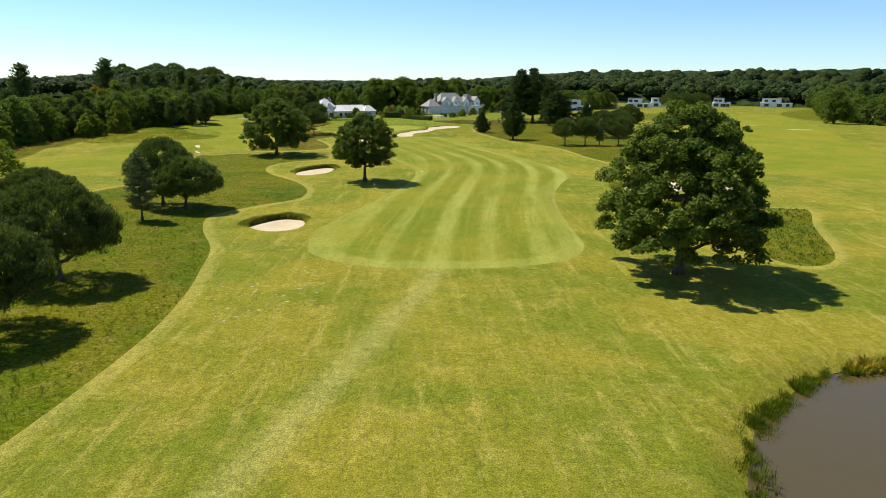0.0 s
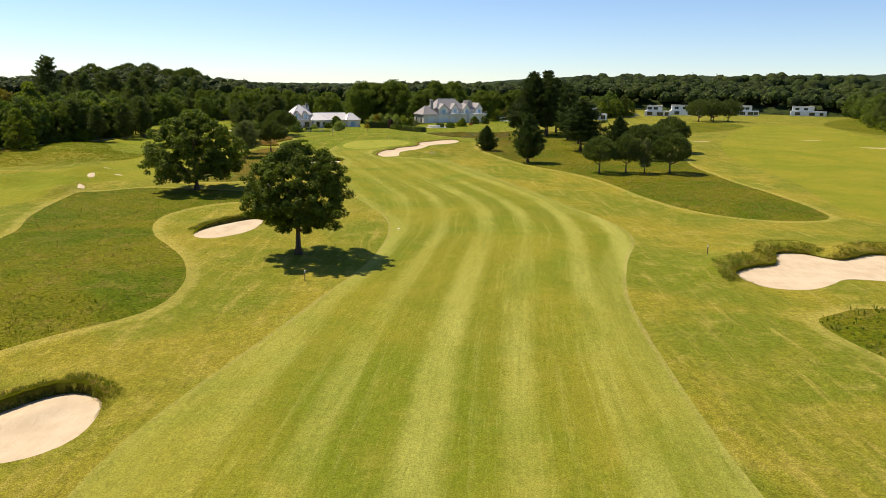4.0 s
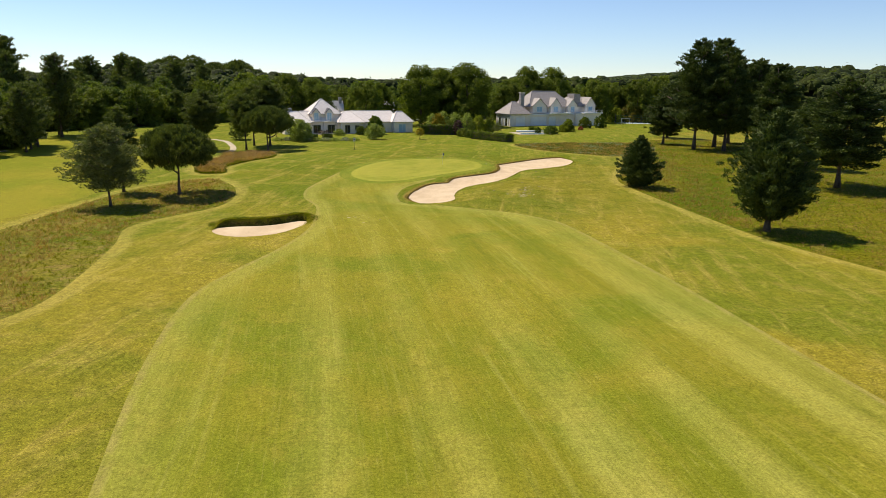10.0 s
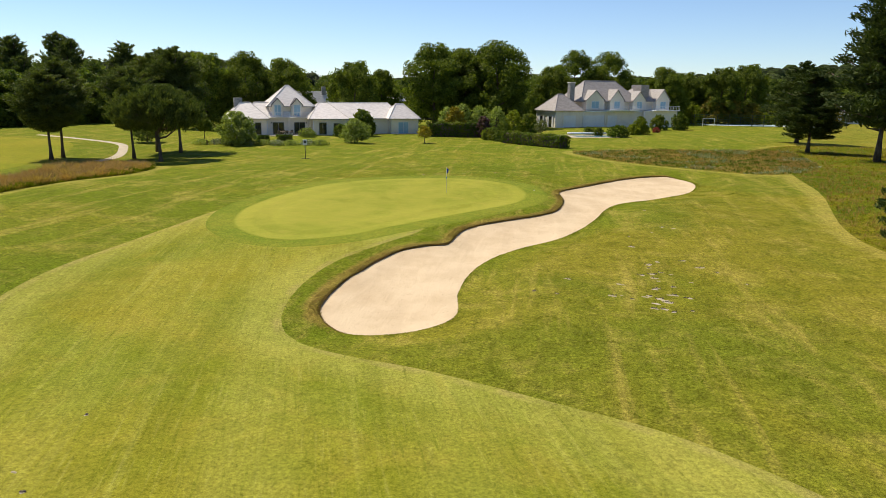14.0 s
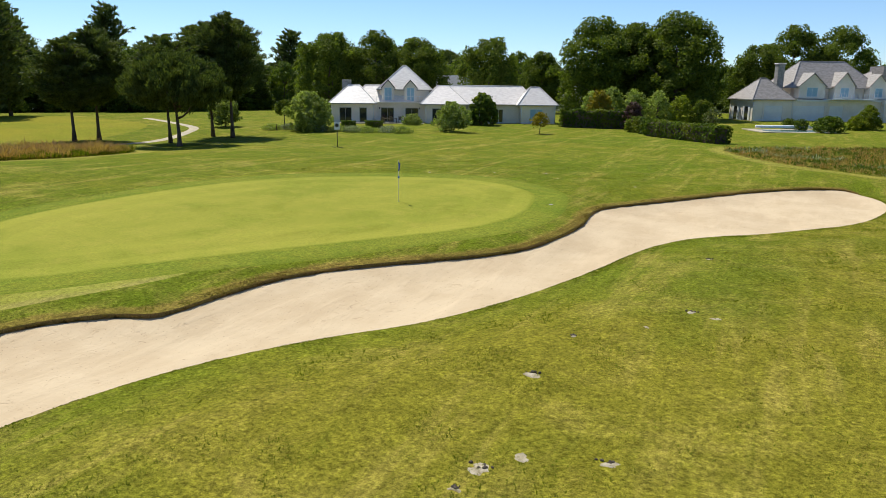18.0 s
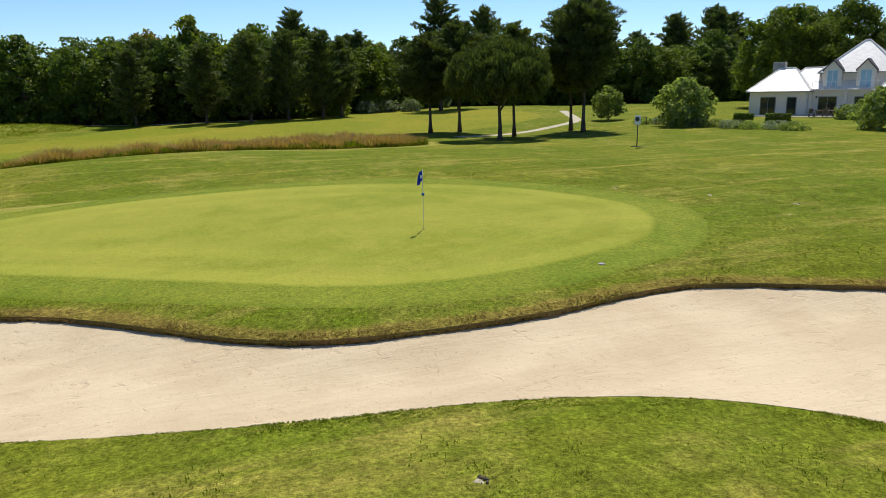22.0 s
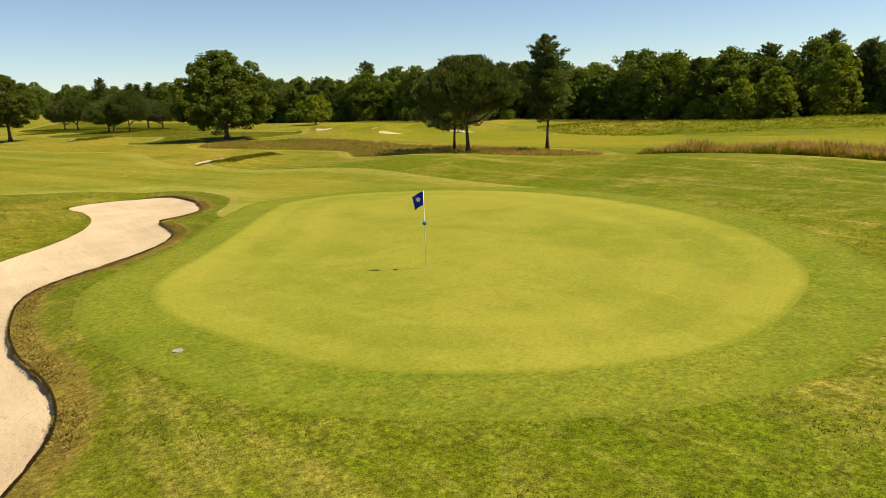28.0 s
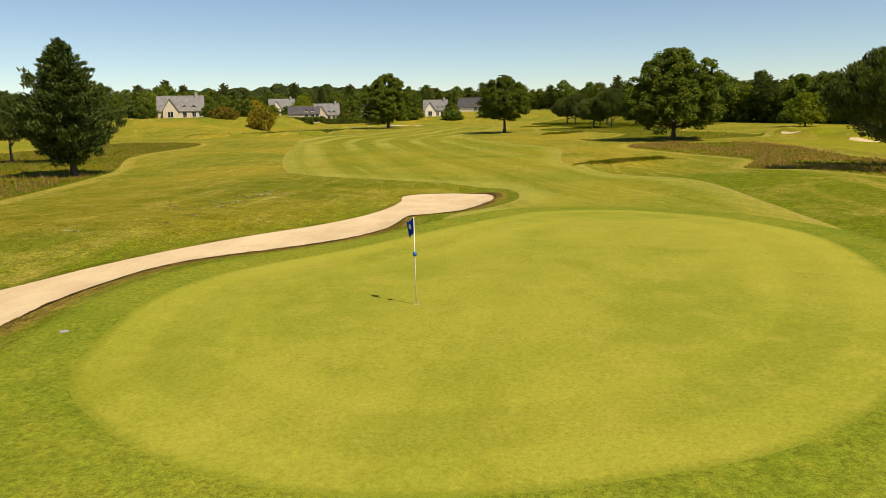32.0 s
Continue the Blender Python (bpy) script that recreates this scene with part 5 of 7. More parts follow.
def villa_a():
    """Long low villa: corner pavilions, a taller middle with two dormers and a balcony."""
    o = (-60.2, 337.0)
    house = empty("house", pose(o[0], o[1], ground_z(-50, 340), 0, 0, 30), "long white villa with pale slate hipped roofs and two dormers", "house")
    e = 2.9
    for a, y0, b, y1, z1 in ((0, 0, 6.6, 8, e), (6.6, 1.0, 14.4, 10, e), (14.4, -1.2, 20.6, 9, e), (20.6, 0.8, 29.2, 9, e), (29.2, -1.0, 34.6, 5.2, e)):
        part("wall", boxm(a, y0, -0.5, b, y1, z1), M_WALL, house)
    for x0, y0, x1, y1, z, apex, ridge in ((0, 0, 6.6, 8, e, 5.6, 1.7), (7.3, 2.9, 15.3, 10.9, 5.0, 8.7, 0.5), (14.0, -1.2, 20.8, 9, e, 5.6, 1.8),
            (17, 0.8, 32, 9, e, 5.65, 11.5), (3, 1.6, 12, 9, e, 5.6, 5), (29.0, -1.0, 34.6, 5.2, e, 5.55, 1.5)):
        slate_roof(house, hip(x0, y0, x1, y1, z, apex, ridge), M_SLATE, ridge)
    part("upper_wall", boxm(7.4, 3.0, e, 15.2, 10, 5.0), M_WALL, house)
    part("balcony", boxm(6.7, 0.5, e, 14.4, 2.68, e + 0.18), M_WALL, house)
    railing(house, 6.9, 14.2, 0.6, e + 0.18, 0.9, 0.6)
    for x in (8.7, 12.2):
        d = part("dormer", boxm(x - 0.95, 2.0, e + 0.18, x + 0.95, 4.5, 5.3), M_WALL, house)
        raw("gable_end", *gable_wall(x - 0.95, x + 0.95, 2.0, 5.3, 6.3), M_WALL, d)
        raw("dormer_roof", *gable(x - 0.95, 2.0, x + 0.95, 5.6, 5.35, 6.5, 0.15, "y"), M_DARKROOF, d)
        window(house, x, 2.0, e + 0.25, 1.2, 2.1, 2, M_WHITE, M_BLUE, sill=False)
    part("chimney", boxm(1.4, 4.2, 3.5, 2.8, 5.4, 6.4, 0.05), M_STONE, house)
    for x, y, w, n in ((2.2, 0, 1.8, 2), (4.9, 0, 1.1, 1), (8.6, 1.0, 2.0, 2), (12.4, 1.0, 2.0, 2), (16.2, -1.2, 1.4, 2)):
        window(house, x, y, 0.05, w, 2.15, n, M_STONE, name="glazed_door", sill=False)
    window(house, 23.0, 0.8, 0.9, 1.5, 1.2, 2)
    window(house, 26.0, 0.8, 0.05, 1.4, 2.1, 2, M_WHITE, name="glazed_door", sill=False)
    d = window(house, 31.6, -1.0, 0.05, 2.0, 2.2, 2, M_WHITE, M_BLUE, name="blue_door", sill=False)
    part("terrace", boxm(1.5, -3.4, -0.3, 14.2, -0.02, 0.03), M_PATH, house, "pale paved terrace")
    for x in (6.75, 10.5, 14.2):
        part("pier", boxm(x - 0.2, 0.62, 0.0, x + 0.2, 0.98, e - 0.01), M_WALL, house)
    for x, y in ((0.06, -0.08), (6.5, -0.08), (14.5, -1.28), (20.5, -1.28), (29.3, -1.08), (34.5, -1.08)):
        v, f = tube([(x, y, 0.0), (x, y, e - 0.2)], [0.05, 0.05], 8)
        raw("downpipe", v, f, M_WHITE, house, True)
    for x in (7.4, 10.4, 13.6):
        part("wall_lamp", boxm(x - 0.08, 0.86, 2.0, x + 0.08, 0.995, 2.25), M_METAL, house)
    window(house, 18.8, -1.2, 0.9, 1.2, 1.2, 2, M_STONE)
    return house


def villa_b():
    """Large villa with a high main roof, gabled dormers, white balconies, garage doors and a chimney."""
    house = empty("house", pose(-3.8, 389.5, ground_z(5, 392), 0, 0, 31), "large white villa with steep grey slate roof and balconies", "house")
    e = 3.9
    for a, y0, b, y1, z1 in ((0, 0, 7.6, 9, e), (7.6, 0.5, 25, 12, e), (25, -0.6, 35, 11, e)):
        part("wall", boxm(a, y0, -0.5, b, y1, z1), M_WALL, house)
    part("upper_wall", boxm(9.5, 3.4, e, 34.0, 11.5, 6.1), M_WALL, house)
    slate_roof(house, hip(0, 0, 7.6, 9, e, 7.7, 1.2), M_SLATE2, 1.2)
    slate_roof(house, hip(8.6, 2.6, 25.5, 13.0, 6.1, 11.0, 9.0), M_SLATE2, 9.0)
    slate_roof(house, hip(24, 3.0, 34.8, 12.0, 6.2, 9.4, 4.5), M_SLATE2, 4.5)
    part("chimney", boxm(6.6, 4.6, 4.5, 7.9, 5.9, 10.3, 0.05), M_STONE, house)
    part("chimney_cap", boxm(6.45, 4.45, 10.31, 8.05, 6.05, 10.5, 0.03), M_WALL, house)
    part("balcony", boxm(14.6, -0.9, e, 23.2, 3.38, e + 0.2), M_WHITE, house)
    railing(house, 14.7, 23.1, -0.8, e + 0.2)
    part("balcony", boxm(27.6, -1.4, e, 35.2, 3.38, e + 0.2), M_WHITE, house)
    railing(house, 27.7, 35.1, -1.3, e + 0.2)
    for x, w, top in ((12.0, 5.0, 8.8), (18.3, 3.9, 9.0), (25.0, 3.6, 8.7), (32.2, 4.0, 9.2)):
        d = part("dormer", boxm(x - w / 2, 1.7, e + 0.2, x + w / 2, 6.5, 6.5), M_WALL, house)
        raw("gable_end", *gable_wall(x - w / 2, x + w / 2, 1.7, 6.5, top - 0.25), M_WALL, d)
        raw("dormer_roof", *gable(x - w / 2, 1.7, x + w / 2, 8.0, 6.5, top, 0.25, "y"), M_SLATE2, d)
        # pale blue panes imitate the sky mirrored in the glass
        window(house, x, 1.7, e + 0.5, w * 0.42, 1.7, 2, M_WHITE, M_BLUE, sill=False)
    part("stair_tower", boxm(27.0, 4.0, 6.0, 29.4, 8.0, 10.2), M_SLATE2, house)
    part("cornice", boxm(7.61, 0.30, e - 0.35, 24.9, 0.49, e - 0.05), M_WHITE, house)
    # panelled garage doors
    for x0, x1, y in ((2.2, 5.6, 0), (8.0, 14.0, 0.5), (15.0, 17.6, 0.5)):
        door = part("garage_door", boxm(x0, y - 0.06, 0.05, x1, y - 0.005, 2.75), M_WHITE, house, "white panelled garage door")
        for k0 in range(4):
            part("panel", boxm(x0 + 0.08, y - 0.085, 0.15 + 0.65 * k0, x1 - 0.08, y - 0.062, 0.72 + 0.65 * k0), M_WHITE, door)
        for x in (x0 - 0.3, x1 + 0.05):
            part("pilaster", boxm(x, y - 0.12, 0.0, x + 0.25, y - 0.004, 3.2), M_WALL, house)
    # shuttered doors in the end wall
    for y in (2.2, 6.4):
        door = part("shuttered_door", boxm(-0.06, y - 0.7, 0.05, -0.005, y + 0.7, 2.5), M_GLASS, house, "glazed door with white shutters")
        for q in (y - 1.35, y + 0.72):
            part("shutter", boxm(-0.11, q, 0.05, -0.065, q + 0.63, 2.5), M_WHITE, door)
    window(house, 31.5, -0.6, 0.1, 3.0, 2.4, 2, M_WHITE, M_WALL, name="shuttered_door", sill=False)
    for x, y in ((0.08, -0.08), (7.5, -0.08), (24.9, -0.68), (34.9, -0.68)):
        v, f = tube([(x, y, 0.0), (x, y, e - 0.2)], [0.05, 0.05], 8)
        raw("downpipe", v, f, M_WHITE, house, True)
    return house


def cottage(x, y, turn, w, d, eave, apex, roof, label, wing=True, z=None, walls=None):
    """A gabled house with a cross wing, dormers, windows and a chimney."""
    house = empty("house", pose(x, y, ground_z(x, y) if z is None else z, 0, 0, turn), label, "house", "houses round the course")
    walls = walls or M_WALL
    part("wall", boxm(-w / 2, 0, -1.5, w / 2, d, eave), walls, house)
    raw("roof", *gable(-w / 2, 0, w / 2, d, eave, apex), roof, house)
    for s in (-1, 1):
        v, f = gable_wall(-d / 2, d / 2, 0, eave, apex - 0.3, 0.2)
        ob = raw("gable_end", v, f, walls, house)
        ob.matrix_local = pose(s * (w / 2 - 0.02) - (0.2 if s > 0 else 0), d / 2, 0, 0, 0, 90) @ pose(0, -0.2 if s > 0 else 0, 0)
    part("chimney", boxm(w * 0.32, d * 0.4, apex - 1.6, w * 0.32 + 0.9, d * 0.4 + 0.8, apex + 1.0, 0.04), M_STONE, house)
    if wing:
        a = -w * 0.22
        part("wing_wall", boxm(a - 2.4, -2.0, -1.5, a + 2.4, -0.02, eave), walls, house)
        raw("gable_end", *gable_wall(a - 2.4, a + 2.4, -2.0, eave, apex - 1.3), walls, house)
        raw("wing_roof", *gable(a - 2.4, -2.0, a + 2.4, d * 0.5, eave, apex - 1.0, 0.3, "y"), roof, house)
        window(house, a, -2.0, 0.2, 1.8, 2.0, 2)
    for i, xx in enumerate((w * 0.08, w * 0.28, w * 0.43)):
        window(house, xx, 0, 0.3, 1.3, 1.7, 2)
        if i < 2:
            dz = part("dormer", boxm(xx - 0.7, 0.5, eave - 0.2, xx + 0.7, 2.5, eave + 1.1), walls, house)
            raw("dormer_roof", *gable(xx - 0.7, 0.5, xx + 0.7, 3.0, eave + 1.1, eave + 1.9, 0.12, "y"), roof, dz)
            window(house, xx, 0.5, eave + 0.05, 0.8, 0.9, 1)
    return house


def cube_house(x, y, turn, w, label):
    """A modern white flat-roofed house of two stepped blocks."""
    house = empty("house", pose(x, y, ground_z(x, y), 0, 0, turn), label, "house", "white houses beyond the fairway")
    part("wall", boxm(-w / 2, 0, -1, w / 2, 9, 3.2), M_WHITE, house)
    part("upper_wall", boxm(-w / 2 + 1, 1.0, 3.2, w * 0.15, 9, 6.4), M_WHITE, house)
    part("roof", boxm(-w / 2 + 0.8, 0.8, 6.4, w * 0.15 + 0.2, 9.2, 6.65), M_STONE, house)
    for xx, z, ww in ((-w * 0.3, 0.4, 3.2), (w * 0.1, 0.3, 3.6), (w * 0.36, 0.4, 2.4)):
        window(house, xx, 0, z, ww, 2.2, 3, M_STONE, sill=False)
    for xx in (-w * 0.32, -w * 0.08):
        window(house, xx, 1.0, 4.0, 2.6, 1.6, 2, M_STONE, sill=False)
    part("canopy", boxm(w * 0.15 + 0.22, 0.3, 3.2, w / 2, 3.0, 3.4), M_WHITE, house)
    return house


villa_a()
villa_b()
for x, y, a, w in ((145, 518, -20, 16), (172, 540, -15, 22), (219, 552, -20, 13), (266, 562, -25, 23), (88, 450, -10, 16)):
    cube_house(x, y, a, w, "modern white flat-roofed house in front of the wood")

# ---------------------------------------------------------------- flag, sign, drain
def flagstick():
    x, y = -12.95, 276.24
    f = empty("flagstick", pose(x, y, ground_z(x, y)), "thin white golf flagstick with a small blue flag in its hole", "flagstick")
    v, fc = tube([(0, 0, -0.1), (0, 0, 1.0), (0, 0, 2.08)], [0.012, 0.011, 0.009], 8)
    raw("pole", v, fc, M_WHITE, f, True)
    bm = bmesh.new()
    n, m = 10, 6
    grid = [[bm.verts.new((0.012 + 0.30 * i / n * (1 - 0.15 * j / m), 0.05 * math.sin(i * 0.9 + j * 0.3) * i / n, 2.06 - 0.36 * j / m - 0.16 * (i / n) ** 1.3)) for j in range(m + 1)] for i in range(n + 1)]
    for i in range(n):
        for j in range(m):
            bm.faces.new((grid[i][j], grid[i + 1][j], grid[i + 1][j + 1], grid[i][j + 1]))
    bmesh.ops.solidify(bm, geom=bm.faces[:], thickness=0.006)
    ob = part("flag", bm, M_FLAG, f, "blue cloth flag with a white emblem")
    ob.rotation_euler = (0, 0, radians(306))
    bm = bmesh.new()
    bmesh.ops.create_circle(bm, cap_ends=True, segments=16, radius=0.06, matrix=pose(0.14, 0.028, 1.84, 90))
    bmesh.ops.solidify(bm, geom=bm.faces[:], thickness=0.004)
    part("emblem", bm, M_WHITE, ob)
    bm = bmesh.new()
    bmesh.ops.create_uvsphere(bm, u_segments=16, v_segments=10, radius=0.055, matrix=pose(0, 0, 1.21))
    for q in bm.faces:
        q.smooth = True
    part("ball", bm, M_BALL, f, "blue ball on the pole")
    bm = bmesh.new()
    bmesh.ops.create_cone(bm, cap_ends=False, segments=20, radius1=0.054, radius2=0.054, depth=0.10, matrix=pose(0, 0, -0.045))
    bmesh.ops.solidify(bm, geom=bm.faces[:], thickness=0.006)
    part("cup", bm, M_WHITE, f, "white rim of the hole")


def sign_post():
    x, y = -33.6, 300.5
    s = empty("sign_post", pose(x, y, ground_z(x, y), 0, 0, 20), "thin dark post with a small round target sign", "sign")
    v, fc = tube([(0, 0, -0.2), (0, 0, 1.9)], [0.04, 0.035], 8)
    raw("post", v, fc, M_METAL, s, True)
    part("panel", boxm(-0.25, -0.05, 1.62, 0.25, -0.015, 2.3, 0.01), M_WHITE, s, "white sign panel")
    bm = bmesh.new()
    bmesh.ops.create_cone(bm, cap_ends=True, segments=20, radius1=0.17, radius2=0.17, depth=0.02, matrix=pose(0, -0.065, 2.02, 90))
    part("disc", bm, M_METAL, s, "dark round mark")
    for dx in (-0.3, 0.3):
        part("foot", boxm(dx - 0.2, -0.05, -0.03, dx + 0.2, 0.05, 0.05), M_METAL, s)


def drain():
    x, y = -5.8, 278.8
    d = empty("drain_cover", pose(x, y, ground_z(x, y)), "small round grey cover in the grass collar", "drain")
    bm = bmesh.new()
    bmesh.ops.create_cone(bm, cap_ends=True, segments=20, radius1=0.10, radius2=0.095, depth=0.03, matrix=pose(0, 0, 0.0))
    part("lid", bm, M_STONE, d)


flagstick()
sign_post()
drain()


# ---------------------------------------------------------------- gardens of the villas
def hedge(x0, y0, x1, y1, wide, high, mat, label, leaves=3500, size=0.16, category="hedge"):
    """A clipped hedge: a woody core under a dense skin of leaves."""
    g = np.random.default_rng(int(abs(x0 * 13 + y0 * 7)))
    length, turn = math.hypot(x1 - x0, y1 - y0), math.degrees(math.atan2(y1 - y0, x1 - x0))
    mx, my = (x0 + x1) / 2, (y0 + y1) / 2
    h = empty("hedge", pose(mx, my, ground_z(mx, my), 0, 0, turn), label, category)
    part("core", boxm(-length / 2 + 0.25, -wide / 2 + 0.25, -0.2, length / 2 - 0.25, wide / 2 - 0.25, high - 0.25, 0.15), M_TRUNK, h)
    p = g.uniform(-1, 1, (leaves, 3))
    ax = g.choice(3, leaves, p=[0.15, 0.45, 0.4])
    p[np.arange(leaves), ax] = np.sign(p[np.arange(leaves), ax]) * (1 - 0.12 * g.random(leaves))
    nrm = np.zeros((leaves, 3))
    nrm[np.arange(leaves), ax] = np.sign(p[np.arange(leaves), ax])
    nrm += g.normal(size=(leaves, 3)) * 0.5
    nrm /= np.linalg.norm(nrm, axis=1, keepdims=True)
    c = p * np.array([length / 2, wide / 2, high / 2]) + np.array([0, 0, high / 2])
    c[:, 2] = np.maximum(c[:, 2], 0.05) * (1 + 0.06 * np.sin(c[:, 0] * 2.1))
    soft = np.maximum(0, np.abs(p[:, 2]) + np.abs(p[:, 1]) - 1.55)
    c[:, 1] *= 1 - 0.5 * soft
    c[:, 2] -= np.where(p[:, 2] > 0, soft * high * 0.2, 0)
    c += np.array([[noise.noise(q * 0.9) * 0.16, noise.noise(q * 0.9 + Vector((9, 0, 0))) * 0.16, noise.noise(q * 0.7 + Vector((0, 9, 0))) * 0.18] for q in (Vector(w) for w in c)])
    leaf_mesh("leaves", leaf_quads(c, nrm, size, g), mat, h)
    return h


hedge(-26.8, 346.5, -17.6, 350.0, 2.4, 2.6, M_HEDGE, "tall clipped green and golden hedge beside the villa", 5000)
hedge(-12.0, 336.5, -2.6, 326.0, 2.2, 1.9, M_HEDGE, "long low clipped hedge between the gardens", 5000)
hedge(-50.2, 325.2, -48.6, 326.3, 1.2, 1.0, M_HEDGE, "small clipped box hedge in front of the terrace", 1500, 0.1)
hedge(-47.6, 327.0, -45.6, 328.4, 1.2, 1.0, M_HEDGE, "small clipped box hedge in front of the terrace", 1500, 0.1)


M_PURPLE = foliage("purple_leaves", (0.05, 0.03, 0.03), (0.16, 0.09, 0.08), (0.14, 0.08, 0.07))
M_GOLD = foliage("bronze_leaves", (0.11, 0.10, 0.015), (0.25, 0.19, 0.025), (0.30, 0.20, 0.025))
M_RED = foliage("red_flowers", (0.10, 0.09, 0.03), (0.45, 0.06, 0.07), (0.35, 0.05, 0.06))
M_WHITEBED = foliage("white_flowers", (0.09, 0.13, 0.03), (0.46, 0.46, 0.36), (0.16, 0.20, 0.06))


def bush(x, y, w, h, mat, label, leaves=1800, size=0.14, seed=1, stem=0.0, category="shrub"):
    return plant(make_tree("bush", "round", h, w, seed, leaves, size, mat, label, stem), x, y, seed * 40)


bush(-15.0, 343.2, 3.4, 2.0, M_HEDGE, "rounded clipped green bush at the end of the hedge", 2500, seed=3)
bush(-13.2, 340.4, 2.8, 1.7, M_HEDGE, "rounded clipped green bush beside the hedge", 2000, seed=4)
bush(-50.6, 319.0, 6.0, 4.7, M_PALE, "pale green flowering bush beside the terrace", 6000, 0.17, 5, 0.0)
bush(-35.0, 327.5, 4.8, 3.6, M_PALE, "small round garden tree with pale flowers", 4000, 0.15, 6, 0.1)
bush(-38.5, 345.2, 4.6, 4.6, M_HEDGE, "dark bushy palm against the villa wall", 4000, 0.22, 7, 0.0)
bush(-41.5, 341.5, 2.6, 2.2, M_HEDGE, "dark green shrub against the villa wall", 1500, 0.15, 8)
bush(-46.0, 337.0, 3.2, 1.5, M_PALE, "pale flowering shrub by the villa wall", 1500, 0.14, 9)
bush(-24.6, 331.5, 2.4, 2.6, M_YELLOW, "small young tree with golden leaves on the lawn", 900, 0.13, 10, 0.4)
bush(-65.5, 319.8, 4.2, 4.0, M_PALE, "pale leafy young tree beside the gravel path", 3000, 0.17, 11, 0.15)
bush(-57.5, 322.5, 2.6, 3.4, M_HEDGE, "small weeping tree with a round green head", 2000, 0.14, 12, 0.5)
bush(8.0, 359.0, 4.4, 2.2, M_HEDGE, "low dark shrub beside the swimming pool", 2500, 0.15, 13)
bush(4.6, 363.0, 2.2, 1.6, M_HEDGE, "clipped green ball bush by the pool", 1200, 0.12, 14)
bush(20.0, 391.0, 4.2, 3.4, M_HEDGE, "dark garden shrub in front of the white villa", 2500, 0.18, 15)
bush(-22.5, 352.0, 4.0, 5.2, M_YELLOW, "bright golden shrub behind the hedge", 2500, 0.2, 16)
bush(25.0, 393.0, 4.0, 3.8, M_HEDGE, "dark purple-green shrub by the villa wall", 2500, 0.18, 17)
bush(62, 75, 8, 6.5, M_YELLOW, "yellow-green willow with a rounded crown", 6000, 0.25, 18, 0.12)
bush(-79.6, 127.4, 8.5, 7.0, M_LEAF, "yellow-green young tree beside the next fairway", 4000, 0.24, 95, 0.15)
bush(76, 70, 8, 3.6, M_GOLD, "low golden shrubs beside the far house", 4000, 0.4, 19)

for n, (x, y, w, h, mat, what) in enumerate(((-24.5, 354.5, 3.8, 5.2, M_PALE, "pale yellow-green garden shrub"), (-21.5, 355.5, 4.4, 5.8, M_PALE, "pale flowering garden shrub"),
        (-18.5, 356.5, 4.6, 5.4, M_PALE, "pale green garden shrub"), (-15.2, 357.8, 4.6, 5.2, M_PALE, "pale leafy garden shrub"), (-12, 359, 4.4, 4.6, M_LEAF, "fresh green garden shrub"), (-9, 360.2, 4.0, 4.2, M_HEDGE, "dark green garden shrub"),
        (-16.8, 348.6, 3.0, 3.8, M_PURPLE, "purple-leaved shrub"))):
    bush(x, y, w, h, mat, what + " in the bank behind the hedge", 2600, 0.16, 70 + n)
for n in range(8):
    bush(34 + n * 5.6, 428 + n * 1.1 + (n % 3) * 0.8, 6.5 + n % 3, 5.2 + 0.7 * (n * 7 % 4), M_GOLD if n % 4 else M_LEAF, "golden-brown garden shrub behind the court", 1500, 0.3, 80 + n)
bush(13.6, 371.6, 3.6, 3.6, M_LEAF, "clipped upright yellow-green garden shrub", 4200, 0.13, 90)
bush(11.8, 369.6, 2.6, 2.2, M_LEAF, "low yellow-green garden shrub", 2200, 0.12, 91)
bush(17.6, 377.5, 1.6, 1.1, M_RED, "small shrub with red flowers by the villa wall", 900, 0.09, 92)
bush(3.0, 366.5, 2.4, 1.5, M_HEDGE, "dark clipped bush near the villa wall", 1500, 0.12, 93)
bush(-6.5, 352.0, 2.6, 3.2, M_PALEPINE, "thin young tree on the lawn behind the low hedge", 700, 0.13, 94, 0.35)

for n, (x, y) in enumerate(((-106.5, 300.5), (-108.5, 304.5), (-108, 308.5))):
    bush(x, y, 4.4, 1.9, M_WHITEBED, "white-flowering shrub at the foot of the wood", 1800, 0.15, 140 + n)

bush(-125, 267, 11, 14.5, M_YELLOW, "golden-leaved tree standing over the wood edge", 6000, 0.3, 150, 0.1)

# low white flower bed before the terrace
g = np.random.default_rng(61)
for n in range(9):
    t = n / 8
    bush(-55.5 + 17 * t, 317.6 + 3.6 * t + 0.4 * math.sin(n * 2.0), 2.6, 0.75, M_WHITEBED if n % 2 else M_PALE, "low clump of white-flowering plants in a bed", 900, 0.09, 100 + n)

# swimming pool with its paving and roller
pool = empty("swimming_pool", pose(0.6, 356.5, ground_z(3, 360) + 0.02, 0, 0, 22), "small swimming pool with pale stone edge", "pool")
part("paving", boxm(-1.5, -1.5, -0.3, 9.5, 7, 0.06), M_PATH, pool)
part("water", boxm(0, 0, 0.0, 8, 4.5, 0.075), simple("pool_water", (0.16, 0.30, 0.32), (0.2, 0.36, 0.38), 2.0, 0.05, 0.05, spec=0.6), pool)
v, f = tube([(-0.2, 5.0, 0.5), (8.2, 5.0, 0.5)], [0.22, 0.22], 10)
raw("cover_roller", v, f, M_WHITE, pool, True)

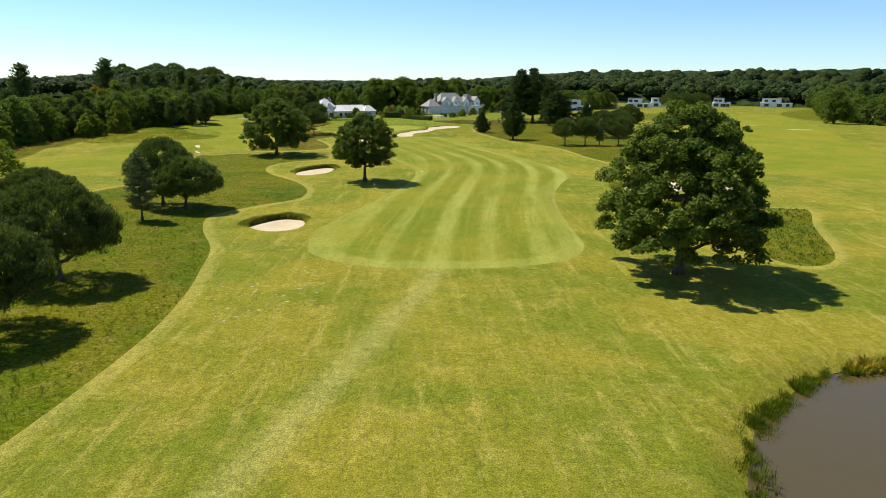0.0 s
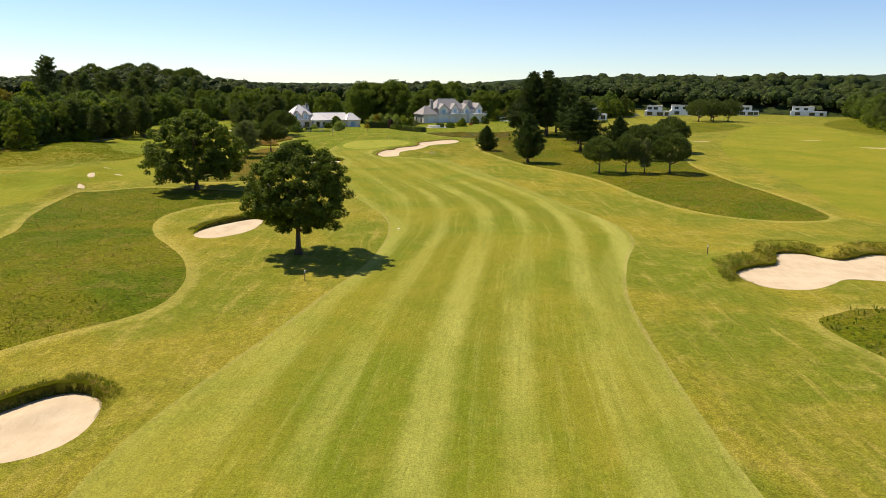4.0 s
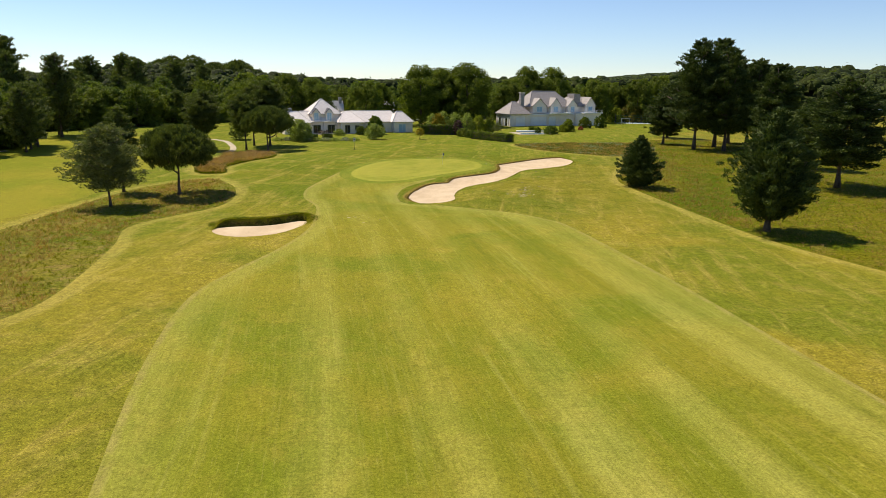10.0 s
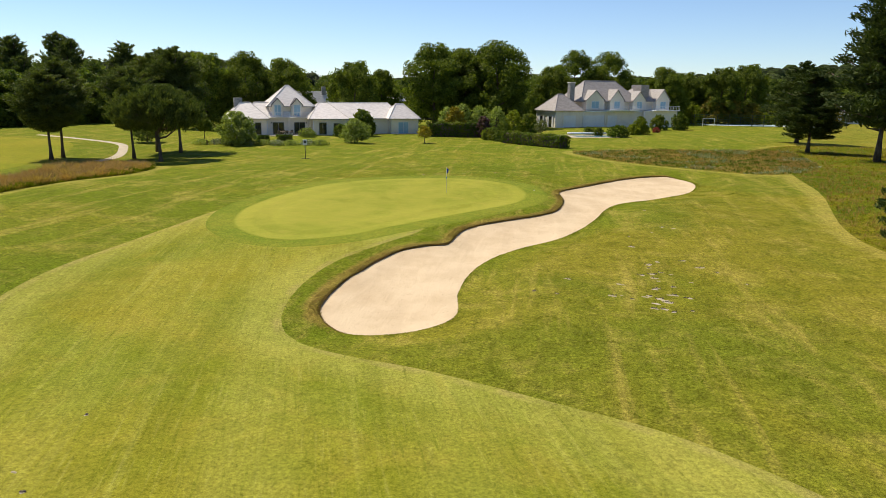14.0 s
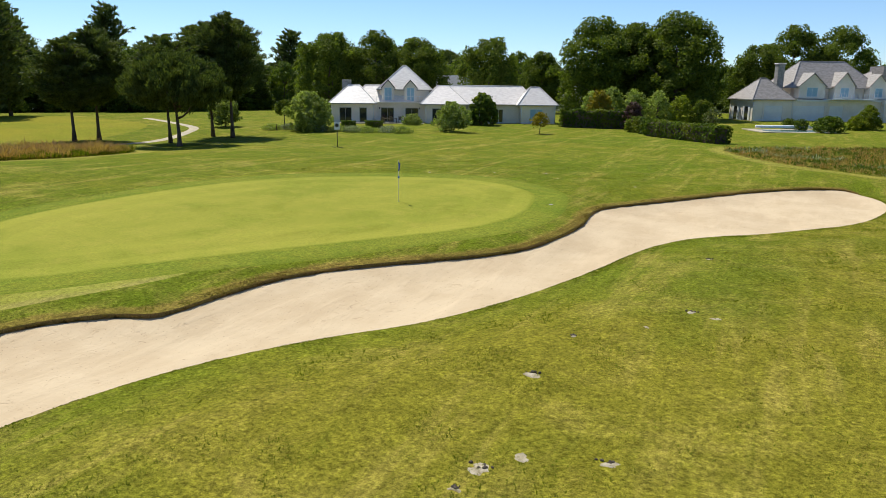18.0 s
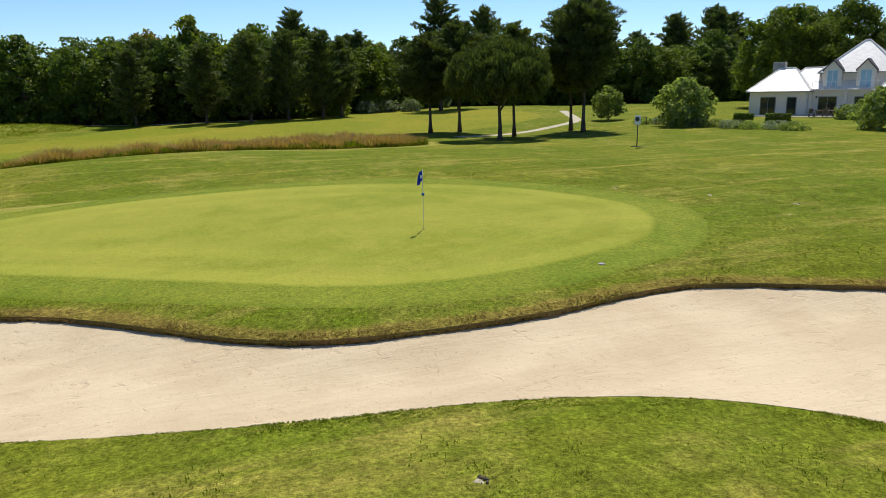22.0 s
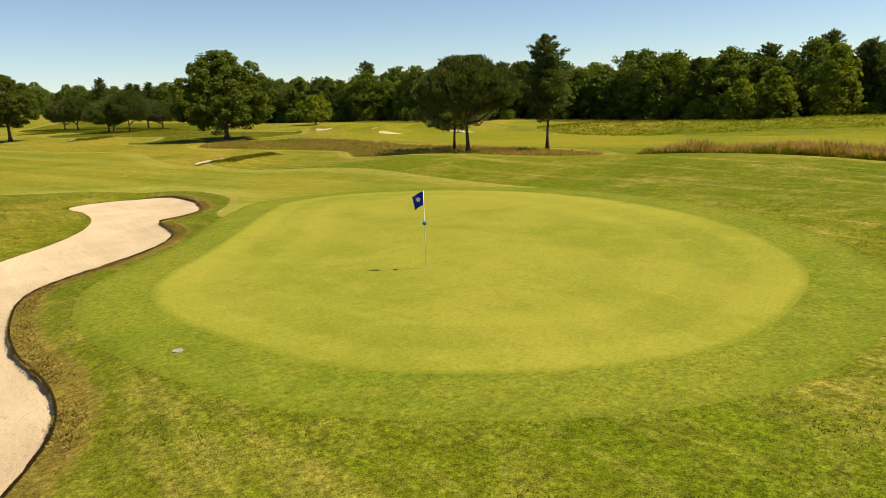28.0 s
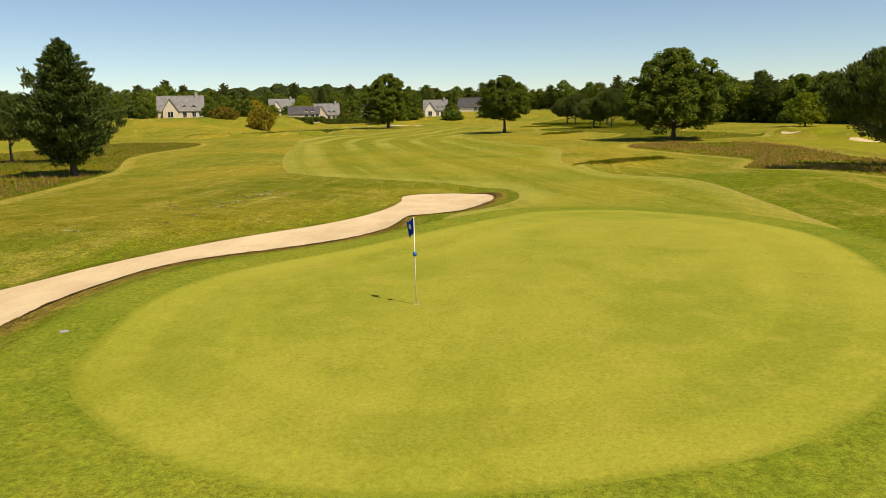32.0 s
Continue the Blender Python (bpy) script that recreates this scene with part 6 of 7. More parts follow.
# tennis court fence and goal
court = empty("court_fence", pose(33, 419, ground_z(40, 420), 0, 0, 3), "green mesh fence with dark posts round a court", "fence")
for i in range(14):
    part("post", boxm(i * 3 - 0.05, -0.05, -0.3, i * 3 + 0.05, 0.05, 3.0), M_METAL, court)
for j in range(5):
    part("wire", boxm(0, -0.015, 0.4 + j * 0.62, 39, 0.015, 0.46 + j * 0.62), simple("green_wire", (0.03, 0.10, 0.06), (0.05, 0.14, 0.08), 2.0, 0.6), court)
part("court_surface", boxm(1, 1.5, -0.25, 38, 16, 0.05), simple("pale_court", (0.34, 0.42, 0.42), (0.42, 0.5, 0.5), 0.4, 0.8), court)
goal = empty("goal", pose(34.5, 415, ground_z(34.5, 415), 0, 0, 10), "small white goal frame on the lawn", "goal")
for x in (0, 3):
    part("post", boxm(x - 0.05, -0.05, -0.1, x + 0.05, 0.05, 2.0), M_WHITE, goal)
part("crossbar", boxm(-0.05, -0.05, 2.0, 3.05, 0.05, 2.1), M_WHITE, goal)

# terrace furniture of the long villa
tbl = empty("garden_table", pose(-50.8, 339.0, ground_z(-50, 340) + 0.03, 0, 0, 30), "dark garden table on the terrace", "table")
part("tabletop", boxm(-1.0, -0.45, 0.70, 1.0, 0.45, 0.75), M_TIMBER, tbl)
for x in (-0.9, 0.9):
    for y in (-0.38, 0.38):
        part("leg", boxm(x - 0.04, y - 0.04, 0, x + 0.04, y + 0.04, 0.70), M_TIMBER, tbl)
chair = empty("garden_chair", pose(-51.6, 337.9, ground_z(-50, 340) + 0.03, 0, 0, 30), "dark wooden garden chair at the terrace table", "chair", "chairs round the garden table")
part("seat", boxm(-0.24, -0.24, 0.42, 0.24, 0.24, 0.47), M_TIMBER, chair)
part("backrest", boxm(-0.24, -0.24, 0.47, 0.24, -0.19, 0.95), M_TIMBER, chair)
for x in (-0.21, 0.21):
    for y in (-0.2, 0.2):
        part("leg", boxm(x - 0.025, y - 0.025, 0, x + 0.025, y + 0.025, 0.42), M_TIMBER, chair)
for x, y, a in ((-50.4, 338.6, 30), (-51.5, 340.2, 210), (-50.2, 340.8, 210)):
    copy_thing(chair, pose(x, y, ground_z(-50, 340) + 0.03, 0, 0, a))

# low wooden bollards by the flower bed
bollard = empty("bollard", pose(-54.5, 317.2, ground_z(-54.5, 317.2)), "short dark wooden bollard on the lawn", "bollard", "bollards by the garden")
part("post", boxm(-0.07, -0.07, -0.2, 0.07, 0.07, 0.75, 0.02), M_TIMBER, bollard)
for i in range(1, 6):
    x, y = -54.5 + i * 0.75, 317.2 + i * 0.65
    copy_thing(bollard, pose(x, y, ground_z(x, y)))


def draped(name, loop, lift, material, label, category, kind="", parent=None):
    """A flat patch that follows the ground."""
    c = loop.mean(0)
    verts, faces = [(c[0], c[1], ground_z(*c) + lift)], []
    n = len(loop)
    for ring in (0.5, 1.0):
        for p in loop:
            q = c + (p - c) * ring
            verts.append((q[0], q[1], ground_z(*q) + (lift if ring < 1 else -0.03)))
    for i in range(n):
        j = (i + 1) % n
        faces += [(0, 1 + i, 1 + j), (1 + i, 1 + n + i, 1 + n + j, 1 + j)]
    return tagged(raw(name, verts, faces, material, parent, True), label, category, kind=kind)


def ribbon(name, line, wide, lift, material, label):
    c = smooth_loop(line, 8, False)
    d = np.gradient(c, axis=0)
    d /= np.linalg.norm(d, axis=1, keepdims=True)
    verts, faces = [], []
    for (x, y), (dx, dy) in zip(c, d):
        for s in (-0.5, -0.2, 0.2, 0.5):
            px, py = x - dy * wide * s, y + dx * wide * s
            verts.append((px, py, ground_z(px, py) + (lift if abs(s) < 0.4 else -0.02)))
    for i in range(len(c) - 1):
        for j in range(3):
            a = 4 * i + j
            faces.append((a, a + 1, a + 5, a + 4))
    return tagged(raw(name, verts, faces, material, None, True), label, "path", kind="structure")


ribbon("gravel_path", [(-58, 296), (-60.5, 304), (-64, 311), (-68.5, 317), (-78, 322), (-90, 328)], 1.6, 0.035, M_PATH, "pale gravel cart path winding past the pines")
ribbon("gravel_path", [(-118, 234), (-110.5, 248), (-103.5, 262), (-98, 272), (-94.5, 281)], 2.2, 0.05, M_PATH, "pale gravel track along the edge of the wood")
for x, y, long, deep, turn, what in ((-63.2, 188.2, 2.9, 1.0, 113, "pale sand below a tufted bank"), (-60.8, 194.0, 2.6, 1.1, 113, "flat pale sand at the foot of a mound"),
        (-67.2, 203.5, 3.2, 1.0, 113, "pale sand below a shaggy mound"), (-58.8, 175.0, 2.4, 0.8, 113, "pale sand on the face of a low mound"),
        (138.5, 313.5, 5.8, 1.0, 20, "thin strip of shaded sand beside the next fairway"), (144.5, 283.0, 6.0, 1.6, -15, "pale sand beside the next fairway"), (93, 299, 4.0, 1.0, 10, "pale scraped sand in dry grass")):
    t = np.linspace(0, 2 * math.pi, 20, endpoint=False)
    u, v = long * np.cos(t) * (1 + 0.2 * np.sin(3 * t)), deep * np.sin(t) * (1 + 0.25 * np.cos(2 * t))
    c, q = math.cos(radians(turn)), math.sin(radians(turn))
    loop = np.stack([x + u * c - v * q, y + u * q + v * c], 1)
    draped("far_bunker", loop, 0.06, M_SAND, "far shallow bunker, " + what, "bunker")

# yardage posts
yard = empty("yardage_post", pose(-11.2, 120.4, ground_z(-11.2, 120.4)), "short thin dark post with a white cap", "post", "yardage posts")
part("stake", boxm(-0.04, -0.04, -0.2, 0.04, 0.04, 0.85), M_TIMBER, yard)
part("cap", boxm(-0.06, -0.06, 0.85, 0.06, 0.06, 1.05, 0.02), M_WHITE, yard)
for x, y in ((32.4, 133.0), (39.0, 108.2)):
    copy_thing(yard, pose(x, y, ground_z(x, y)))

marker = empty("distance_marker", pose(-3.5, 146.3, ground_z(-3.5, 146.3)), "small white disc set flush in the fairway grass", "marker")
bm = bmesh.new()
bmesh.ops.create_cone(bm, cap_ends=True, segments=18, radius1=0.14, radius2=0.12, depth=0.05, matrix=pose(0, 0, 0.015))
part("disc", bm, M_WHITE, marker)

# bare patches in the turf
g = np.random.default_rng(5)
crumbs = bmesh.new()
PATCHES = [(0.4, 247.7), (1.5, 247.7), (0.0, 249.5), (1.1, 249.9), (-0.8, 248.9), (-1.6, 249.2), (0.4, 249.2), (-4.0, 249.0), (-3.5, 251.6), (1.3, 251.3), (0.5, 250.9),
    (0.1, 253.1), (0.6, 253.4), (1.1, 253.8), (0.6, 252.7), (0.6, 254.6), (0.7, 255.3), (3.2, 255.1), (3.9, 254.3), (2.6, 256.4), (2.7, 264.8), (0.2, 259.2), (-5.0, 249.4), (4.8, 252.4), (1.7, 249.6)]
for cx, cy, sx, sy, n in [(0.7, 250.6, 0.9, 2.2, 14), (-15.5, 59.0, 3.0, 3.4, 44), (-17.2, 229.5, 1.5, 2.2, 12), (2.3, 264, 1.2, 3.0, 4), (-11, 288.5, 3.5, 1.0, 5)] + [(q, w, 0.0, 0.0, 1) for q, w in PATCHES]:
    for i in range(n):
        x, y = g.normal(cx, sx), g.normal(cy, sy)
        if LONG_BUNKER[:, 0].min() < x < -1.5 and 243 < y < 262 and sdf(LONG_BUNKER, np.array([x]), np.array([y]))[0][0] > -0.8:
            continue
        r = g.uniform(0.06, 0.22) * (0.95 if cy < 100 else 1.0)
        t = np.linspace(0, 2 * math.pi, 11, endpoint=False)
        rr = r * (1 + 0.35 * np.sin(2 * t + g.uniform(0, 6)) + 0.24 * g.normal(size=11))
        loop = np.stack([x + rr * np.cos(t) * 1.4, y + rr * np.sin(t)], 1)
        ob = draped("bare_patch", loop, 0.012, M_SOIL, "small bare patch of pale soil in the turf", "bare patch")
        if i % 3 == 0 and cy > 200:
            for q in range(9):
                s = g.uniform(0.012, 0.035)
                qx, qy = x + g.normal() * r * 0.5, y + r * 0.6 + g.normal() * r * 0.25
                bmesh.ops.create_icosphere(crumbs, subdivisions=1, radius=s, matrix=pose(qx, qy, ground_z(qx, qy) + 0.012, q * 40, 0, q * 70) @ Matrix.Diagonal((1.4, 1.0, 0.8, 1)))
        ob["group"] = "bare patches in the turf"


tagged(part("soil_crumbs", crumbs, M_CRUMB), "dark crumbs of dug soil beside the bare patches", "soil", kind="stuff")


# ---------------------------------------------------------------- long grass, reeds and fringes
def blades(name, pts, high, wide, per, material, label, seed, lean=0.35, category="grass"):
    """Tufts of tapering grass blades at the points."""
    g = np.random.default_rng(seed)
    p = np.repeat(pts, per, 0)
    n = len(p)
    az = g.uniform(0, 2 * math.pi, n)
    clump = np.array([noise.noise((q[0] * 0.55, q[1] * 0.55, seed)) + 0.6 * noise.noise((q[0] * 1.7, q[1] * 1.7, seed)) for q in pts])
    h = high * g.uniform(0.55, 1.2, n) * np.clip(0.85 + 1.1 * np.repeat(clump, per), 0.2, 1.7)
    d = np.stack([np.cos(az), np.sin(az), np.zeros(n)], 1)
    s = np.stack([-np.sin(az), np.cos(az), np.zeros(n)], 1)
    root = p + d * (g.uniform(0, 0.6, n) * high)[:, None]
    tip = root + d * (h * lean * g.uniform(0.2, 1.4, n))[:, None] + np.array([0, 0, 1]) * h[:, None]
    mid = root * 0.45 + tip * 0.55 + np.array([0, 0, 0.1]) * h[:, None]
    w = (wide * g.uniform(0.6, 1.3, n))[:, None]
    v = np.stack([root - s * w, mid + s * w * 0.9, tip, mid - s * w * 0.9], 1).reshape(-1, 3)
    return tagged(leaf_mesh(name, v, material), label, category, kind="stuff")


def inside(loop, n, seed, keep=None):
    g = np.random.default_rng(seed)
    lo, hi = loop.min(0), loop.max(0)
    p = g.uniform(lo, hi, (n, 2))
    p = p[sdf(loop, p[:, 0], p[:, 1])[0] > 0.15]
    if keep is not None:
        p = p[keep(p)]
    return np.array([(x, y, ground_z(x, y) - 0.03) for x, y in p]).reshape(-1, 3)


blades("long_grass", inside(ROUGHS[0], 10000, 1, lambda p: (p[:, 0] > -58) & (p[:, 1] > 20)), 0.17, 0.03, 5, M_LUSH, "uncut green rough grass in tufts", 1, 0.9)
blades("long_grass", inside(ROUGHS[0], 34000, 19, lambda p: (p[:, 0] > -52) & (p[:, 1] > 28) & (p[:, 1] < 115)), 0.26, 0.03, 3, M_LUSH, "thick uncut green grass under the pines", 19, 0.8)
blades("long_grass", inside(ROUGHS[1], 5000, 2), 0.18, 0.03, 5, M_BLADE, "uncut mixed green and straw grass in tufts", 2, 0.7)
blades("long_grass", inside(ROUGHS[2], 12000, 14), 0.40, 0.025, 5, M_LUSH, "green grass at the foot of the fescue", 14, 0.6)
blades("fescue", inside(ROUGHS[2], 9000, 3, lambda p: sdf(ROUGHS[2], p[:, 0], p[:, 1])[0] > 0.6), 0.66, 0.020, 11, M_FESCUE, "pinkish brown fescue grass with seed heads", 3, 1.0)
blades("fescue", inside(ROUGHS[1], 9000, 4, lambda p: np.array([noise.noise((a * 0.13, b * 0.10, 2.0)) > -0.2 for a, b in p])), 0.30, 0.018, 5, M_FESCUE, "pinkish brown fescue grass among the green", 4, 0.7)
blades("long_grass", inside(ROUGHS[3], 15000, 5), 0.20, 0.03, 5, M_BLADE, "uncut rough grass under the conifers", 5, 0.8)
blades("fescue", inside(ROUGHS[3], 15000, 6), 0.30, 0.016, 5, M_FESCUE, "reddish fescue grass under the conifers", 6, 0.7)
blades("fescue", inside(ROUGHS[0], 9000, 16, lambda p: (p[:, 0] > -58) & (p[:, 1] > 110) & np.array([noise.noise((a * 0.13, b * 0.10, 7.0)) > 0.02 for a, b in p])), 0.30, 0.016, 5, M_FESCUE, "pinkish brown fescue grass round the oak", 16, 0.7)
blades("fescue", inside(ROUGHS[3], 30000, 24, lambda p: (p[:, 0] < 27) & (p[:, 1] > 232)), 0.34, 0.018, 5, M_FESCUE, "thick reddish fescue grass at the edge of the rough", 24, 0.7)
blades("heather", inside(ROUGHS[4], 7000, 7), 0.26, 0.03, 5, M_HEDGE, "dark green heath grass in front of the villa lawn", 7, 0.7)
blades("fescue", inside(ROUGHS[4], 8000, 8), 0.32, 0.018, 4, M_FESCUE, "reddish seed heads in the heath grass", 8, 0.7)
blades("white_flowers", inside(ROUGHS[4], 9000, 15, lambda p: np.array([noise.noise((a * 0.16, b * 0.3, 4.0)) > 0.25 for a, b in p])), 0.36, 0.035, 4, M_WHITEBED, "patches of small white flowers in the heath grass", 15, 0.7, "flowers")
RIDGE = smooth_loop([(-73, 216), (-71, 234), (-83, 244), (-92, 258), (-105, 255), (-106, 233), (-102, 206), (-86, 204)], 5)
blades("long_grass", inside(RIDGE, 20000, 17), 0.22, 0.02, 5, M_BLADE, "pale uncut grass on a low ridge before the wood", 17, 0.7)
blades("fescue", inside(ROUGHS[6], 9000, 18), 0.34, 0.025, 5, M_FESCUE, "tan fescue grass before the wood", 18, 0.8)
blades("long_grass", inside(ROUGHS[6], 3500, 9), 0.3, 0.03, 6, M_BLADE, "uncut grass before the wood", 9, 0.7)
blades("long_grass", inside(ROUGHS[5], 2500, 10), 0.3, 0.05, 4, M_HEDGE, "uncut dark grass behind the oak", 10, 0.7)


# short tufts of the semi-rough where the walk passes close
M_SHORT = foliage("semi_rough_blades", (0.105, 0.142, 0.006), (0.186, 0.196, 0.013), (0.25, 0.21, 0.026), 0.4)
g = np.random.default_rng(88)
for n, (loop, count) in enumerate(((smooth_loop([(-9.5, 243), (-5, 238.5), (2, 236), (8, 243), (11, 258), (13.5, 272), (13, 290), (9, 296), (3, 294), (-1, 288), (0, 270), (-6, 262)], 4), 90000),
        (smooth_loop([(-25, 281), (-20, 284), (-14, 285.6), (-8.5, 283.4), (-5.8, 278), (-7, 270), (-11.4, 264), (-13.4, 257), (-11, 256), (-3, 268), (-2.6, 278), (1, 288), (4, 294), (-6, 297), (-18, 296), (-29, 290)], 4), 75000))):
    def thinning(p, loop=loop):
        away = -sdf(LONG_BUNKER, p[:, 0], p[:, 1])[0]
        on = -sdf(GREEN, p[:, 0], p[:, 1])[0]
        rim = sdf(loop, p[:, 0], p[:, 1])[0]
        return (away > 0.12) & (on > 1.72) & (g.random(len(p)) * 2.5 < rim)
    blades("short_grass", inside(loop, count, 60 + n, thinning), 0.05, 0.010, 3, M_SHORT, "short tufted grass of the semi-rough", 60 + n, 0.9)


def fringe(loop, way, high, n, seed, material, label, out=0.12, every=False):
    """Short hanging grass along the upper edge of a bunker."""
    g = np.random.default_rng(seed)
    a, b = loop, np.roll(loop, -1, 0)
    area = np.sum(a[:, 0] * b[:, 1] - a[:, 1] * b[:, 0])
    e = b - a
    l = np.linalg.norm(e, axis=1)
    nrm = np.stack([e[:, 1], -e[:, 0]], 1) / (l[:, None] + 1e-9) * (1 if area > 0 else -1)
    w = l * (1.0 if every else np.clip(nrm @ np.array(way) + 0.25, 0.0, 1))
    i = g.choice(len(a), n, p=w / w.sum())
    p = a[i] + e[i] * g.random((n, 1)) + nrm[i] * (g.random((n, 1)) ** 2 * out - 0.02)
    pts = np.array([(x, y, ground_z(x, y) - 0.01) for x, y in p])
    return blades("bank_grass", pts, high, 0.012, 3, material, label, seed, 0.9)


fringe(LONG_BUNKER, (0.85, -0.53), 0.022, 12000, 23, M_SHORT, "short grass over the near edge of the long bunker", 0.4)
fringe(LONG_BUNKER, (-0.85, 0.53), 0.04, 11000, 21, M_FRINGE, "dry brown fringe of grass along the bunker lip", 0.5)


def overhang(loop, way, n, seed, reach, material, label):
    """Grass that hangs over the lip of a bunker towards the sand."""
    g = np.random.default_rng(seed)
    a, b = loop, np.roll(loop, -1, 0)
    area = np.sum(a[:, 0] * b[:, 1] - a[:, 1] * b[:, 0])
    e = b - a
    l = np.linalg.norm(e, axis=1)
    nrm = np.stack([e[:, 1], -e[:, 0]], 1) / (l[:, None] + 1e-9) * (1 if area > 0 else -1)
    w = l * np.clip(nrm @ np.array(way) + 0.25, 0.0, 1)
    i = g.choice(len(a), n, p=w / w.sum())
    p = a[i] + e[i] * g.random((n, 1))
    thick = np.array([max(0.1, 0.15 + 1.2 * (0.5 + noise.noise((q[0] * 1.6, q[1] * 1.6, 2.0))) + 0.5 * noise.noise((q[0] * 6, q[1] * 6, 5.0))) for q in p])
    root = np.array([(x, y, ground_z(x, y) + 0.01) for x, y in p + nrm[i] * 0.04])
    out = np.concatenate([-nrm[i], np.zeros((n, 1))], 1)
    side = np.concatenate([e[i] / (l[i][:, None] + 1e-9), np.zeros((n, 1))], 1)
    far = (reach * thick * g.uniform(0.4, 1.2, n))[:, None]
    mid = root + out * far * 0.7 + np.array([0, 0, 0.03]) + side * g.normal(size=(n, 1)) * 0.03
    tip = root + out * far * 1.0 - np.array([0, 0, 1.0]) * far * 1.2 + side * g.normal(size=(n, 1)) * 0.05
    v = np.stack([root - side * 0.012, mid - side * 0.010, tip, mid + side * 0.010], 1).reshape(-1, 3)
    return tagged(leaf_mesh("hanging_grass", v, material), label, "grass", kind="stuff")


overhang(LONG_BUNKER, (-0.85, 0.53), 16000, 41, 0.06, M_HANG, "dry grass hanging over the long bunker lip")
overhang(LONG_BUNKER, (-0.85, 0.53), 5000, 42, 0.05, M_FRINGE, "green grass hanging over the long bunker lip")
for n, (loop, way, lip, depth) in enumerate(BUNKERS[1:]):
    overhang(loop, way, 1800, 50 + n, 0.3, M_BLADE, "tufts of grass hanging over the back of a bunker")
    fringe(loop, way, 0.16, 2500, 30 + n, M_BLADE, "tufted grass over the back face of a bunker", 0.5)


def shaggy_bank(loop, way, n, seed, wide, high):
    """Thick uncut grass on the slope behind a bunker."""
    g = np.random.default_rng(seed)
    p = g.uniform(loop.min(0) - wide, loop.max(0) + wide, (n, 2))
    d, ax, ay = sdf(loop, p[:, 0], p[:, 1])
    p = p[(d < -0.05) & (d > -wide * g.uniform(0.8, 1.0, n)) & (ax * way[0] + ay * way[1] > 0.15)]
    pts = np.array([(x, y, ground_z(x, y) - 0.02) for x, y in p])
    blades("bank_grass", pts, high, 0.02, 4, M_LUSH, "thick uncut green grass on the bank of a bunker", seed, 0.9)
    blades("bank_grass", pts[::3], high * 1.1, 0.016, 4, M_FRINGE, "dry brown grass among the green on the bank of a bunker", seed + 50, 0.9)


shaggy_bank(RIGHT_BUNKER, (-0.45, 0.9), 16000, 71, 2.5, 0.24)
shaggy_bank(POT_BUNKER, (-0.1, 1.0), 7000, 72, 1.1, 0.18)
shaggy_bank(NEAR_BUNKER, (-0.35, 0.94), 5000, 74, 1.4, 0.26)
shaggy_bank(OAK_BUNKER, (-0.1, 1.0), 7000, 73, 1.6, 0.26)
edge = POND[(POND[:, 1] > 24) & (POND[:, 0] < 46)]
g = np.random.default_rng(12)
pts = np.repeat(edge, 90, 0) + g.normal(size=(len(edge) * 90, 2)) * 0.4
pts = pts[[noise.noise((q[0] * 0.8, q[1] * 0.8, 3.0)) > -0.12 for q in pts]]
blades("reeds", np.array([(x, y, pond_z - 0.05) for x, y in pts]), 0.45, 0.022, 5, M_LUSH, "green reeds and rushes along the pond edge", 12, 0.5, "reeds")
pts = np.array([(29.2, 45.6), (30.0, 45.9), (28.4, 45.3)]).repeat(60, 0) + g.normal(size=(180, 2)) * 0.5
blades("fern", np.array([(x, y, pond_z) for x, y in pts]), 0.6, 0.06, 5, M_YELLOW, "rusty golden fern at the pond edge", 13, 0.8, "fern")

# houses behind
cottage(-56.5, 372, 25, 6, 6, 3.4, 7.8, M_SLATE, "white house with a pale slate roof behind the long villa", wing=False)
cottage(-55, 440, 20, 10, 7, 3.0, 6.2, M_SLATE, "low house with a pale roof among the garden trees", wing=False)
M_WARM = simple("warm_stone", (0.52, 0.44, 0.33), (0.66, 0.57, 0.45), 0.8, 0.9, 0.4, 0.02)
M_MIDROOF = simple("mid_grey_slate", (0.13, 0.128, 0.13), (0.21, 0.205, 0.205), 0.9, 0.6, 0.3, 0.01, spec=0.3)
cottage(96, 57, 203, 14.8, 8.0, 2.5, 7.5, M_MIDROOF, "stone house with grey roof, gabled wing and dormers", walls=M_WARM)
cottage(66, -22, 195, 10.9, 8.0, 2.5, 7.4, M_MIDROOF, "house with steep grey roof and a stone gable", walls=M_WARM)
cottage(48, -30, 175, 10.1, 8.0, 2.4, 6.9, M_DARKROOF, "house with dark roof behind a clipped hedge", walls=M_WARM)
cottage(92, -40, 200, 11.7, 8.0, 2.5, 7.8, M_MIDROOF, "grey-roofed house on the rising ground")
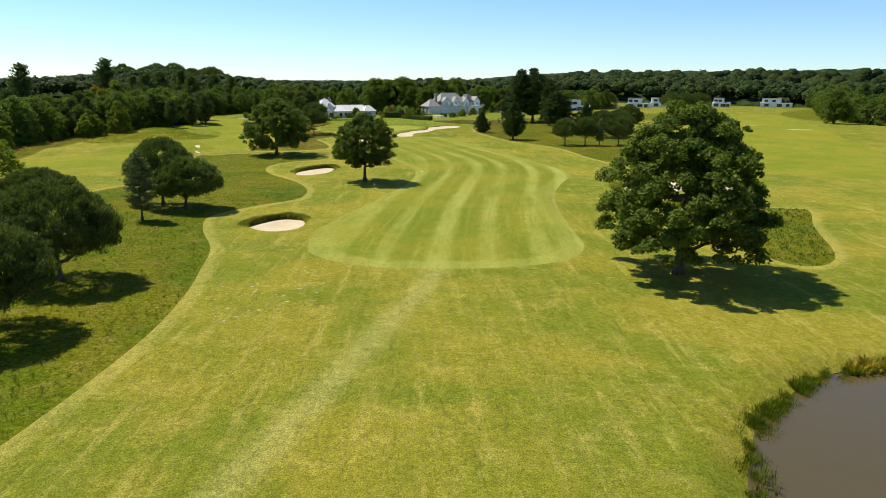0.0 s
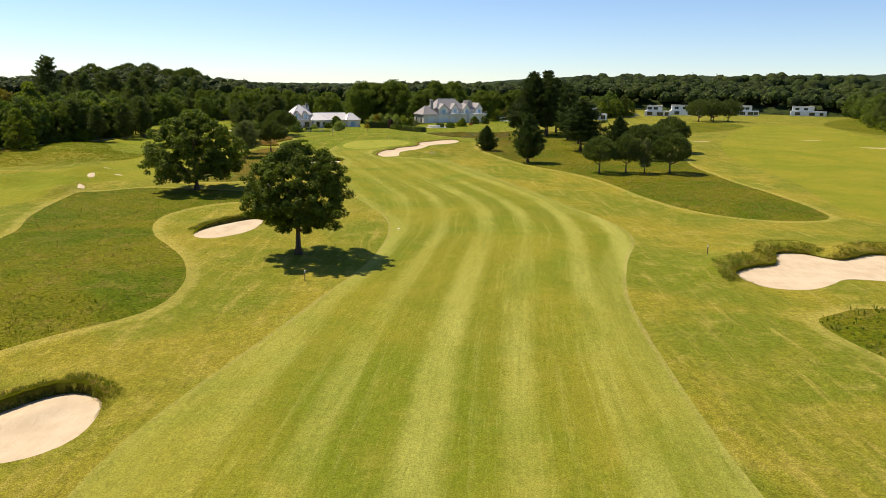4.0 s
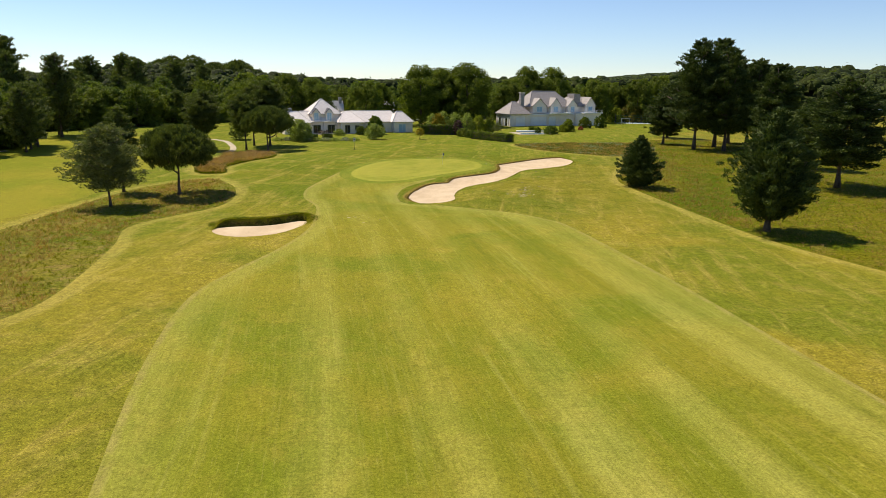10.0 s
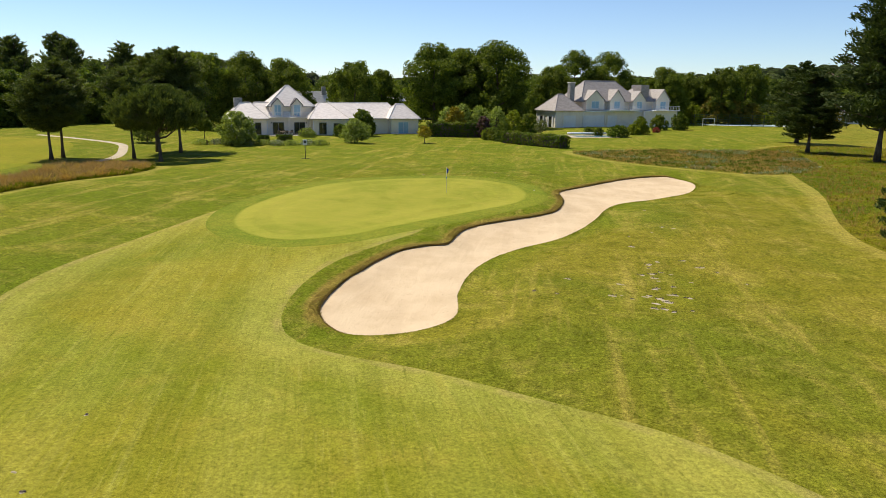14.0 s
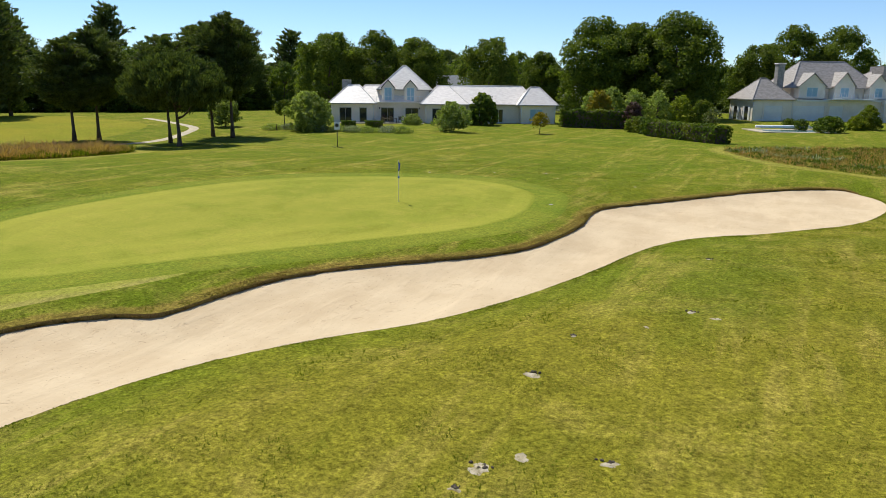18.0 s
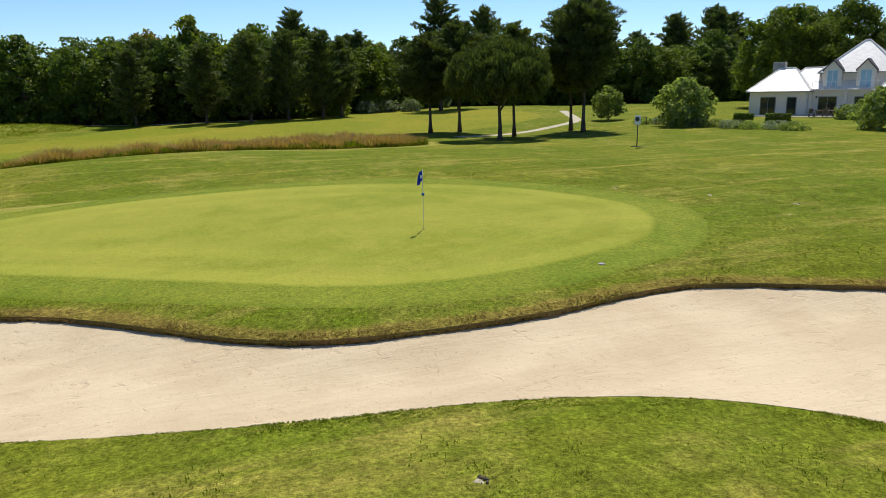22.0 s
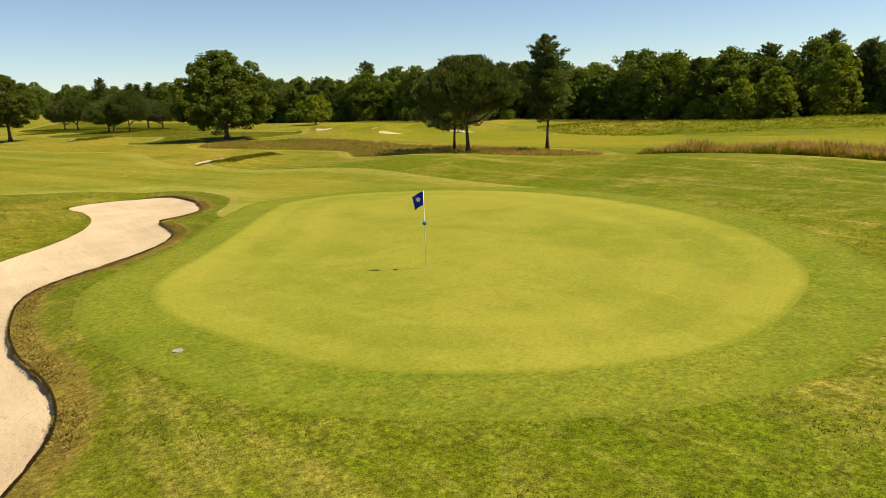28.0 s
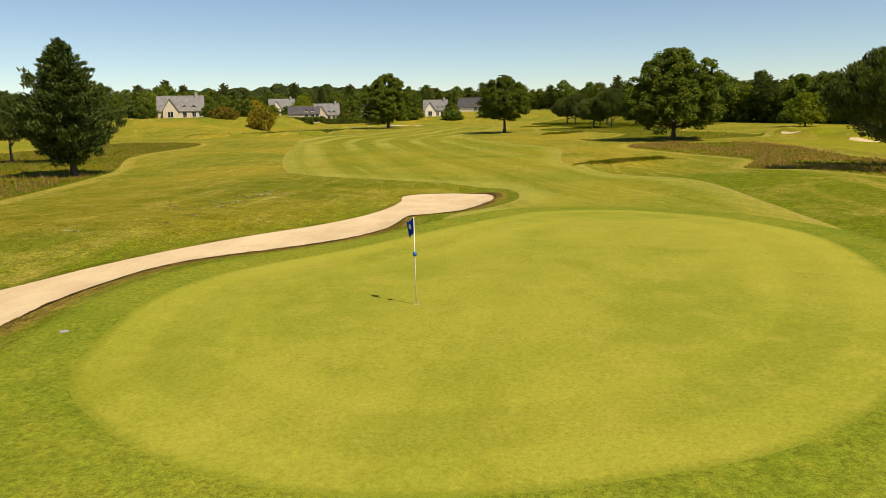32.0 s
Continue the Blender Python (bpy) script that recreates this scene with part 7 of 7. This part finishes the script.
cottage(19, -36, 185, 10.9, 8.0, 2.7, 7.4, M_MIDROOF, "white house with grey roofs and a small annexe")
cottage(3, -58, 170, 15.6, 8.0, 2.2, 6.7, M_DARKROOF, "long low house with a dark roof and white gable", wing=False)
cottage(69.5, 2, 195, 12.5, 7.0, 2.3, 5.4, M_DARKROOF, "low house with a dark roof and a brown timber gable", wing=False, walls=M_WARM)
cottage(-125, -19, 150, 11.7, 7.2, 2.5, 7.1, M_MIDROOF, "house with a grey roof and white gables among trees")
hedge(58, 13, 76, 8, 1.6, 1.7, M_HEDGE, "clipped dark hedge before the low house", 4000, 0.22)
hedge(40, -14, 66, -8, 2.0, 2.2, M_HEDGE, "long clipped dark hedge in front of the houses", 5000, 0.3)
for n, (x, y, w, h) in enumerate(((108, 60, 9, 9), (82, 40, 12, 6), (87, 12, 10, 6), (38, -5, 11, 10), (28, -22, 8, 5), (-8, -30, 16, 4), (115, 30, 14, 12), (128, 70, 14, 13), (55, -45, 14, 11), (10, -20, 10, 4), (100, 10, 12, 8))):
    bush(x, y, w, h, (M_WOOD, M_HEDGE, M_YELLOW)[n % 3 if n % 3 < 2 or n == 2 else 0], "leafy garden tree among the houses", 2500, 0.45, 40 + n, 0.05)
for n, (x, y, w, h) in enumerate(((84, -24, 8, 4), (77, 20, 6, 4.4), (51, -16, 8, 4.6), (95, -20, 9, 5.6), (64, 14, 4, 2.6), (30, -20, 7, 4), (12, -44, 7, 4), (88, 50, 6, 5), (104, 66, 7, 7), (74, -12, 6, 5), (58, -18, 5, 4), (42, -20, 6, 6), (34, -30, 7, 8), (26, -28, 5, 4), (12, -34, 6, 6), (-4, -44, 7, 7), (-14, -50, 8, 8), (80, -30, 9, 9), (60, -40, 9, 10), (-118, -10, 7, 6), (-132, -12, 8, 8), (110, 50, 8, 9), (84, 62, 5, 4))):
    bush(x, y, w, h, (M_WOOD, M_LEAF, M_HEDGE, M_OAK)[n % 4], ("leafy green garden tree beside a house", "fresh yellow-green garden tree beside a house")[n % 4 == 1], 1500, 0.32, 120 + n, 0.06)
